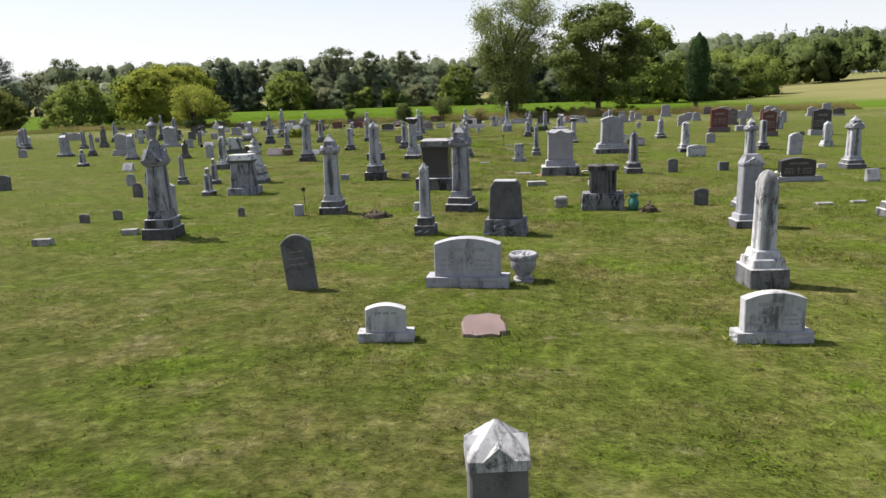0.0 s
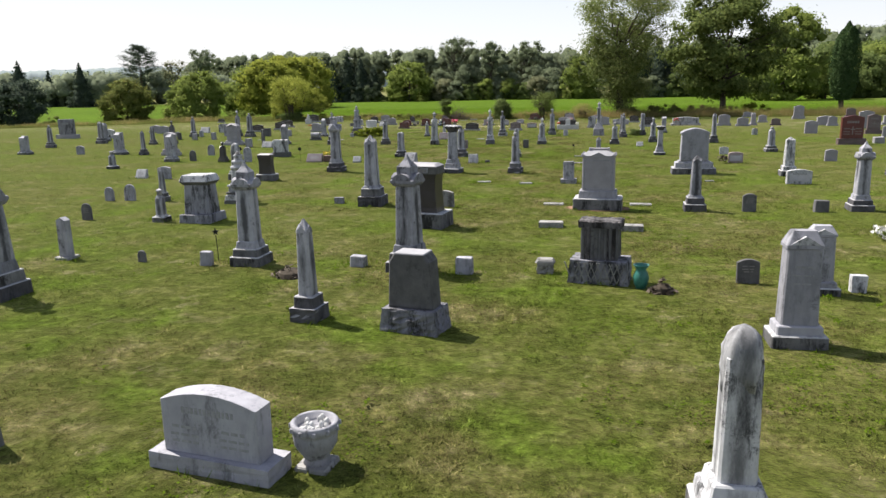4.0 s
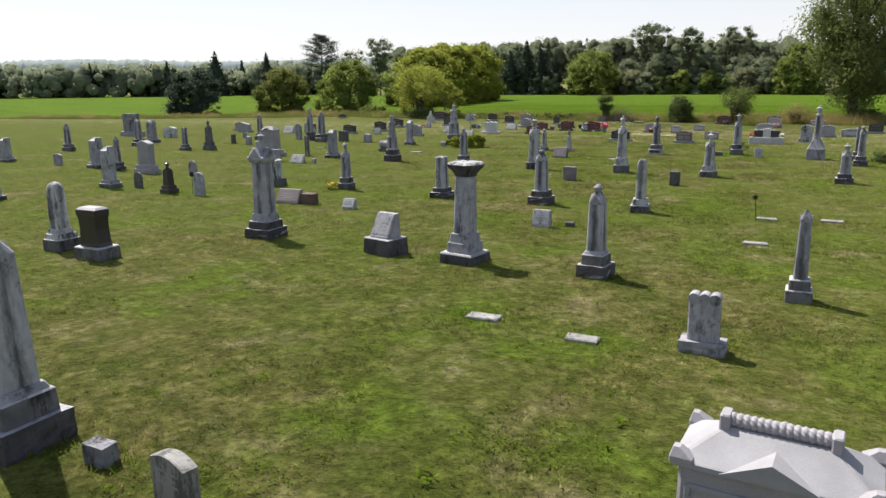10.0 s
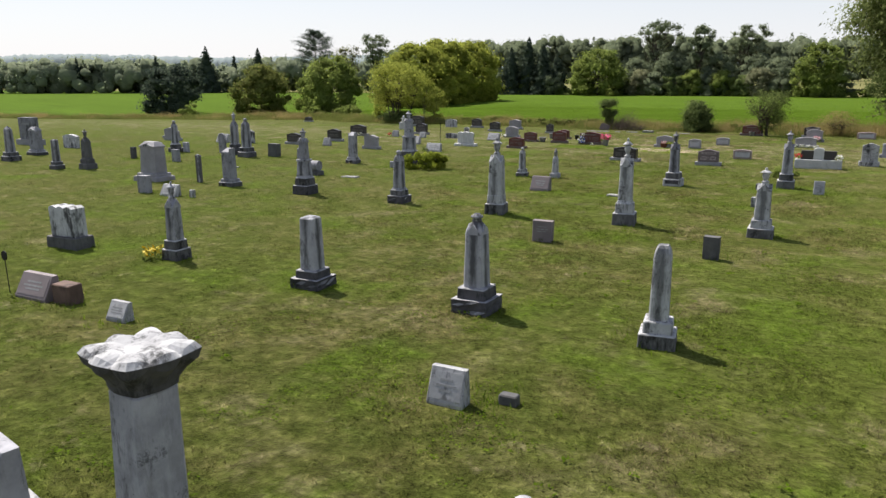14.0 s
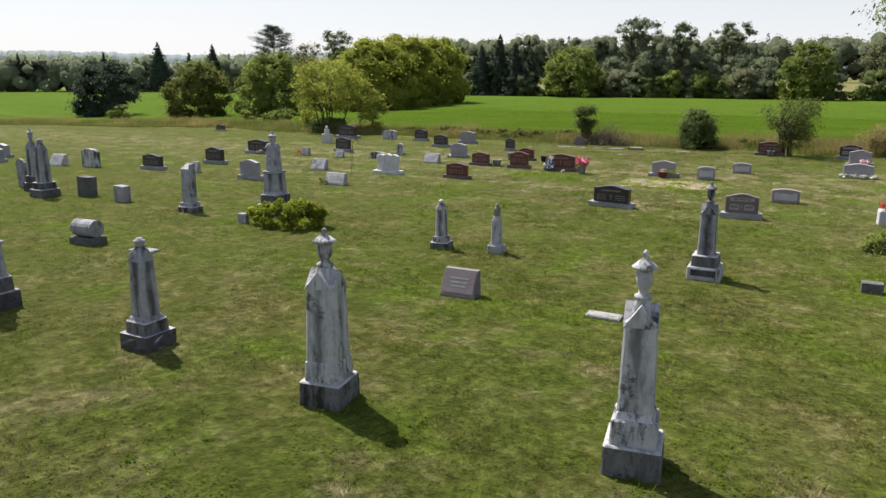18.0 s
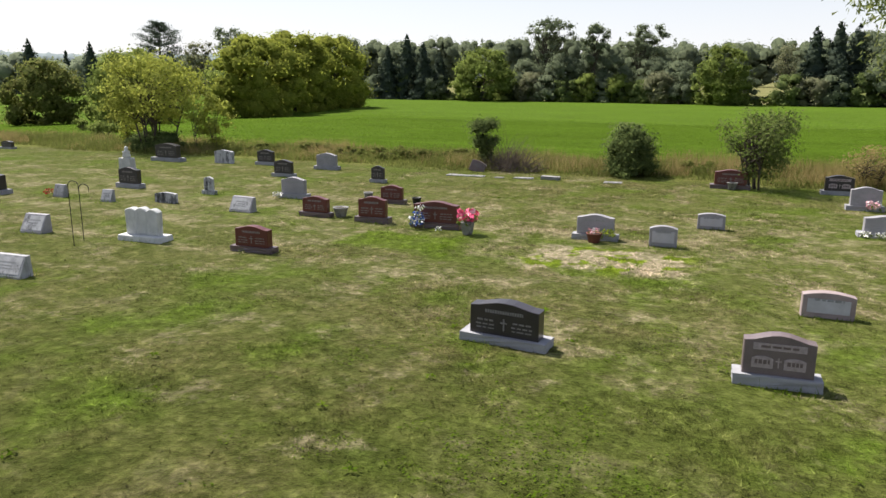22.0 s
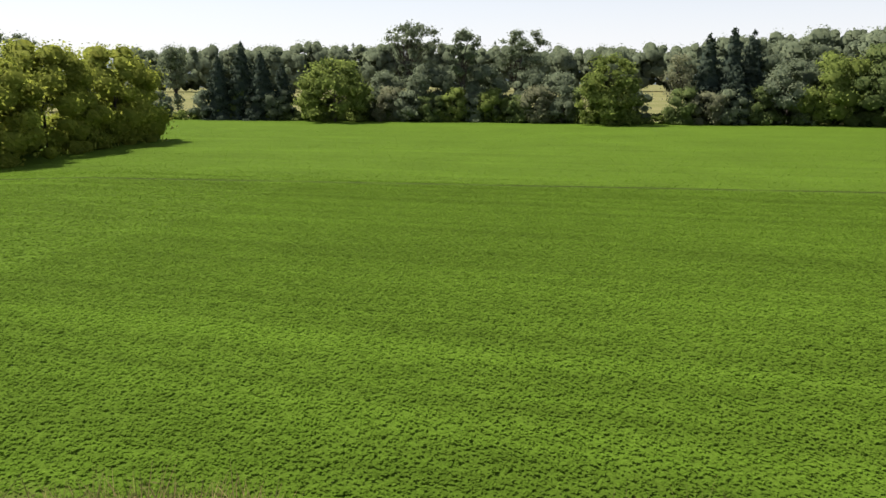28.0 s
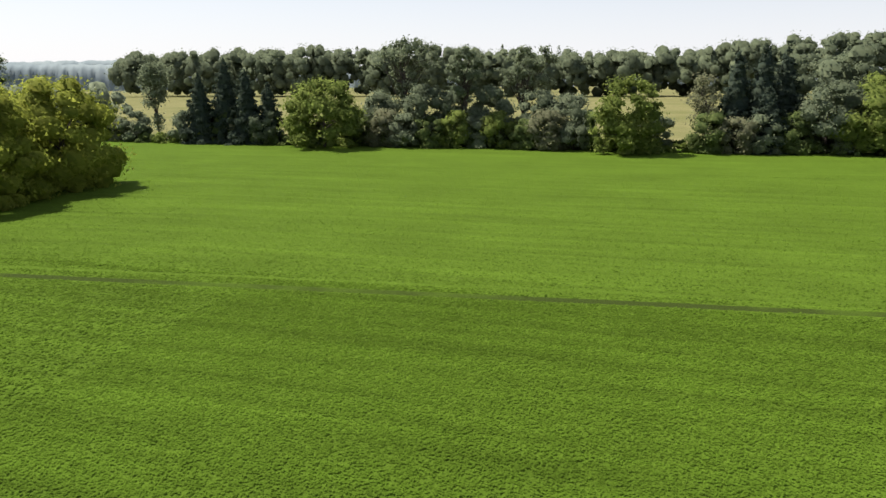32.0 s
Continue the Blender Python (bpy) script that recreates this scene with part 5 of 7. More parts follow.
def star_marker(x, y, h, shape="star", rz=0.0):
    """A veteran's marker: a small iron emblem on a rod."""
    t = thing("grave_marker_rod", x, y, rz, "thin iron rod with small dark %s emblem in the grass" % shape, "marker", "iron grave emblems", (RNG.uniform(-4, 4), RNG.uniform(-6, 6)))
    bm = bmesh.new()
    lathe(bm, [(0.008, -0.05), (0.008, h - 0.06)], 6)
    part("rod", bm, MAT["iron"], t)
    bm = bmesh.new()
    n = 10 if shape == "star" else 14
    ring = [((0.085 if i % 2 == 0 or shape != "star" else 0.036) * math.sin(6.2832 * i / n), h + (0.085 if i % 2 == 0 or shape != "star" else 0.036) * math.cos(6.2832 * i / n)) for i in range(n)]
    loft(bm, [[(px, yy, pz) for px, pz in ring] for yy in (-0.008, 0.008)])
    part("emblem", bm, MAT["iron"], t)
    return t


# ---- ground ----
def edge_y(x):
    """Where the mown grass ends and the tall weeds begin."""
    return 84.2 + 0.05 * x + 0.5 * math.sin(x * 0.35) + 0.3 * math.sin(x * 0.9)


def ground_z(x, y):
    """Flat churchyard and field; a shallow dip to the west; the land lifts far off to the east and north."""
    r = max(0.0, min(1.0, (x - 35) / 200)) * max(0.0, min(1.0, (y - 90) / 120))
    f = max(0.0, min(1.0, (y - 230) / 270)) * 2.5
    b = max(0.0, min(1.0, (y - 560) / 500)) * 6
    return 7.0 * r + f + b - 2.7 * float(np.interp(-x, (50, 90, 122, 160, 200), (0, 0.62, 1, 0.7, 0))) * float(np.interp(y, (70, 100, 126, 150, 185), (0.2, 1, 1, 0.2, 0)))


def low_z(x, y):
    """The ground's height at many places."""
    return np.array([ground_z(a, b) if a < -49 else 0.0 for a, b in zip(x, y)])


def axis(a, b, lo, hi, fine, coarse):
    v = list(np.arange(lo, hi + 0.01, fine))
    k, s = hi, fine
    while k < b:
        s = min(coarse, s * 1.5)
        k += s
        v.append(k)
    k, s = lo, fine
    while k > a:
        s = min(coarse, s * 1.5)
        k -= s
        v.insert(0, k)
    return v


def build_ground():
    xs, ys = axis(-2600, 2600, -110, 60, 1.0, 200), axis(-1500, 3000, -6, 210, 1.0, 200)
    vs = []
    for y in ys:
        for x in xs:
            z = ground_z(x, y)
            if -120 < x < 70 and -10 < y < 215:
                z += 0.018 * noise.noise((x * 0.5, y * 0.5, 0)) - 0.01
            vs.append((x, y, z))
    nx = len(xs)
    fs = [(j * nx + i, j * nx + i + 1, (j + 1) * nx + i + 1, (j + 1) * nx + i) for j in range(len(ys) - 1) for i in range(nx - 1)]
    me = bpy.data.meshes.new("ground")
    me.from_pydata(vs, [], fs)
    me.shade_smooth()
    m, nt, b = nodes_of("grass_ground", 0.95, 0, 0.02)
    nap(b, 0.36)
    p = world_vec(nt)
    sep = nt.nodes.new("ShaderNodeSeparateXYZ")
    nt.links.new(p, sep.inputs[0])
    px, py = sep.outputs[0], sep.outputs[1]

    def band(v, a, c):
        r = nt.nodes.new("ShaderNodeMapRange")
        r.inputs[1].default_value, r.inputs[2].default_value = a, c
        nt.links.new(v, r.inputs[0])
        return r.outputs[0]
    n_mid, n_fine = noise_tex(nt, p, 0.9, 6, 0.65), noise_tex(nt, p, 16, 6, 0.75)
    lawn = mix(nt, 1.0, lawn_colour(nt, p), ramp(nt, n_fine, (0.25, grey(0.40)), (0.75, grey(1.02))), "MULTIPLY")
    # noise darkens the crop ground: plants' self-shade in the gaps, painted in
    crop = mix(nt, 1.0, crop_colour(nt, p), ramp(nt, noise_tex(nt, p, 7.5, 5, 0.62), (0.38, grey(0.66)), (0.62, grey(0.86))), "MULTIPLY")
    line = math_node(nt, "ABSOLUTE", math_node(nt, "SUBTRACT", py, math_node(nt, "ADD", math_node(nt, "MULTIPLY", px, 0.11), 126.2)))
    crop = mix(nt, math_node(nt, "MULTIPLY", math_node(nt, "LESS_THAN", line, 0.36), ramp(nt, noise_tex(nt, p, 0.10, 4), (0.36, grey(0.25)), (0.50, grey(0.85)))), crop, (0.022, 0.030, 0.008))
    weed = ramp(nt, n_mid, (0.3, (0.070, 0.076, 0.020)), (0.7, (0.125, 0.118, 0.040)))
    tan = ramp(nt, noise_tex(nt, p, 0.06, 6), (0.3, (0.125, 0.125, 0.050)), (0.7, (0.19, 0.17, 0.080)))
    off = math_node(nt, "SUBTRACT", py, math_node(nt, "MULTIPLY", px, 0.05))
    wob = math_node(nt, "ADD", off, math_node(nt, "MULTIPLY", noise_tex(nt, p, 0.6, 4), 1.6))
    c = mix(nt, band(wob, 84.8, 85.3), lawn, weed)
    field = band(wob, 89.0, 90.2)
    c = mix(nt, field, c, crop)
    nt.links.new(math_node(nt, "SUBTRACT", 0.36, math_node(nt, "MULTIPLY", field, 0.26)), b.inputs["Sheen Weight"])
    c = mix(nt, band(py, 205, 209), c, tan)
    far_right = math_node(nt, "MULTIPLY", band(px, 30, 60), band(py, 112, 130))
    c = mix(nt, far_right, c, tan)
    nt.links.new(c, b.inputs["Base Color"])
    bump(nt, b, math_node(nt, "ADD", math_node(nt, "MULTIPLY", n_fine, 0.4), noise_tex(nt, p, 7.0, 4, 0.6)), 1.0, 0.055)
    me.materials.append(m)
    tagged(new("ground", me), "mown churchyard lawn and open green field with dry patches", "ground", kind="structure")


build_ground()

ROUTE_Y = (-5, 3, 14, 24, 34, 49, 63, 73, 86)
ROUTE_X = (1.5, 2.2, 2.9, 1.4, -2.2, -7.5, -10.6, -12.2, -14.5)
NR = np.random.default_rng(11)


def unit(v):
    return v / (np.linalg.norm(v, axis=1)[:, None] + 1e-9)


def blades(name, x, y, hgt, width, mat, label, lean=0.5, z0=None, matted=False):
    """Loose grass blades: one leaning triangle each."""
    n = len(x)
    a = NR.uniform(0, 6.2832, n)
    la = NR.uniform(0, 6.2832, n)
    le = NR.uniform(0.1, lean, n) * hgt
    dx, dy = np.cos(a) * width / 2, np.sin(a) * width / 2
    z = np.zeros(n) if z0 is None else z0
    v = np.empty((n, 3, 3))
    v[:, 0] = np.stack([x - dx, y - dy, z - 0.01], 1)
    v[:, 1] = np.stack([x + dx, y + dy, z - 0.01], 1)
    v[:, 2] = np.stack([x + np.cos(la) * le, y + np.sin(la) * le, z + hgt], 1)
    rise = None
    if matted:
        # every blade turns its outer face up, and shades with the mat of grass round it
        q = unit(np.cross(v[:, 1] - v[:, 0], v[:, 2] - v[:, 0]))
        under = q[:, 2] - 0.4 * q[:, 1] < 0
        v[under] = v[under][:, ::-1]
        q[under] *= -1
        rise = np.repeat(q * 0.45 + np.array([0.0, 0.0, 0.7]), 3, axis=0)
    return tagged(quick_mesh(name, v.reshape(-1, 3), 3, mat, None, rise), label, "grass", kind="stuff")


def leaf_quads(c, nrm, s, flat_k=0.75):
    """Four-cornered leaves at c, facing roughly along nrm."""
    n = len(c)
    nr = nrm + NR.normal(0, 0.55, (n, 3))
    nr /= np.linalg.norm(nr, axis=1)[:, None] + 1e-9
    t = np.cross(nr, NR.normal(0, 1, (n, 3)))
    t /= np.linalg.norm(t, axis=1)[:, None] + 1e-9
    u = np.cross(nr, t)
    s = np.asarray(s)[:, None]
    v = np.empty((n, 4, 3))
    v[:, 0], v[:, 1], v[:, 2], v[:, 3] = c - t * s, c - u * s * flat_k, c + t * s, c + u * s * flat_k
    return v.reshape(-1, 3)


def build_grass():
    # fine blades close to the middle of the yard, coarser ones out to its sides
    for n, wide, k, tall in ((860000, 5.0, 1.0, 1.0), (300000, 15.0, 1.7, 1.15)):
        y = NR.uniform(3, 86, n)
        x = np.interp(y, ROUTE_Y, ROUTE_X) + NR.normal(0, wide, n)
        p = np.array([noise.noise((a * 0.6, b * 0.6, 3.0)) + 0.5 * noise.noise((a * 2.6, b * 2.6, 1.0)) for a, b in zip(x, y)])
        keep = NR.uniform(0, 1, n) < 0.45 + p
        xb, yb, pb = x[keep], y[keep], p[keep]
        blades("lawn_grass", xb, yb, NR.uniform(0.012, 0.030, len(xb)) * tall * (1 + 1.2 * np.clip(pb, 0, 1)), NR.uniform(0.008, 0.016, len(xb)) * k, LEAF["lawn"], "short mown lawn grass with uneven tufts", 2.6, low_z(xb, yb), True)
    # flat clover cushions
    n = 260000
    y = NR.uniform(3, 84, n)
    x = np.interp(y, ROUTE_Y, ROUTE_X) + NR.normal(0, 5.0, n)
    p = np.array([noise.noise((a * 0.5, b * 0.5, 6.0)) + 0.7 * noise.noise((a * 1.9, b * 1.9, 2.0)) for a, b in zip(x, y)])
    keep = p > 0.30
    x, y, p = x[keep], y[keep], p[keep]
    c = np.stack([x, y, NR.uniform(0.002, 0.035, len(x)) * np.clip(p * 1.6, 0.2, 1)], 1)
    up = np.tile((0.0, 0.0, 2.0), (len(x), 1))
    tagged(quick_mesh("clover", leaf_quads(c, up, NR.uniform(0.010, 0.020, len(x)), 0.8), 4, LEAF["clover"]), "low bright clover cushions in the lawn", "clover", kind="stuff")
    # broad-leaved weed rosettes here and there in the turf
    n, per = 520, 11
    y = np.repeat(NR.uniform(4, 82, n), per)
    x = np.interp(y, ROUTE_Y, ROUTE_X) + np.repeat(NR.normal(0, 5.0, n), per)
    a, k = NR.uniform(0, 6.2832, n * per), np.repeat(NR.uniform(0.5, 1.2, n), per)
    r = NR.uniform(0.02, 0.085, n * per) * k
    c = np.stack([x + np.cos(a) * r, y + np.sin(a) * r, 0.05 * k - r * 0.2], 1)
    out = np.stack([np.cos(a) * 0.7, np.sin(a) * 0.7, np.full(n * per, 1.4)], 1)
    tagged(quick_mesh("lawn_weeds", leaf_quads(c, out, NR.uniform(0.02, 0.04, n * per) * k, 0.45), 4, LEAF["clover"]), "broad-leaved green weed rosettes in the lawn", "weeds", kind="stuff")
    # uncut strip along the field: tangled green weeds and brown standing grass, taller towards the field
    def strip(n, depth, seed, rough):
        x = NR.uniform(-110, 36, n)
        d = NR.uniform(0, 1, n)
        y = np.array([edge_y(v) for v in x]) + d * depth + NR.normal(0, 0.12, n)
        p = np.array([noise.noise((a * 0.22, b * 0.5, seed)) + 0.5 * noise.noise((a * 0.9, b * 1.1, seed + 2)) for a, b in zip(x, y)])
        return x, y, d, p, NR.uniform(0.55, 1.1, n) * np.clip(0.35 + d * 1.5, 0.3, 1.0) * np.clip(0.9 + rough * p, 0.45, 1.6)
    x, y, d, p, k = strip(90000, 4.9, 5.0, 0.8)
    blades("verge_weeds", x, y, 0.52 * k, NR.uniform(0.02, 0.05, len(x)), LEAF["weed"], "uncut green weeds and yellowing grass along the field edge", 0.8, low_z(x, y))
    x, y, d, p, k = strip(60000, 4.6, 5.0, 0.9)
    keep = p > np.interp(x, (-12, -6), (-0.15, 0.2))
    x, y, k = x[keep], y[keep], k[keep]
    c = np.stack([x, y, low_z(x, y) + 0.05 + NR.uniform(0.3, 1, len(x)) * 0.50 * k], 1)
    up = np.tile((0.0, -0.3, 0.9), (len(x), 1))
    tagged(quick_mesh("verge_leaves", leaf_quads(c, up, NR.uniform(0.025, 0.06, len(x)), 0.55), 4, LEAF["weed"]), "broad-leaved green weeds along the field edge", "weeds", kind="stuff")
    x, y, d, p, k = strip(120000, 4.9, 8.0, 0.8)
    keep = (p > np.interp(x, (-40, -20, -9, -4), (0.12, 0.0, -0.15, -0.5))) & (d > 0.12)
    x, y, k = x[keep], y[keep], k[keep]
    blades("dry_verge_grass", x, y, np.interp(x, (-26, -12, -7), (0.62, 0.72, 0.95)) * k, NR.uniform(0.012, 0.03, len(x)), LEAF["tan"], "brown dry standing grass along the field edge", 0.6, low_z(x, y))


build_grass()


def leaf_tris(c, nrm, s, slim=0.62, wild=0.6):
    """Pointed three-cornered leaf sprays at c, facing roughly along nrm."""
    n = len(c)
    nr = unit(nrm + NR.normal(0, wild, (n, 3)))
    t = unit(np.cross(nr, NR.normal(0, 1, (n, 3))))
    u = np.cross(nr, t)
    s = np.broadcast_to(np.asarray(s, float), (n,))[:, None]
    v = np.empty((n, 3, 3))
    v[:, 0], v[:, 1], v[:, 2] = c + t * s, c - t * s * 0.55 + u * s * slim, c - t * s * 0.55 - u * s * slim
    return v.reshape(-1, 3)


def crop_patch(n, x0, x1, y0, y1, size, near=1.0):
    """Leaf sprays along drilled rows, denser towards y0 as near falls below 1."""
    x = NR.uniform(x0, x1, n)
    y = y0 + (y1 - y0) * NR.uniform(0, 1, n) ** (1 / near)
    slope = 0.11 * (x + 16)
    y = np.round((y - slope) / 0.40) * 0.40 + slope + NR.normal(0, 0.19, n)
    keep = (y < 200.6) & (y > np.array([edge_y(v) for v in x]) + 3.4) & (np.abs(y - (126.2 + 0.11 * x)) > 0.42) & (np.abs(y - (127.9 + 0.11 * x)) > 0.22)
    x, y = x[keep], y[keep]
    gappy = np.array([noise.noise((a * 3.6, b * 3.6, 4.0)) for a, b in zip(x, y)])
    full = gappy > -0.60
    x, y, gappy = x[full], y[full], gappy[full]
    z = low_z(x, y) + NR.uniform(0.010, 0.034, len(x)) * (1.0 + 0.6 * gappy)
    return np.stack([x, y, z], 1), NR.uniform(0.7, 1.3, len(x)) * size


def build_crop():
    """A low broad-leaved crop: dense sprays of leaves in rows, with dark gaps where one looks down into it."""
    sets = [crop_patch(300000, -34, 2, 88, 124, 0.054), crop_patch(150000, -100, -34, 88, 124, 0.085), crop_patch(70000, 2, 34, 88, 124, 0.085), crop_patch(70000, -110, 36, 124, 176, 0.08, 0.45)]
    c, s = np.concatenate([q[0] for q in sets]), np.concatenate([q[1] for q in sets])
    up = np.tile((0.0, 0.0, 1.0), (len(c), 1)) + NR.normal(0, 0.12, (len(c), 3))
    ob = quick_mesh("crop_leaves", leaf_tris(c, up, s, 0.62, 0.16), 3, LEAF["crop"])
    tagged(ob, "dense low leafy green crop filling the field", "crop", kind="stuff")


build_crop()


# ---- trees ----
def limb(bm, a, b, r0, r1, n=7, bend=0.06):
    a, b = Vector(a), Vector(b)
    ax = (b - a).normalized()
    e1 = ax.cross(Vector((0.3, 0.8, 0.52))).normalized()
    e2 = ax.cross(e1)
    rings = []
    ln = (b - a).length
    for k in range(5):
        u = k / 4
        c = a.lerp(b, u) + e1 * math.sin(u * 3.1) * ln * bend
        r = r0 + (r1 - r0) * u
        rings.append([tuple(c + e1 * r * math.cos(6.2832 * i / n) + e2 * r * math.sin(6.2832 * i / n)) for i in range(n)])
    loft(bm, rings)


def masses(c, r, flat_k, lat=6, lon=9):
    """Rounded masses of packed inner foliage at c with radii r: corners and normals, as loose triangles."""
    th, ph = np.linspace(0.0, math.pi, lat), np.linspace(0.0, 2 * math.pi, lon)
    g = np.stack([np.sin(th)[:, None] * np.cos(ph)[None], np.sin(th)[:, None] * np.sin(ph)[None], np.cos(th)[:, None] * np.ones(lon)[None] * flat_k], 2)
    k = NR.uniform(0.78, 1.15, (len(c), lat, lon, 1))
    k[:, :, -1] = k[:, :, 0]
    k[:, 0], k[:, -1] = 1.0, 1.0
    v = c[:, None, None] + g[None] * r[:, None, None, None] * k
    nv = np.broadcast_to(g[None], v.shape)
    tri = [np.stack([w[:, :-1, :-1], w[:, 1:, :-1], w[:, 1:, 1:], w[:, :-1, :-1], w[:, 1:, 1:], w[:, :-1, 1:]], 3).reshape(-1, 3) for w in (v, nv)]
    return tri[0], tri[1]


def foliage(name, p, nrm, s, leaf, parent, slim=0.62, core=None):
    """A crown of leaf sprays; core: corners and normals of the packed masses inside it."""
    v = leaf_tris(p, unit(nrm), s, slim, 0.45)
    if core is None:
        return quick_mesh(name, v, 3, LEAF[leaf], parent)
    f = v.reshape(-1, 3, 3)
    q = np.repeat(np.cross(f[:, 1] - f[:, 0], f[:, 2] - f[:, 0]), 3, axis=0)
    return quick_mesh(name, np.concatenate([v, core[0]]), 3, LEAF[leaf], parent, np.concatenate([unit(q), core[1]]))


# crown outlines: height fraction, radius fraction
BUSH = ((0.0, 0.80), (0.12, 0.95), (0.35, 1.0), (0.6, 0.94), (0.8, 0.74), (0.92, 0.48), (1.0, 0.18))
ROUND = ((0.10, 0.45), (0.22, 0.80), (0.45, 1.0), (0.65, 0.95), (0.82, 0.72), (0.94, 0.42), (1.0, 0.15))
WILLOW = ((0.04, 0.20), (0.13, 0.28), (0.27, 0.50), (0.42, 0.60), (0.56, 0.84), (0.74, 1.0), (0.88, 0.84), (1.0, 0.40))
MAPLE = ((0.10, 0.30), (0.20, 0.58), (0.36, 0.82), (0.52, 1.0), (0.68, 0.95), (0.82, 0.78), (0.93, 0.52), (1.0, 0.18))
OPEN = ((0.30, 0.22), (0.50, 0.40), (0.62, 0.78), (0.76, 1.0), (0.90, 0.82), (1.0, 0.35))
LOOSE = ((0.28, 0.42), (0.42, 0.82), (0.60, 1.0), (0.80, 0.86), (0.93, 0.55), (1.0, 0.22))
VASE = ((0.10, 0.30), (0.30, 0.55), (0.55, 0.92), (0.75, 1.0), (0.90, 0.70), (1.0, 0.25))


def crown_of(x, y, h, w, d, shape, clumps, r, fill, lean=(0.0, 0.0)):
    """Centres and radii of the leaf clumps that make up a crown, spread out from one another."""
    us, ks = [q[0] for q in shape], [q[1] for q in shape]
    cc = np.empty((0, 3))
    tries = 0
    gap = r * 1.05
    while len(cc) < clumps:
        tries += 1
        if tries % 60 == 0:
            gap *= 0.9
        u = NR.uniform(us[0] + 0.03, 0.965)
        k = float(np.interp(u, us, ks))
        if NR.uniform() > k + 0.12:
            continue
        a = NR.uniform(0, 6.2832)
        q = NR.uniform(fill, 1.0) ** 0.5 * k * (1 + 0.13 * math.sin(2 * a + x) + 0.09 * math.sin(5 * a + 7 * u + y)) * 0.90
        c = np.array((math.cos(a) * w / 2 * q + lean[0] * u * h, math.sin(a) * d / 2 * q + lean[1] * u * h, u * h - r * 0.35))
        if len(cc) and np.min(np.linalg.norm(cc - c, axis=1)) < gap:
            continue
        cc = np.vstack([cc, c])
    cr = r * NR.uniform(0.65, 1.3, clumps)
    return cc, cr


def tree(name, label, x, y, h, w, leaf, shape=ROUND, n=4500, s=0.2, clumps=60, r=0.11, trunk=None, stems=1, category="tree", group="", wd=None, fill=0.25, droop=0.0, limbs=10, loose=0.5, lean=(0.0, 0.0), pack=0.72, snug=False):
    """A broadleaf tree or bush: tapered trunk, forking limbs, and a crown of leafy clumps with gaps between them."""
    t = thing(name, x, y, 0, label, category, group, z=ground_z(x, y))
    d = wd or w
    rr = r * min(w, h * 1.3)
    cc, cr = crown_of(x, y, h, w, d, shape, clumps, rr, fill, lean)
    idx = NR.choice(clumps, n, p=cr ** 2 / np.sum(cr ** 2))
    g = NR.normal(0, loose, (n, 3))
    if snug:
        g = unit(g) * NR.uniform(0.75, 1.3, n)[:, None]
    g[:, 2] = np.abs(g[:, 2]) * np.where(NR.uniform(0, 1, n) < 0.66, 1, -0.7)
    p = cc[idx] + g * cr[idx][:, None] * np.array([1.15, 1.15, 0.85])
    if droop:
        p[:, 2] -= NR.uniform(0, 1, n) ** 2 * droop
    p[:, 2] = np.where(p[:, 2] < 0.02 * h, NR.uniform(0.01, 0.10, n) * h, np.minimum(p[:, 2], h * 1.01))
    mid = np.array([0, 0, h * (shape[0][0] * 0.5 + 0.45)])
    nrm = unit(g) * 0.55 + (cc[idx] - mid) / np.array([w / 2, d / 2, h / 2]) * 0.75 + np.array([0, 0, 0.28])
    core = None
    if pack:
        v, q = masses(np.maximum(cc, np.array([-1e3, -1e3, 0.02 * h]) + cr[:, None] * np.array([0, 0, 0.4])), cr * pack, 0.8)
        core = v, q * 0.4 + (v - mid) / np.array([w / 2, d / 2, h / 2]) * 0.8 + np.array([0, 0, 0.28])
    foliage("crown", p, nrm, s * NR.uniform(0.7, 1.35, n), leaf, t, 0.32 if droop else 0.62, core)
    bm = bmesh.new()
    tr = trunk or h * 0.02
    order = sorted(range(clumps), key=lambda i: cc[i][2])
    top_z = h * (shape[-1][0] + shape[0][0]) * 0.55
    for k in range(stems):
        o = (0.0, 0.0) if stems == 1 else (RNG.uniform(-0.10, 0.10) * w, RNG.uniform(-0.10, 0.10) * d)
        tip = (o[0] * 2.4 + RNG.uniform(-0.06, 0.06) * w + lean[0] * top_z, o[1] * 2.4 + lean[1] * top_z, top_z * (1 if stems == 1 else RNG.uniform(0.75, 1.1)))
        limb(bm, (o[0], o[1], -0.15), tip, tr * (1.0 if stems == 1 else 0.6), tr * 0.30, 9, 0.02)
        for j in range(limbs // stems + 1):
            q = cc[order[int((0.2 + 0.75 * RNG.random()) * (clumps - 1))]]
            u = min(RNG.uniform(0.35, 0.95), 0.9 * q[2] / tip[2])
            if u > 0.12:
                st = tuple(o[i] + (tip[i] - o[i]) * u for i in (0, 1)) + (tip[2] * u,)
                limb(bm, st, tuple(q), tr * 0.46 * (1.1 - u * 0.5), tr * 0.08, 6, 0.08)
    part("trunk", bm, MAT["bark"], t)
    return t


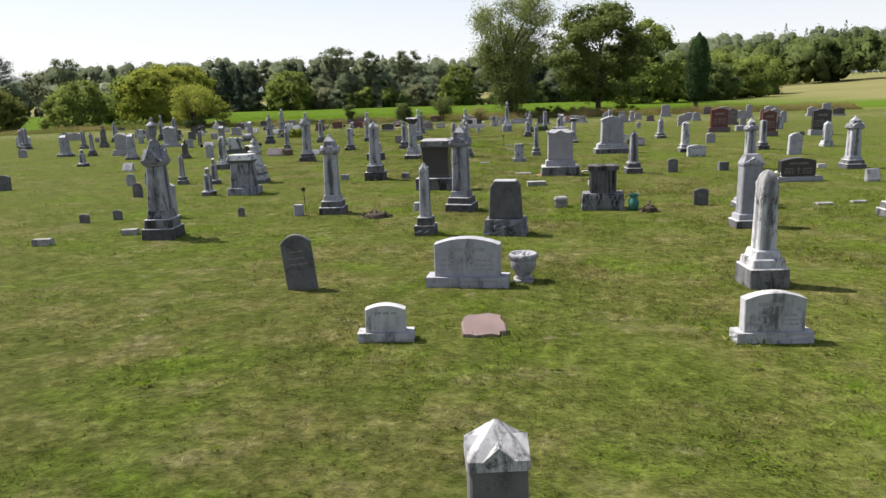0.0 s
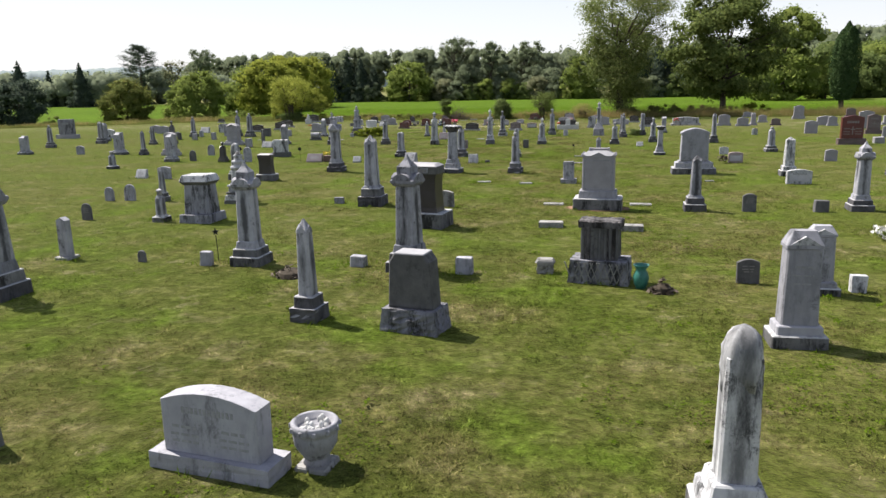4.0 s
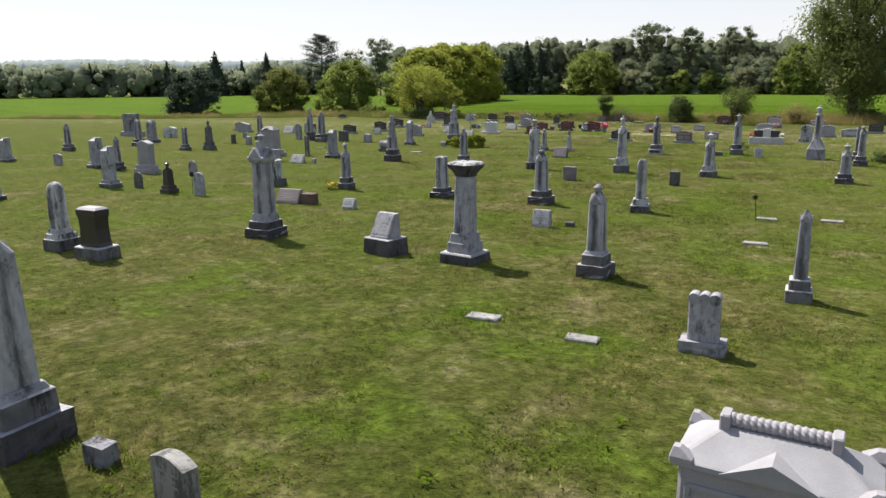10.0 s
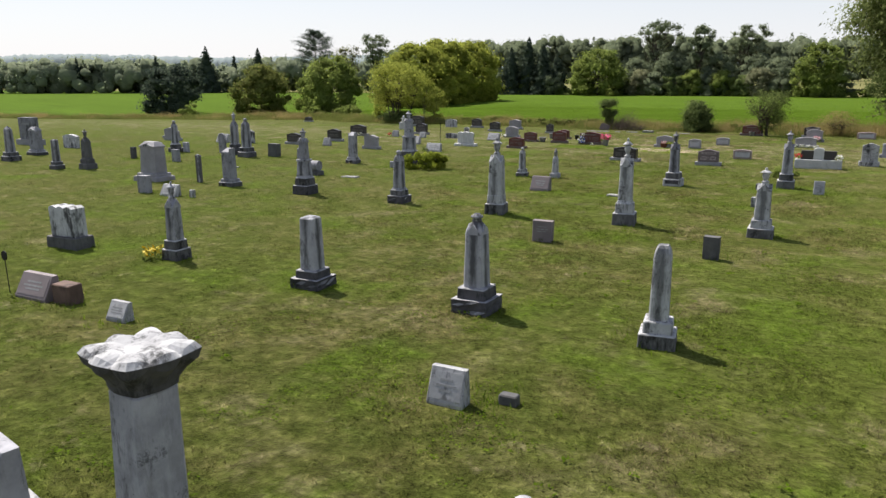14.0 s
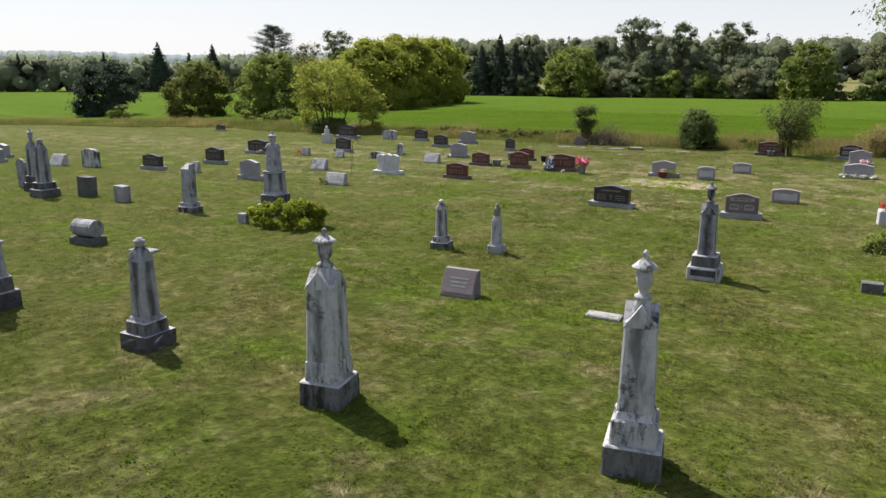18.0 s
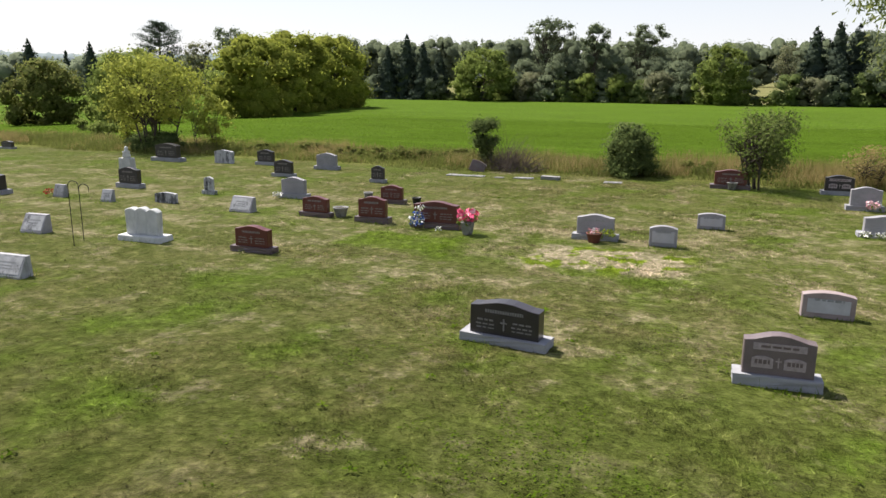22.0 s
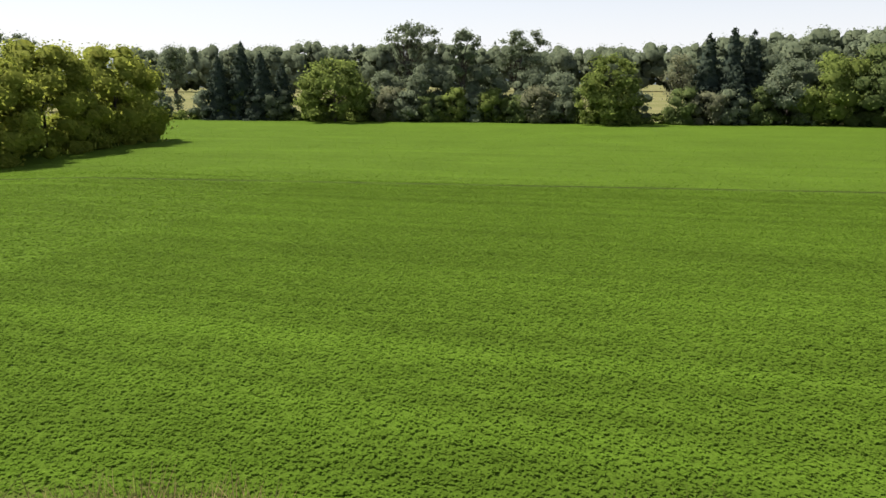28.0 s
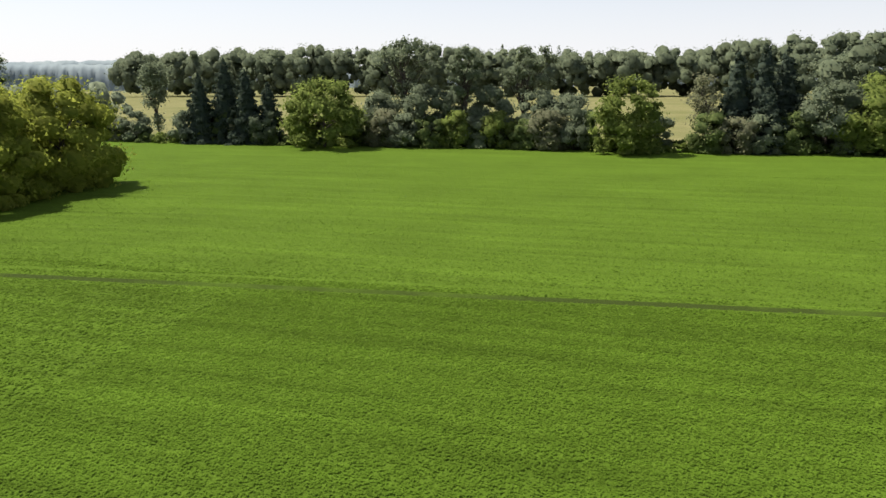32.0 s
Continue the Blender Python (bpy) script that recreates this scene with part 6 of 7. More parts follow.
def conifer(name, label, x, y, h, w, leaf="conifer", base=0.04, n=4200, s=0.3, group="", shape=0.86, whorls=20, rag=0.42):
    """A spruce: straight trunk with whorls of drooping, uneven branches hung with needles."""
    t = thing(name, x, y, RNG.uniform(0, 360), label, "tree", group, z=ground_z(x, y))
    br = []
    for k in range(whorls):
        for i in range(6):
            u = base + (1 - base) * (k + RNG.uniform(-0.6, 0.6)) / whorls
            br.append((min(0.985, max(0.02, u)), 6.2832 * i / 6 + RNG.uniform(-0.5, 0.5) + k, w / 2 * max(0.03, 1 - u) ** shape * RNG.uniform(1 - rag, 1 + rag * 0.4)))
    br = np.array(br)
    idx = NR.choice(len(br), n, p=(br[:, 2] + 0.2) / np.sum(br[:, 2] + 0.2))
    q = NR.uniform(0.08, 1.0, n) ** 0.65
    u, a, ln = br[idx, 0], br[idx, 1], br[idx, 2]
    side = NR.normal(0, 0.22, n) * ln * (1.15 - q) + NR.normal(0, 0.08, n)
    rad = ln * q
    p = np.stack([np.cos(a) * rad - np.sin(a) * side, np.sin(a) * rad + np.cos(a) * side, u * h - 0.26 * ln * q + 0.14 * ln * q * q + NR.normal(0, 0.16, n) - 0.15 * np.abs(side)], 1)
    p[:, 2] = np.clip(p[:, 2], 0.05, h * 1.01)
    p[-12:] = np.stack([NR.normal(0, 0.04, 12), NR.normal(0, 0.04, 12), np.linspace(0.95, 1.0, 12) * h], 1)
    nrm = np.stack([np.cos(a), np.sin(a), np.full(n, 0.6)], 1)
    uc = np.linspace(base + 0.05, 0.86, 14)
    v, nv = masses(np.stack([uc * 0, uc * 0, uc * h], 1), w / 2 * (1 - uc) ** shape * 0.60, 0.9)
    foliage("crown", p, nrm, s * NR.uniform(0.6, 1.3, n) * (0.6 + 0.6 * (1 - u)), leaf, t, 0.5, (v, nv + np.array([0, 0, 0.3])))
    bm = bmesh.new()
    limb(bm, (0, 0, -0.15), (0, 0, h * 0.97), h * 0.016, 0.02, 8, 0.0)
    part("trunk", bm, MAT["bark"], t)
    return t


def white_pine(x, y, h, w):
    """A pine with long level boughs, foliage in flat plates with sky between."""
    t = thing("pine_tree", x, y, 0, "tall dark pine with long level boughs and open gaps", "tree", z=ground_z(x, y))
    bm = bmesh.new()
    limb(bm, (0, 0, -0.2), (0.2, 0, h * 0.98), h * 0.02, 0.05, 9, 0.01)
    pts, nrm = [], []
    for k in range(34):
        u = 0.42 + 0.56 * (k / 33) ** 0.9
        reach = w / 2 * float(np.interp(u, (0.42, 0.55, 0.68, 0.8, 0.9, 1.0), (0.75, 1.0, 0.92, 0.72, 0.46, 0.12))) * RNG.uniform(0.62, 1.1)
        a = k * 2.4 + RNG.uniform(-0.3, 0.3)
        st, en = Vector((0.1, 0, u * h - 0.6)), Vector((math.cos(a) * reach, math.sin(a) * reach, u * h + 0.14 * reach))
        limb(bm, tuple(st), tuple(en), 0.09, 0.02, 6, 0.03)
        for j in range(4):
            c = st.lerp(en, 0.42 + 0.19 * j)
            m = 90
            g = NR.normal(0, 1, (m, 3)) * np.array([0.62, 0.62, 0.20]) * (0.75 + 0.10 * reach)
            pts.append(np.array(c) + g + np.array([0, 0, 0.15]))
            nrm.append(unit(g) * 0.5 + np.array([0, 0, 0.8]))
    p, q = np.concatenate(pts), np.concatenate(nrm)
    foliage("crown", p, q, 0.26 * NR.uniform(0.6, 1.2, len(p)), "conifer", t, 0.35)
    part("trunk", bm, MAT["bark"], t)


def plume_evergreen(x, y):
    """An old columnar evergreen of three merged plumes on a forked trunk."""
    t = thing("cypress_tree", x, y, 0, "dark columnar evergreen of merged plumes on forked trunk", "tree")
    pts, nrm = [], []
    bm = bmesh.new()
    for dx, dy, h, w in ((-0.52, 0.1, 8.8, 2.3), (0.0, -0.1, 9.6, 2.5), (0.52, 0.0, 9.1, 2.3)):
        n = 7000
        u = NR.uniform(0.13, 1.0, n)
        k = np.interp(u, (0.13, 0.2, 0.35, 0.6, 0.8, 0.92, 1.0), (0.35, 0.75, 1.0, 1.0, 0.75, 0.42, 0.06))
        a = NR.uniform(0, 6.2832, n)
        rad = w / 2 * k * np.sqrt(NR.uniform(0.45, 1.0, n)) * (1 + 0.10 * np.sin(7 * a + 9 * u) + NR.normal(0, 0.05, n))
        pts.append(np.stack([np.cos(a) * rad + dx * np.minimum(1, 0.35 + u), np.sin(a) * rad + dy, u * h], 1))
        nrm.append(np.stack([np.cos(a), np.sin(a), np.full(n, 0.35)], 1))
        limb(bm, (dx * 0.18, dy, -0.1), (dx * 0.9, dy, h * 0.7), 0.13, 0.03, 8, 0.03)
    p, q = np.concatenate(pts), np.concatenate(nrm)
    foliage("crown", p, q, 0.13 * NR.uniform(0.6, 1.3, len(p)), "cypress", t, 0.4)
    part("trunk", bm, MAT["bark"], t)


def wood(name, label, spots, leaf, per=240, s=0.9, spiky=0.0, heads=12):
    """Far woodland that nobody could count: many crowns in one mesh."""
    pp, nn, ss, cv, cn = [], [], [], [], []
    for x, y, h, w in spots:
        z0 = ground_z(x, y)
        if NR.uniform() < spiky:
            u = NR.uniform(0.15, 1, per)
            a = NR.uniform(0, 6.2832, per)
            rad = w * 0.30 * (1 - u) ** 0.8 * np.sqrt(NR.uniform(0.3, 1, per)) + 0.2
            p = np.stack([np.cos(a) * rad, np.sin(a) * rad, u * h * 1.08], 1)
            g = np.stack([np.cos(a), np.sin(a), np.full(per, 0.6)], 1)
        else:
            # rounded leafy heads packed against one another, down to the ground
            k = heads
            u = np.concatenate([NR.uniform(0.10, 0.55, k // 3), NR.uniform(0.45, 0.90, k - k // 3)])
            a = NR.uniform(0, 6.2832, k)
            q = np.interp(u, (0.1, 0.5, 0.75, 0.95), (0.44, 0.45, 0.34, 0.08)) * w * NR.uniform(0.4, 1, k)
            r = np.minimum(w, h) * NR.uniform(0.16, 0.26, k)
            c = np.stack([np.cos(a) * q, np.sin(a) * q, np.minimum(u * h, h - r * 0.8)], 1)
            idx = NR.integers(0, k, per)
            g = unit(NR.normal(0, 0.55, (per, 3)) + np.array([0, 0, 0.25]))
            p = c[idx] + g * r[idx][:, None] * NR.uniform(0.80, 1.28, per)[:, None]
            g = g * 0.6 + (c[idx] - np.array([0, 0, h * 0.5])) / np.array([w, w, h]) * 1.2 + np.array([0, 0, 0.25])
            v, q = masses(c, r * 0.84, 0.9, 5, 8)
            q = q * 0.35 + (v - np.array([0, 0, h * 0.45])) / np.array([w, w, h]) * 1.5
            cv.append(v + np.array([x, y, z0]))
            cn.append(q + np.array([0, 0, 0.25]))
        pp.append(p + np.array([x, y, z0]))
        nn.append(g)
        ss.append(s * NR.uniform(0.6, 1.3, per))
    core = np.concatenate(cv), np.concatenate(cn)
    return tagged(foliage(name, np.concatenate(pp), np.concatenate(nn), np.concatenate(ss), leaf, None, 0.62, core), label, "woodland", kind="stuff")


def build_trees():
    # large trees by the churchyard edge
    tree("willow_tree", "large olive-green willow with open crown and thick trunk", -2.3, 88.4, 14.8, 11.4, "willow", WILLOW, 40000, 0.16, 125, 0.075, 0.42, droop=0.8, limbs=34, loose=0.60, fill=0.12, pack=0.2)
    tree("maple_tree", "large dark green maple with broad crown and sturdy trunk", 8.4, 95.0, 13.6, 12.8, "maple", MAPLE, 30000, 0.19, 130, 0.066, 0.36, limbs=36, loose=0.56, fill=0.10, pack=0.3)
    tree("oak_tree", "dark green broad tree standing beyond the maple", 22.0, 151, 16.2, 13.0, "green", BUSH, 12000, 0.30, 80, 0.10, 0.4, pack=0.85)
    plume_evergreen(21.2, 99.5)
    tree("yellowing_tree", "small multi-stemmed yellow-green tree at the lawn edge", -39.2, 83.6, 5.15, 5.8, "olive", LOOSE, 9500, 0.085, 90, 0.075, 0.085, 9, limbs=60, fill=0.08, loose=0.60, pack=0)
    for dx, dy, h in ((2.6, 0.5, 3.6), (3.5, 0.9, 3.0), (-2.4, 0.6, 2.3)):
        tree("thin_sapling", "slender yellow-green sapling with bare lower stems", -39.2 + dx, 83.6 + dy, h, 1.7, "olive", VASE, 1100, 0.085, 16, 0.14, 0.035, 2, fill=0.0, loose=0.7, limbs=10, pack=0)
    tree("dark_evergreen_bush", "broad dark evergreen bush spreading to the ground", -122, 123, 9.4, 11.4, "conifer", BUSH, 9000, 0.28, 70, 0.10)
    tree("round_bush", "rounded olive-green bush with browned leaf tips", -88.9, 114.6, 7.8, 8.6, "russet", BUSH, 11000, 0.19, 64, 0.11)
    tree("round_bush", "tall dark green bush, leafy to the ground", -71.8, 112.0, 8.1, 8.8, "green", BUSH, 12000, 0.19, 64, 0.11)
    tree("round_bush", "lower green bush between two taller ones", -77.5, 114.5, 6.3, 6.2, "green", BUSH, 6000, 0.18, 40, 0.12)
    tree("copse_tree", "broad yellow-green copse tree, leafy to the ground", -68.6, 129.5, 10.3, 11.0, "yellow", BUSH, 17000, 0.21, 84, 0.10, fill=0.35, pack=0.9)
    tree("copse_tree", "broad yellow-green copse tree, shaded below", -70.8, 139.5, 10.8, 11.5, "yellow", BUSH, 17000, 0.21, 84, 0.10, fill=0.35, pack=0.9)
    tree("copse_tree", "rounded yellow-green copse tree at the field corner", -71.9, 150.5, 10.7, 12.4, "yellow", BUSH, 15000, 0.21, 80, 0.10, fill=0.35, pack=0.9)
    tree("copse_tree", "green copse tree behind the yellow ones", -79.5, 139.0, 9.2, 10.0, "green", BUSH, 10000, 0.24, 56, 0.11)
    # hedgerow at the far end of the crop
    row = "hedgerow trees"
    tree("thin_tree", "thin dark half-bare tree in the far hedgerow", -104.0, 208.0, 14.6, 5.6, "far", VASE, 3600, 0.26, 40, 0.12, 0.2, group=row, fill=0.0, loose=0.75, limbs=16, pack=0)
    for x, y, h, w in ((-90.0, 201.0, 11.4, 8.2), (-86.0, 202.5, 14.0, 8.6), (-81.5, 201.5, 12.2, 8.6), (-78.2, 203.0, 10.0, 7.0)):
        conifer("spruce_tree", "tall dark ragged spruce in the far hedgerow", x, y, h, w, "conifer", 0.0, 5200, 0.42, row, 0.66)
    tree("round_tree", "bright green rounded tree in the far hedgerow", -65.5, 197.5, 11.0, 13.2, "green", BUSH, 11000, 0.28, 76, 0.095, group=row)
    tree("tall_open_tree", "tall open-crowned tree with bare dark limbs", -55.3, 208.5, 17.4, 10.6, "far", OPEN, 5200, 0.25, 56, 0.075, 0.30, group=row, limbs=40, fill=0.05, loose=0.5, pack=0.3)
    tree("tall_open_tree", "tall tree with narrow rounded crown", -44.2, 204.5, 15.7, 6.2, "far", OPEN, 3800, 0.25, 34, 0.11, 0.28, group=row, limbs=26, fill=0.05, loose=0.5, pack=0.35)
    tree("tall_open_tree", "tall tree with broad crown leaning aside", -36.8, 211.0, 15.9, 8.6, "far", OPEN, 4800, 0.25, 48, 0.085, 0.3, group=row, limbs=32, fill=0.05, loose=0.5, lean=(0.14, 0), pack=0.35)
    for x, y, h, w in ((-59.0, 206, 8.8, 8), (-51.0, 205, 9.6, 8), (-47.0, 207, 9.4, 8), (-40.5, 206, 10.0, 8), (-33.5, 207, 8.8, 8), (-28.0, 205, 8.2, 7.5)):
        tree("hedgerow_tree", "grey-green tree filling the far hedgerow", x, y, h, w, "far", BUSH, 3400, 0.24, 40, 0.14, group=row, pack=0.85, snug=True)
    tree("round_tree", "dense green tree in the far hedgerow", -18.9, 197.0, 10.9, 10.0, "green", BUSH, 9000, 0.26, 64, 0.105, group=row)
    tree("bare_tree", "thin half-bare greyish tree in hedgerow", -8.8, 205.0, 11.3, 5.4, "dull", VASE, 1500, 0.24, 36, 0.12, 0.16, group=row, limbs=40, fill=0.0, loose=0.7, pack=0)
    for x, y, h, w in ((-4.6, 205.5, 13.9, 8.8), (-0.8, 208.0, 14.9, 9.2), (2.4, 210.0, 14.6, 9.0), (-0.5, 203.5, 9.0, 9.0)):
        conifer("spruce_tree", "tall dark ragged spruce in the far hedgerow", x, y, h, w, "conifer", 0.0, 6200, 0.42, row, 0.66)
    for x, y, h, w, lf in ((7.5, 204, 10.5, 9, "far"), (13.5, 203, 11.8, 10, "green"), (20, 202, 12.5, 11, "deep"), (28, 199, 12.5, 11, "green"), (36, 195, 12.5, 12, "deep"), (45, 190, 12, 12, "green"), (3, 214, 14.5, 10, "far"), (12, 215, 16.5, 11, "far"), (24, 214, 16.5, 12, "far"),
                           (40, 206, 15, 13, "far"), (55, 186, 11, 11, "green"), (30, 158, 9.0, 9, "green"), (38, 160, 9, 9, "deep"), (46, 168, 9, 9, "green")):
        tree("field_tree", "leafy %s tree at the edge of the field" % ("dark" if lf == "deep" else "green"), x, y, h * 0.93, w, lf, BUSH, 3600, 0.27, 40, 0.14, group=row, pack=0.85, snug=True)
    k = 0
    for x in np.arange(-112, 6, 3.7):
        k += 1
        h = 3.6 + 2.6 * abs(math.sin(k * 1.7))
        if -75.5 < x < -71.8 or -14.0 < x < -9.5 or -101 < x < -94:
            h = 1.6
        tree("hedge_bush", "leafy %s bush in the far hedgerow" % ("low" if h < 3.5 else "tall"), x, 201.6 + 1.2 * math.sin(k), h, 5.6, ("green", "deep", "dull", "far", "deep", "green", "far")[k % 7], BUSH, 1200, 0.22, 22, 0.16, group="hedge bushes", pack=0.9, snug=True)
    under = [(x + RNG.uniform(-0.8, 0.8), 201.0 + RNG.uniform(-0.5, 1.5), RNG.uniform(1.3, 2.2), RNG.uniform(2.6, 3.6)) for x in np.arange(-112, 62, 1.4)]
    wood("hedge_undergrowth", "dense dark undergrowth along the far hedgerow", under, "deep", 100, 0.24, heads=6)
    # lone far trees
    white_pine(-147.8, 191.3, 17.6, 13.6)
    conifer("spruce_tree", "dark pointed spruce beyond the field", -189.9, 187.5, 14.0, 13.0, "conifer", 0.02, 4000, 0.46)
    conifer("spruce_tree", "dark pointed spruce beyond the bushes", -164.2, 185.0, 12.8, 10.5, "conifer", 0.02, 4000, 0.44)
    tree("airy_tree", "tall airy tree rising over the bushes", -127.1, 192.5, 16.2, 8.4, "far", OPEN, 4200, 0.26, 44, 0.085, 0.26, fill=0.05, loose=0.65, limbs=26, pack=0.5)
    tree("airy_tree", "thin pale half-bare tree beside a taller one", -138.5, 195.5, 13.7, 8.0, "dull", VASE, 2200, 0.24, 44, 0.09, 0.2, fill=0.0, loose=0.7, limbs=30, pack=0.5)
    # shrubs at the lawn edge
    tree("leafy_shrub", "upright ragged shrub with dark green leaves", -20.6, 84.6, 2.25, 1.35, "deep", VASE, 3000, 0.062, 26, 0.15, 0.04, 4, "shrub", fill=0.0, lean=(-0.12, 0), loose=0.7)
    tree("leafy_shrub", "rounded dense dark green shrub at lawn edge", -14.35, 84.5, 2.08, 2.3, "deep", BUSH, 8200, 0.060, 60, 0.115, 0.04, 6, "shrub", fill=0.2, loose=0.62)
    tree("open_shrub", "open branching small tree with sparse leaves", -9.6, 82.6, 2.85, 2.9, "maple", VASE, 4600, 0.060, 60, 0.085, 0.07, 6, "shrub", limbs=60, fill=0.05, loose=0.75, pack=0)
    t = thing("dead_brush", -19.2, 83.7, 0, "tangled heap of dead brown branches under a shrub", "brush")
    bm = bmesh.new()
    for i in range(340):
        a, r = RNG.uniform(0, 6.283), RNG.random() ** 0.6
        p = (math.cos(a) * r * 1.25, math.sin(a) * r * 0.7, RNG.uniform(0.0, 0.5) * (1.1 - r))
        limb(bm, p, (p[0] + RNG.uniform(-0.7, 0.8), p[1] + RNG.uniform(-0.4, 0.4), p[2] + RNG.uniform(0.1, 1.5) * (1.2 - r)), RNG.uniform(0.008, 0.022), 0.003, 4, 0.1)
    tagged(part("brush_tangle", bm, MAT["twig"], t), kind="stuff")
    tree("low_bush", "low spreading yellow-green shrub round a monument", -18.3, 56.9, 0.66, 2.2, "lime", BUSH, 5200, 0.062, 40, 0.13, 0.03, 4, "shrub", wd=1.5)
    tree("low_bush", "small dark clipped shrub among the stones", 0.55, 57.6, 0.45, 0.9, "deep", BUSH, 900, 0.04, 14, 0.2, 0.02, 2, "shrub")
    tree("low_bush", "small leafy bush behind the gravestones", -5.5, 61.5, 0.5, 0.8, "green", BUSH, 700, 0.04, 12, 0.2, 0.02, 2, "shrub")
    tree("dry_shrub", "low reddish-brown dying shrub among dry grass", -5.9, 84.6, 1.5, 2.6, "tan", VASE, 1500, 0.05, 34, 0.12, 0.03, 6, "shrub", limbs=60, fill=0.0, loose=0.8, pack=0)
    tree("low_bush", "dark undergrowth at the foot of a small tree", -39.2, 83.6, 0.95, 5.0, "deep", BUSH, 2600, 0.07, 30, 0.3, 0.03, 4, "shrub", wd=2.0)
    for x, h, w in ((-33.5, 0.55, 2.2), (-30.6, 0.75, 2.4), (-28.3, 0.6, 1.8), (-26.2, 0.8, 2.2), (-24.4, 0.6, 1.6), (-22.6, 0.7, 1.6), (-16.6, 0.55, 1.3), (-12.0, 0.6, 1.4), (-37.0, 0.6, 2.0)):
        tree("weed_clump", "rounded clump of green weeds along the field edge", x, 85.4 + 0.05 * x + 1.6 + 0.5 * math.sin(x * 3), h * 0.8, w * 1.5, "weed", BUSH, 1500, 0.065, 18, 0.2, 0.015, 3, "weeds", "weed clumps", wd=2.0)
    for x, y, h, w, lf in ((2.4, 88.2, 1.3, 4.5, "weed"), (5.6, 88.8, 1.1, 4.0, "tan"), (8.4, 93.6, 0.8, 4.6, "deep"), (11.8, 94.6, 1.2, 3.6, "lime"), (-1.4, 87.4, 1.0, 3.0, "weed")):
        tree("weed_clump", "tall tangled weeds at the foot of a large tree", x, y, h, w, lf, BUSH, 1800, 0.08, 22, 0.2, 0.02, 3, "weeds", "weed clumps", wd=2.2)
    # small bushes in the field margin
    for x, y, h, w in ((-57, 98, 1.3, 2.0), (-61, 97, 1.0, 1.6), (-52, 91, 0.9, 1.6), (-48, 88, 1.1, 1.8), (-104, 113, 2.2, 4.0)):
        tree("low_bush", "low green bush in the field margin", x, y, h, w, "green", BUSH, 900, 0.09, 14, 0.2, 0.03, 2, "shrub")
    # woods beyond
    rr = random.Random(5)
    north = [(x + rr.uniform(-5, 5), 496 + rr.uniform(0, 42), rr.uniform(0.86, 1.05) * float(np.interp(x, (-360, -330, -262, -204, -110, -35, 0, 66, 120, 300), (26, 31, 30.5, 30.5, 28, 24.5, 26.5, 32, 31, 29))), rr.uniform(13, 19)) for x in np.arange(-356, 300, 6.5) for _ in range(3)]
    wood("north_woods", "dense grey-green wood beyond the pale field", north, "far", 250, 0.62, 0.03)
    right = [(60 + k * 3.4 + rr.uniform(-4, 4), 285 - k * 0.9 + rr.uniform(0, 50), rr.uniform(13.0, 17.5) + k * 0.03, rr.uniform(9, 13)) for k in range(75) for _ in range(3)]
    wood("hill_woods", "wooded rise of mixed trees beyond the churchyard", right, "deep", 280, 0.46, 0.12)
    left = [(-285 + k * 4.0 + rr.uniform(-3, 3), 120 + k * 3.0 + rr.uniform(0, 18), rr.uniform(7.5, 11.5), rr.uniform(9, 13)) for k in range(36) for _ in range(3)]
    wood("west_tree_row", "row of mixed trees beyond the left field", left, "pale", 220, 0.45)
    for k in range(9):
        conifer("spruce_tree", "dark pointed spruce in the far tree row", -262 + k * 12 + rr.uniform(-4, 4), 133 + k * 9 + rr.uniform(0, 12), rr.uniform(9.5, 12.0), rr.uniform(7, 9), "conifer", 0.0, 1800, 0.5, "far spruces")
    # long wooded ridges on the horizon, distance haze painted into their colour
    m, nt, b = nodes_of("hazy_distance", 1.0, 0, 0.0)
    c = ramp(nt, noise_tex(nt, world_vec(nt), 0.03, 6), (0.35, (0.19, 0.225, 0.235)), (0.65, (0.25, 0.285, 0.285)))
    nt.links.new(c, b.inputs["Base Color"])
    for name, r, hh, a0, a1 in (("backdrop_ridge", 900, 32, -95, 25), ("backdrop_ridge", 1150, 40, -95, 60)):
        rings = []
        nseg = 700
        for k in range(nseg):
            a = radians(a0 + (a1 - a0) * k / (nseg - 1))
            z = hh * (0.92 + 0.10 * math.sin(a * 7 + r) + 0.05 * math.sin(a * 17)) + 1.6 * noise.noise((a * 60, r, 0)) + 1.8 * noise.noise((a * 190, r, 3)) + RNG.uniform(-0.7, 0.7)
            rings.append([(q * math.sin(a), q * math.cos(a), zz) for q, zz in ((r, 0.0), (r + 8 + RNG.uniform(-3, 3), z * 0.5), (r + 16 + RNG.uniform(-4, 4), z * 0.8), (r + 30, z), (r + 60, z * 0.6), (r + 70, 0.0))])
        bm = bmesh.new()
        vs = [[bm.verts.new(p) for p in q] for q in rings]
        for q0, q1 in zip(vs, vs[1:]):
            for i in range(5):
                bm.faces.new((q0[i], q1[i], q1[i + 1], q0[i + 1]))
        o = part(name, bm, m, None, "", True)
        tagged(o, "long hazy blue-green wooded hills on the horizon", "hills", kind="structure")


build_trees()


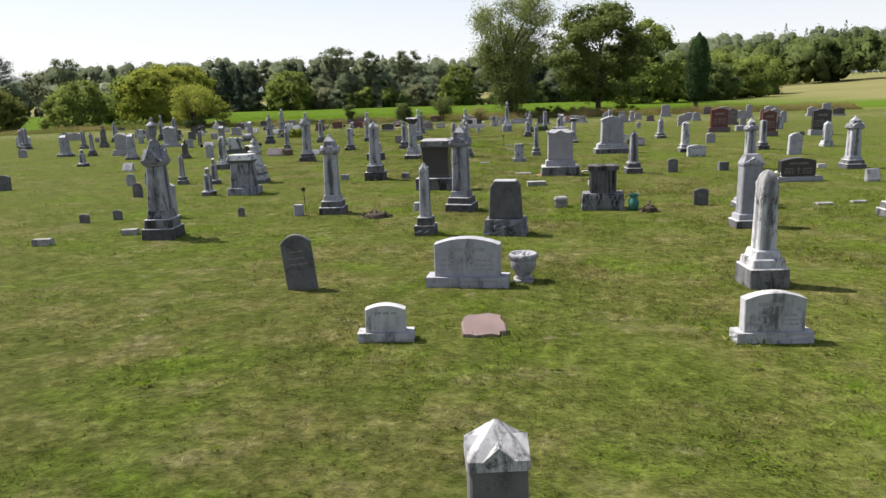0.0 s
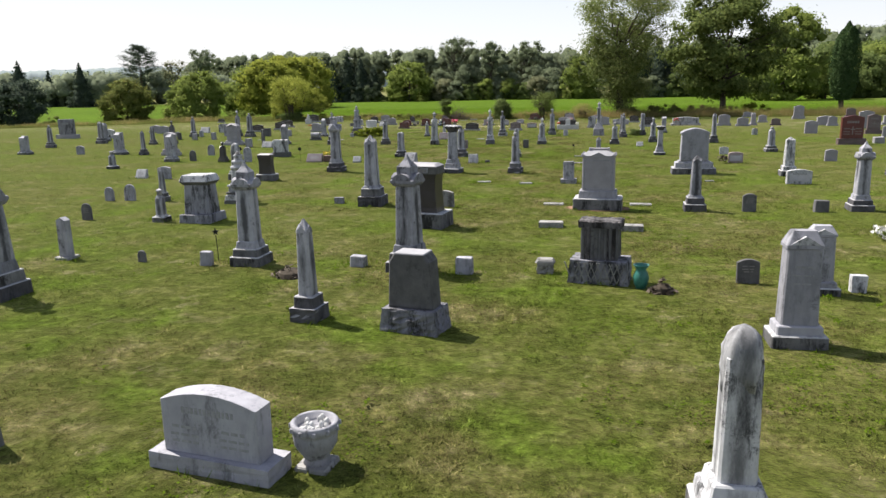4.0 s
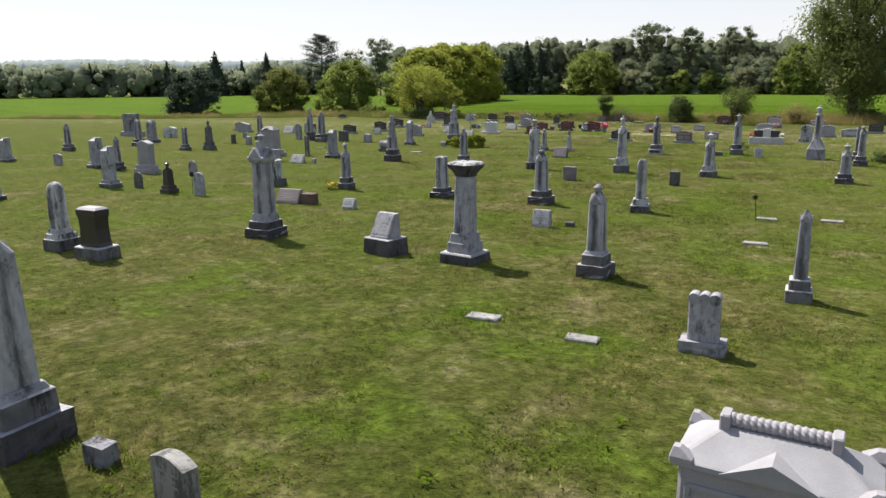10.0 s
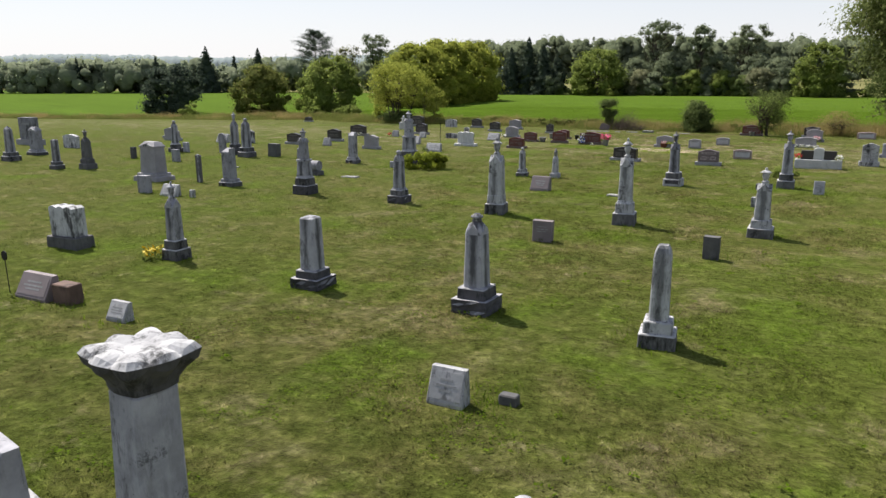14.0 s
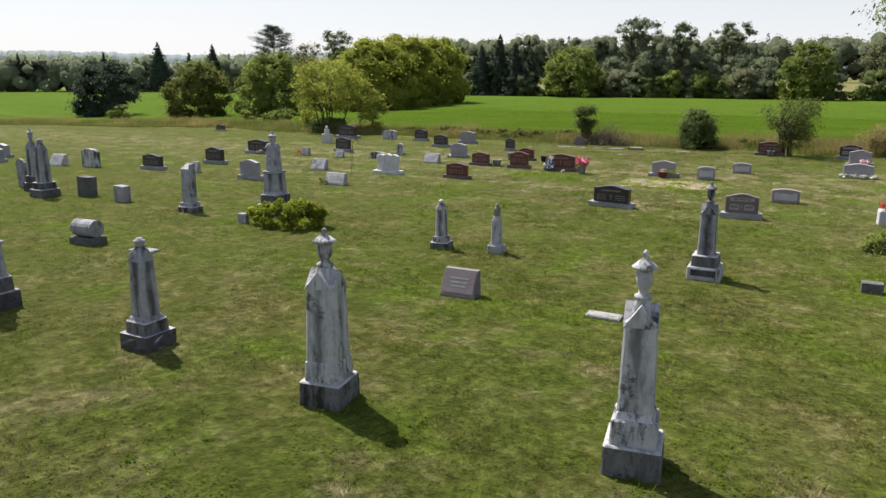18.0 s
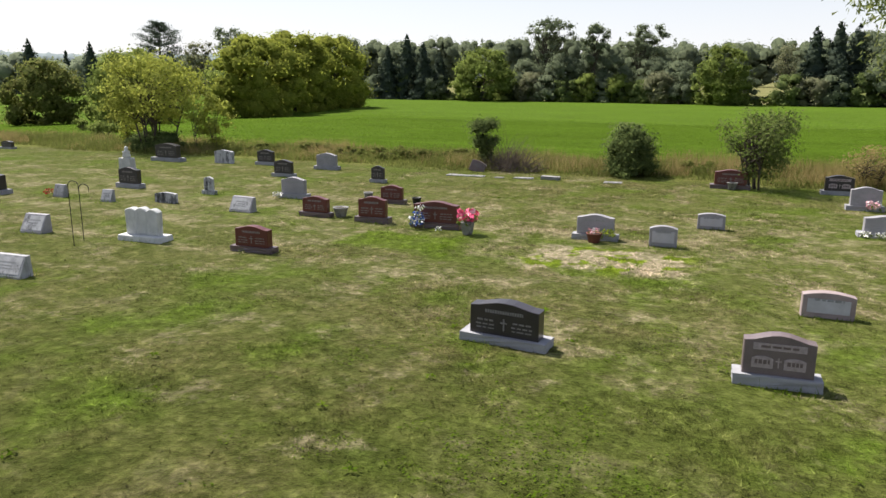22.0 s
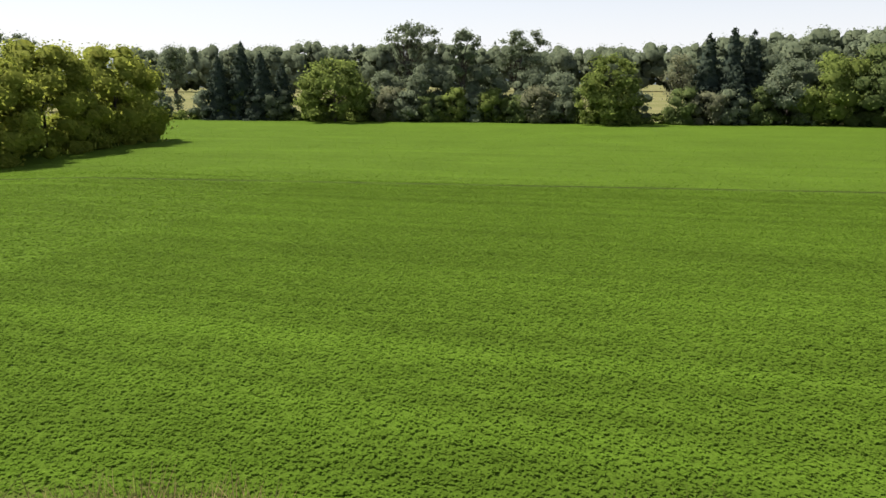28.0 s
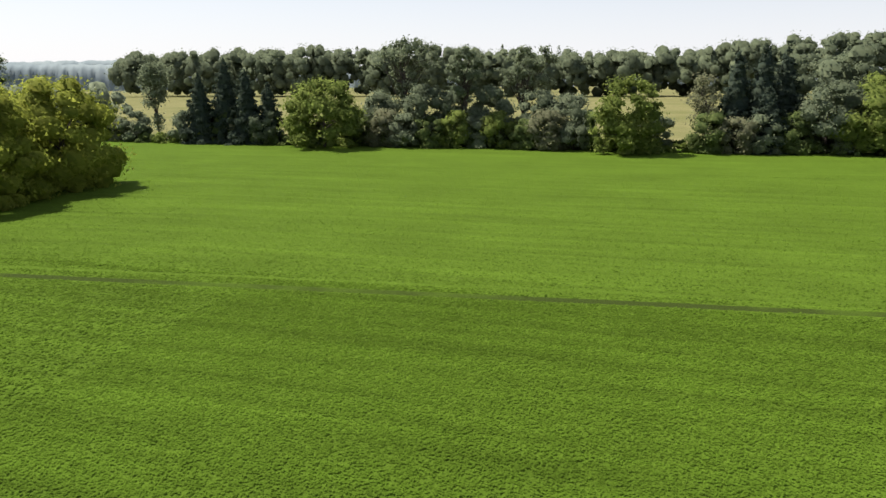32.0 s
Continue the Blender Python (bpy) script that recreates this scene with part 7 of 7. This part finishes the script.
# ---- the stones, row by row ----
ob("urnbig", -8.06, 16.30, 0.71, 2.63, "slate")
tab(-3.50, 11.97, 0.47, 0.87, "dark", lean=(0, -4), top="arch")
mod(-0.92, 12.22, 1.27, 0.75, "marble", top="arch", rz=-3)
planter_urn(-0.07, 12.49, 0.36, 0.44, "conc")
mod(-1.71, 9.65, 0.68, 0.44, "pale", top="arch", letters=1, depth=0.36, die=0.72)
boulder(-0.54, 9.89, 0.51, 0.23, "pink")
mod(2.82, 9.75, 0.87, 0.58, "pale", top="arch")
ob("drape", 3.46, 12.28, 0.59, 1.70, "white", slim=0.86)
die("peak", 4.58, 16.97, 0.69, 1.51, "marble")
die("peak", 5.28, 19.63, 0.63, 1.11, "marble")
block(5.92, 19.82, 0.23, 0.27, "white")
tab(4.28, 19.99, 0.37, 0.42, "dark")
ob("gab", 7.97, 18.06, 0.58, 1.24, "grey")
ob("pt", -2.18, 16.42, 0.43, 1.53, "grey", rz=-3)
dark_die(-0.47, 16.38, 0.90, 1.12, "dark", rz=-6)
ob("cap", -1.71, 19.61, 0.71, 2.18, "slate", rz=-11)
block(-2.81, 19.69, 0.31, 0.20, "grey")
block(-0.63, 19.58, 0.32, 0.30, "grey")
stump(0.81, 19.97, 0.36, 0.26, "grey")
rustic(1.83, 19.66, 1.04, 1.10, "dark", rz=-4)
vase(2.54, 19.28, 0.29, 0.40, "green")
mound(2.89, 19.09, 0.44, 0.24, "dirt")
ob("cap", -5.03, 19.42, 0.65, 2.04, "grey")
pedestal(-9.06, 23.53, 0.91, 1.25, "slate")
tier(-9.84, 26.62, 0.79, 1.58, "white")
ob("small", -10.14, 23.21, 0.38, 0.89, "grey")
post_gab(-9.22, 18.97, 0.37, 0.88, "grey")
tab(-12.41, 22.98, 0.31, 0.46, "dark", top="round")
tab(-13.81, 26.34, 0.40, 0.52, "grey", top="round")
tab(-14.46, 26.16, 0.34, 0.44, "grey", top="round")
tab(-7.37, 19.05, 0.17, 0.23, "dark", top="round")
tab(-10.57, 18.70, 0.24, 0.25, "dark")
block(-5.86, 19.10, 0.24, 0.27, "grey")
ob("pt", -12.61, 26.46, 0.33, 1.07, "grey")
black_die(-2.89, 23.98, 1.25, 1.56, "black", rz=-4)
ob("pt", -5.49, 26.87, 0.72, 2.07, "grey")
tab(-3.24, 26.96, 0.50, 0.46, "conc", top="arch", thick=0.14, rz=-6)
block(-6.66, 27.01, 0.27, 0.17, "slate")
block(-4.44, 27.06, 0.27, 0.19, "slate")
dieb(1.07, 27.34, 1.32, 1.78, "granite", rz=2)
flat(-0.24, 27.84, 0.58, 0.82, "white")
flat(2.19, 28.18, 0.60, 0.74, "white")
flat(0.22, 24.42, 0.59, 0.80, "conc")
flat(2.12, 24.34, 0.57, 0.59, "conc")
flat(4.30, 33.76, 0.29, 0.75, "white")
ob("pt", 3.62, 27.46, 0.57, 1.49, "slate", slim=0.95)
die("big", 3.80, 36.17, 1.60, 1.71, "marble")
ob("pt", 0.29, 35.62, 0.39, 1.42, "grey", rz=7)
scroll(-0.45, 32.70, 0.55, 0.80, "grey")
col(-5.49, 35.30, 0.72, 1.90, "grey", rz=-2)
slantmark(-7.24, 35.11, 0.76, 0.79, "grey", base=True, rz=-7)
ob("gab", -2.93, 35.49, 0.52, 1.61, "grey", rz=-0)
flat(-3.47, 32.44, 0.50, 0.57, "white")
flat(-1.90, 32.30, 0.44, 0.55, "white")
flat(-0.98, 39.48, 0.48, 0.37, "white")
flat(-1.24, 42.49, 0.47, 0.54, "white")
flat(0.14, 42.90, 0.50, 0.71, "white")
slantmark(-5.62, 39.05, 0.44, 0.39, "pale")
slantmark(-11.28, 38.82, 0.39, 0.27, "pale")
ob("tall", -10.54, 35.02, 0.66, 2.32, "grey")
slantmark(-13.49, 38.80, 0.80, 0.38, "rose")
block(-12.82, 38.93, 0.43, 0.30, "brown")
scallop(-16.71, 41.25, 0.96, 0.89, "white")
ob("urn", -13.82, 41.76, 0.42, 1.55, "grey")
ob("flat", -10.12, 41.75, 0.56, 1.22, "grey", rz=7)
ob("gab", -7.05, 42.11, 0.59, 1.51, "grey", rz=5)
ob("rnd", -4.24, 42.11, 0.49, 1.40, "white", rz=11)
block(-4.78, 47.39, 0.30, 0.45, "dark")
tab(-8.32, 47.16, 0.44, 0.45, "rose", top="flat", thick=0.20, rz=8)
ob("urn", -4.35, 50.18, 0.55, 1.56, "white")
ob("gab", -14.13, 49.71, 0.51, 1.51, "grey")
ob("urn", -10.87, 49.66, 0.52, 2.00, "white", slim=1.2, rz=12)
ob("urn", -7.46, 50.01, 0.54, 2.10, "white", slim=1.0, rz=10)
ob("urn", -8.33, 57.36, 0.59, 1.79, "slate", slim=0.85, foot="pale")
ob("gab", -13.77, 56.90, 0.40, 1.06, "white", rz=8)
ob("knob", -12.56, 57.16, 0.33, 1.04, "pale", rz=8)
slantmark(-11.63, 53.99, 0.63, 0.44, "rose")
flat(-9.16, 54.15, 0.54, 0.38, "white")
ob("tier", -17.65, 49.49, 0.59, 2.04, "grey")
die("slope", -21.04, 49.42, 0.65, 1.27, "grey")
log(-20.73, 53.15, 0.73, 0.53, "grey")
posts(-22.68, 49.47, 0.25, 0.98, "dark")
ob("tier", -19.70, 58.00, 0.74, 2.24, "grey")
block(-19.55, 56.66, 0.27, 0.24, "grey")
die("slope", -22.04, 57.08, 0.55, 1.31, "grey")
ob("gab", -32.97, 56.29, 0.52, 1.57, "grey")
tab(-34.81, 56.71, 0.36, 0.38, "grey")
block(-32.41, 56.49, 0.28, 0.49, "grey")
mod(-41.23, 62.22, 1.24, 0.63, "granite")
ob("urn", -29.40, 57.01, 0.52, 2.03, "grey")
tab(-30.61, 57.28, 0.47, 0.96, "grey")
tab(-34.08, 62.07, 0.91, 0.75, "white")
block(-26.99, 57.24, 0.51, 0.60, "dark")
block(-25.07, 57.11, 0.44, 0.48, "grey")
block(-30.62, 53.14, 0.34, 0.46, "grey")
block(-29.19, 53.44, 0.32, 0.52, "grey")
mod(-31.21, 62.91, 1.18, 0.61, "black")
mod(-30.60, 65.61, 1.14, 0.71, "black")
mod(-25.52, 62.73, 1.02, 0.72, "granite")
slantmark(-28.88, 63.03, 0.47, 0.42, "granite")
mod(-29.71, 80.78, 1.00, 0.67, "black")
mod(-26.46, 77.73, 0.97, 0.66, "black")
mod(-22.37, 77.95, 0.64, 0.62, "black")
mod(-34.66, 79.94, 1.62, 0.81, "black", top="arch", die=0.74)
mod(-29.35, 72.89, 1.04, 0.71, "black")
mod(-32.29, 69.89, 1.39, 0.69, "black")
statue(-33.41, 76.45, 0.64, 0.98, "white")
tab(-31.83, 80.49, 0.94, 0.58, "white")
mod(-46.72, 80.54, 0.91, 0.42, "black")
mod(-26.37, 80.60, 1.11, 0.69, "granite")
mod(-22.94, 73.57, 1.02, 0.66, "granite")
slantmark(-22.74, 70.84, 0.72, 0.41, "granite")
tab(-25.82, 71.03, 0.76, 0.31, "white")
slantmark(-27.53, 70.36, 0.42, 0.36, "pale")
mod(-25.90, 72.98, 0.50, 0.56, "white", top="arch", die=0.7)
slantmark(-29.65, 70.38, 0.44, 0.38, "granite")
triple(-22.23, 66.81, 1.22, 0.77, "white")
slantmark(-25.29, 66.30, 0.68, 0.43, "granite")
slantmark(-22.02, 63.34, 0.81, 0.39, "pale")
mod(-19.22, 67.00, 1.04, 0.57, "red")
mod(-20.48, 71.20, 0.96, 0.55, "red")
mod(-18.63, 71.14, 0.97, 0.68, "red")
mod(-19.66, 74.08, 0.88, 0.55, "red")
mod(-16.81, 71.23, 1.33, 0.67, "red", die=0.88)
mod(-12.31, 64.01, 1.29, 0.61, "black", rz=-1)
mod(-8.79, 64.08, 1.02, 0.65, "dusk", panels=True)
mod(-8.08, 67.32, 0.77, 0.42, "pink", base=False, top="arch", depth=0.24)
mod(-12.81, 71.65, 1.08, 0.59, "granite")
mod(-11.22, 71.50, 0.61, 0.48, "granite", base=False, top="arch", depth=0.24)
mod(-10.41, 74.16, 0.67, 0.41, "granite", base=False, top="arch", depth=0.24)
mod(-10.47, 82.39, 1.35, 0.67, "red")
mod(-7.03, 82.49, 1.11, 0.66, "black", panels=True)
mod(-6.53, 79.25, 1.03, 0.70, "granite")
mod(-6.45, 74.93, 1.25, 0.54, "granite")
mod(-4.14, 82.77, 0.98, 0.40, "pink", base=False, top="arch", depth=0.24)
pot(-19.82, 71.42, 0.43, 0.26, MAT["conc"], label="wide pale concrete planting bowl on the grass")
pot(-20.38, 73.87, 0.30, 0.31, MAT["conc"])
pot(-18.76, 73.96, 0.29, 0.25, MAT["pot_black"])
flat(-20.64, 81.26, 0.78, 0.56, "white")
flat(-19.87, 81.32, 0.77, 0.58, "white")
flat(-18.84, 81.28, 0.37, 0.32, "white")
flat(-17.95, 81.61, 0.75, 0.48, "white")
flat(-16.90, 81.75, 0.72, 0.64, "conc")
flat(-14.53, 81.89, 0.69, 0.40, "white")
tab(-20.49, 82.94, 0.65, 0.45, "mauve", lean=(-6, 22), top="arch")
die("slope", -34.02, 41.32, 0.73, 1.08, "grey")
ob("small", -21.95, 34.84, 0.44, 0.82, "grey")
mod(-43.93, 54.85, 1.83, 1.52, "slate", top="flat", die=0.72)
die("slope", -27.53, 41.78, 0.78, 1.25, "grey")
die("slope", -21.30, 38.26, 0.63, 1.38, "grey")
die("big", -23.78, 41.49, 1.03, 1.27, "granite")
ob("drape", -13.41, 31.95, 0.54, 1.43, "white")
ob("urn", -18.32, 38.36, 0.44, 1.01, "black")
black_die(-12.01, 31.86, 0.77, 1.02, "black")
tab(-16.63, 31.71, 0.57, 0.49, "grey")
slantmark(-17.79, 31.75, 0.48, 0.35, "pale")
ob("small", -11.32, 26.32, 0.35, 0.93, "grey")
ob("gab", -36.78, 45.99, 0.51, 1.48, "grey")
ob("pt", -25.61, 41.47, 0.40, 1.37, "grey")
tab(-20.31, 38.65, 0.36, 0.53, "dark", top="round")
tab(-17.00, 38.48, 0.42, 0.72, "grey", top="round")
tab(-21.33, 41.71, 0.41, 0.57, "grey", top="round")
tab(-30.15, 41.56, 0.50, 0.49, "grey")
ob("pt", -36.00, 49.76, 0.62, 1.55, "grey")
die("peak", -37.64, 51.82, 0.84, 1.33, "grey")
ob("flat", -31.06, 49.08, 0.44, 1.19, "grey")
tab(-39.98, 54.94, 1.10, 0.71, "white")
ob("urn", -29.94, 49.74, 0.52, 1.60, "dark")
block(-32.03, 53.26, 0.27, 0.52, "dark")
mod(-39.46, 61.02, 1.22, 0.63, "granite")
die("peak", -24.60, 49.01, 1.19, 1.37, "granite")
slantmark(-35.66, 61.59, 0.82, 0.47, "pale")
ob("gab", -28.03, 56.50, 0.64, 1.79, "grey")
block(-22.19, 46.93, 0.38, 0.54, "grey")
slantmark(-20.87, 46.89, 0.66, 0.35, "pale")
block(-20.09, 47.10, 0.18, 0.22, "white")
ob("urn", -5.06, 58.71, 0.54, 1.86, "grey")
ob("pyr", -1.77, 58.05, 0.75, 2.25, "grey")
ob("urn", -0.15, 50.41, 0.53, 1.29, "grey")
ob("gab", -0.01, 56.12, 0.47, 1.52, "grey")
memorial(-4.83, 65.25, 1.70, 0.81, "white")
slantmark(-3.97, 57.67, 0.31, 0.40, "pale")
ob("pt", -0.28, 58.25, 0.32, 1.43, "grey")
ob("flat", 1.11, 58.19, 0.47, 1.43, "grey")
ob("urn", 1.94, 51.88, 0.46, 1.46, "grey")
col(2.45, 43.81, 0.53, 1.38, "grey")
die("slope", 2.47, 60.65, 0.50, 1.10, "grey")
slantmark(1.33, 48.75, 0.36, 0.24, "pale")
ob("pt", 5.30, 51.56, 0.48, 1.68, "grey")
mod(6.98, 69.55, 1.07, 0.89, "granite")
mod(8.28, 68.57, 1.02, 0.68, "granite")
die("peak", 9.17, 69.90, 0.56, 0.96, "granite")
tab(8.15, 58.39, 0.35, 0.41, "white")
tab(5.41, 44.29, 0.41, 0.35, "white")
mod(5.61, 40.22, 0.59, 0.46, "pink", base=False, top="arch", depth=0.24)
mod(4.09, 70.49, 2.30, 0.65, "white", die=0.88)
mod(1.16, 68.55, 1.32, 0.76, "black")
ob("gab", 7.65, 45.84, 0.57, 1.20, "grey")
ob("sq", 7.07, 35.90, 0.59, 1.39, "white")
mod(7.07, 33.51, 0.78, 0.48, "white", base=False, top="arch", depth=0.24)
tab(9.48, 41.39, 0.49, 0.50, "granite")
tab(5.00, 27.60, 0.35, 0.47, "dark")
block(6.76, 27.81, 0.35, 0.30, "dark")
ob("cap", 7.76, 28.26, 0.58, 1.80, "grey")
ob("flat", 10.61, 36.36, 0.48, 1.32, "grey")
mod(13.61, 45.39, 1.00, 1.46, "red")
mod(12.14, 50.62, 1.35, 1.52, "red")
tab(11.06, 33.53, 0.54, 0.89, "grey", top="arch", thick=0.2)
mod(8.10, 24.56, 1.42, 0.70, "black", top="arch", die=0.74)
tab(10.12, 28.02, 0.31, 0.15, "white")
mod(16.49, 45.47, 1.27, 1.47, "black")
die("tall", 13.81, 37.42, 0.54, 1.14, "white")
ob("cap", 11.07, 27.91, 0.68, 1.79, "grey")
slantmark(10.11, 24.12, 0.39, 0.37, "granite")
mod(13.94, 80.00, 1.06, 1.21, "granite")
mod(14.27, 69.41, 1.54, 0.70, "granite")
mod(30.24, 81.27, 1.01, 0.91, "granite")
mod(27.41, 71.01, 1.21, 0.69, "black")
mod(21.86, 72.01, 1.27, 1.01, "granite")
tab(16.29, 52.31, 0.72, 0.86, "white")
mod(18.74, 69.88, 1.18, 0.75, "granite")
mod(16.03, 65.02, 1.19, 1.23, "granite")
mod(-3.15, 67.10, 0.74, 0.93, "white")
tab(11.66, 59.66, 0.77, 0.82, "granite")
mod(14.56, 68.49, 0.78, 0.72, "granite")
mod(15.14, 59.16, 0.95, 1.22, "mauve")
tab(15.22, 56.51, 0.43, 0.65, "granite")
block(13.66, 51.50, 0.52, 0.32, "granite")
mod(19.45, 70.04, 0.64, 1.23, "granite")
mod(21.62, 69.59, 1.07, 0.84, "granite")
tab(19.48, 60.94, 0.45, 0.89, "granite")
mod(18.88, 64.08, 0.57, 0.95, "mauve")
block(15.46, 45.46, 0.30, 0.22, "dark")
mod(18.79, 83.09, 1.00, 0.82, "mauve")
mod(25.34, 71.50, 1.07, 0.81, "granite")
mod(-0.25, 75.50, 0.99, 0.61, "black")
mod(-2.50, 71.31, 0.94, 0.70, "marble")
mod(-1.22, 72.23, 1.32, 0.45, "marble", base=False, top="arch", depth=0.24)
mod(10.29, 74.03, 0.81, 0.63, "granite")
mod(10.77, 69.58, 0.81, 0.54, "mauve")
mod(10.08, 84.91, 0.92, 0.51, "granite")
tab(-11.22, 18.27, 0.25, 0.22, "dark")
tab(-18.91, 25.37, 0.54, 0.55, "dark")
flat(7.18, 19.89, 0.42, 0.57, "white")
flat(8.09, 20.14, 0.38, 0.49, "white")
flat(-9.02, 16.59, 0.36, 0.40, "conc")
flat(-10.40, 15.50, 0.40, 0.52, "conc")
block(-5.65, 57.86, 0.33, 0.17, "dark")
block(-5.17, 54.27, 0.27, 0.27, "white")
flat(-19.01, 53.29, 0.63, 0.61, "white")
flat(-25.13, 53.17, 0.44, 0.69, "white")


# ---- single monuments and small things ----
def red_monument():
    t = grave("gravestone_die", 6.22, 12.45, 4, "large red granite die with rock-pitched edges on rough base", 0.2)
    bm = bmesh.new()
    rough_block(bm, 1.46, 0.72, -0.05, 0.36, 0.02, 8)
    part("base", bm, MAT["dark_red"], t)
    bm = bmesh.new()
    rough_block(bm, 1.30, 0.46, 0.35, 1.30, 0.012, 8, 0.98)
    part("die", bm, MAT["dark_red"], t)
    bm = bmesh.new()
    slab(bm, 1.27, 0.03, 0.37, 1.28, 0.985, 0.006, 0, -0.242)
    part("polished_face", bm, MAT["red"], t)
    bm = bmesh.new()
    slab(bm, 0.80, 0.02, 0.48, 0.66, 1.0, 0.004, 0, -0.259)
    plate = part("name_panel", bm, MAT["pink"], t)
    bars(plate, MAT["red"], -0.270, [(0, 0.51, 0.7, 0.12)])


def pyramid_monument():
    t = grave("gravestone_post", -0.11, 4.62, 10, "short marble post with gabled pyramid top", 0.3)
    step(t, "base", 0.5, 0, 0.2, "grey")
    bm = bmesh.new()
    slab(bm, 0.30, 0.30, 0.19, 1.18, 0.93, 0.012)
    part("shaft", bm, MAT["dark"], t)
    bm = bmesh.new()
    loft(bm, [crect(0.30, 0.30, 1.16, 0.01), crect(0.30, 0.30, 1.20, 0.01), crect(0.02, 0.02, 1.345, 0.004)])
    for al in ("x", "y"):
        gable(bm, 0.27, 0.31, 1.15, 0.12, al)
    part("cap", bm, MAT["white"], t)


red_monument()
pyramid_monument()
star_marker(-1.45, 42.3, 0.55)
star_marker(-5.75, 19.35, 0.62)
star_marker(-17.5, 38.6, 0.62, "round")
star_marker(-14.2, 38.7, 0.62, "round")
block(-5.05, 39.4, 0.22, 0.10, "dark")
flowers(-14.15, 41.45, 0.0, 0.22, MAT["petal_yellow"], "yellow flowers growing at the foot of a monument", 50)
flowers(-15.75, 70.75, 0.28, 0.27, MAT["petal_pink"], "large bunch of bright pink artificial flowers in urn", 80, pale=MAT["petal_pale"])
pot(-15.75, 70.75, 0.36, 0.32, MAT["conc"], label="pale stone urn holding pink flowers beside headstone")
flowers(-17.2, 70.85, 0.05, 0.2, MAT["petal_blue"], "blue and white ribbon spray leaning on red headstone", 50, pale=MAT["petal_white"])
flowers(-17.15, 70.84, 0.28, 0.14, MAT["petal_blue"], "upper part of blue and white ribbon spray", 36, pale=MAT["petal_white"])
flowers(-17.1, 70.83, 0.46, 0.12, MAT["petal_white"], "white artificial flowers on red headstone", 40)
mound(-3.74, 18.7, 0.75, 0.22, "dirt", label="dark heap of cut grass and soil beside monument")
flowers(-16.55, 70.75, 0.0, 0.10, MAT["petal_white"], "small white ornament before red headstone", 30)
flowers(-12.75, 71.25, 0.16, 0.13, MAT["petal_pale"], "few pale pink flowers in a wicker basket", 26, pale=MAT["petal_white"])
pot(-12.75, 71.25, 0.38, 0.22, MAT["wicker"], label="round reddish wicker basket before grey headstone")
flowers(-12.45, 71.32, 0.12, 0.17, LEAF["lime"], "green leafy sprig beside wicker basket", 34)
flowers(-10.38, 82.05, 0.10, 0.12, MAT["petal_white"], "pale flowers in a stone bowl", 30)
pot(-10.38, 82.05, 0.36, 0.26, MAT["conc"], label="round white stone bowl before red headstone")
flowers(-6.35, 78.9, 0.08, 0.2, MAT["petal_pale"], "white and pink flowers before grey headstone", 50, pale=MAT["petal_white"])
for dx in (-0.45, -0.15, 0.18, 0.48):
    flowers(-6.45 + dx, 74.62, 0.02, 0.13, MAT["petal_white"], "white artificial flowers at the foot of headstone", 40)
flowers(3.35, 70.0, 0.35, 0.2, MAT["petal_red"], "red flowers on the wide white memorial", 40)
flowers(-30.05, 70.25, 0.05, 0.16, MAT["petal_red"], "dark red flowers beside small grey marker", 40)
flowers(-22.45, 63.2, 0.0, 0.2, LEAF["maple"], "dark green sprig beside white slant marker", 50)
flowers(-31.95, 69.7, 0.0, 0.2, MAT["petal_white"], "white flowers beside black headstone", 30)
flowers(-23.35, 73.2, 0.02, 0.16, MAT["petal_white"], "white flowers before grey headstone", 40)
flowers(5.12, 40.05, 0.05, 0.22, MAT["twig"], "brown dried wreath beside pink tablet", 60)
flowers(7.35, 24.3, 0.05, 0.22, MAT["petal_white"], "white flowers beside black headstone", 50)


def shepherd_hook(x, y, h):
    t = thing("shepherd_hook", x, y, 20, "tall thin black iron shepherd's hook in the grass", "hook")
    bm = bmesh.new()
    limb(bm, (0, 0, -0.1), (0, 0, h), 0.009, 0.008, 6, 0.0)
    pts = [(0.12 - 0.12 * math.cos(a), 0, h + 0.12 * math.sin(a)) for a in (i * 0.45 for i in range(9))]
    for a, b in zip(pts, pts[1:]):
        limb(bm, a, b, 0.008, 0.008, 6, 0.0)
    part("rod", bm, MAT["iron"], t)


shepherd_hook(-23.1, 65.6, 1.35)
shepherd_hook(-23.4, 66.1, 1.2)


def build_tufts():
    """Longer grass left by the mower close round the stones."""
    xs, ys = [], []
    for x, y in PLOTS:
        if y < 84:
            n = 130
            a, r = NR.uniform(0, 6.2832, n), NR.uniform(0.16, 0.62, n)
            xs.append(x + np.cos(a) * r)
            ys.append(y + np.sin(a) * r * 0.8)
    x, y = np.concatenate(xs), np.concatenate(ys)
    p = np.array([noise.noise((u * 2.0, v * 2.0, 9.0)) for u, v in zip(x, y)])
    x, y = x[p > -0.15], y[p > -0.15]
    blades("untrimmed_grass", x, y, NR.uniform(0.03, 0.11, len(x)), NR.uniform(0.008, 0.018, len(x)), LEAF["clover"], "longer untrimmed grass round the foot of the gravestones", 0.9)


build_tufts()
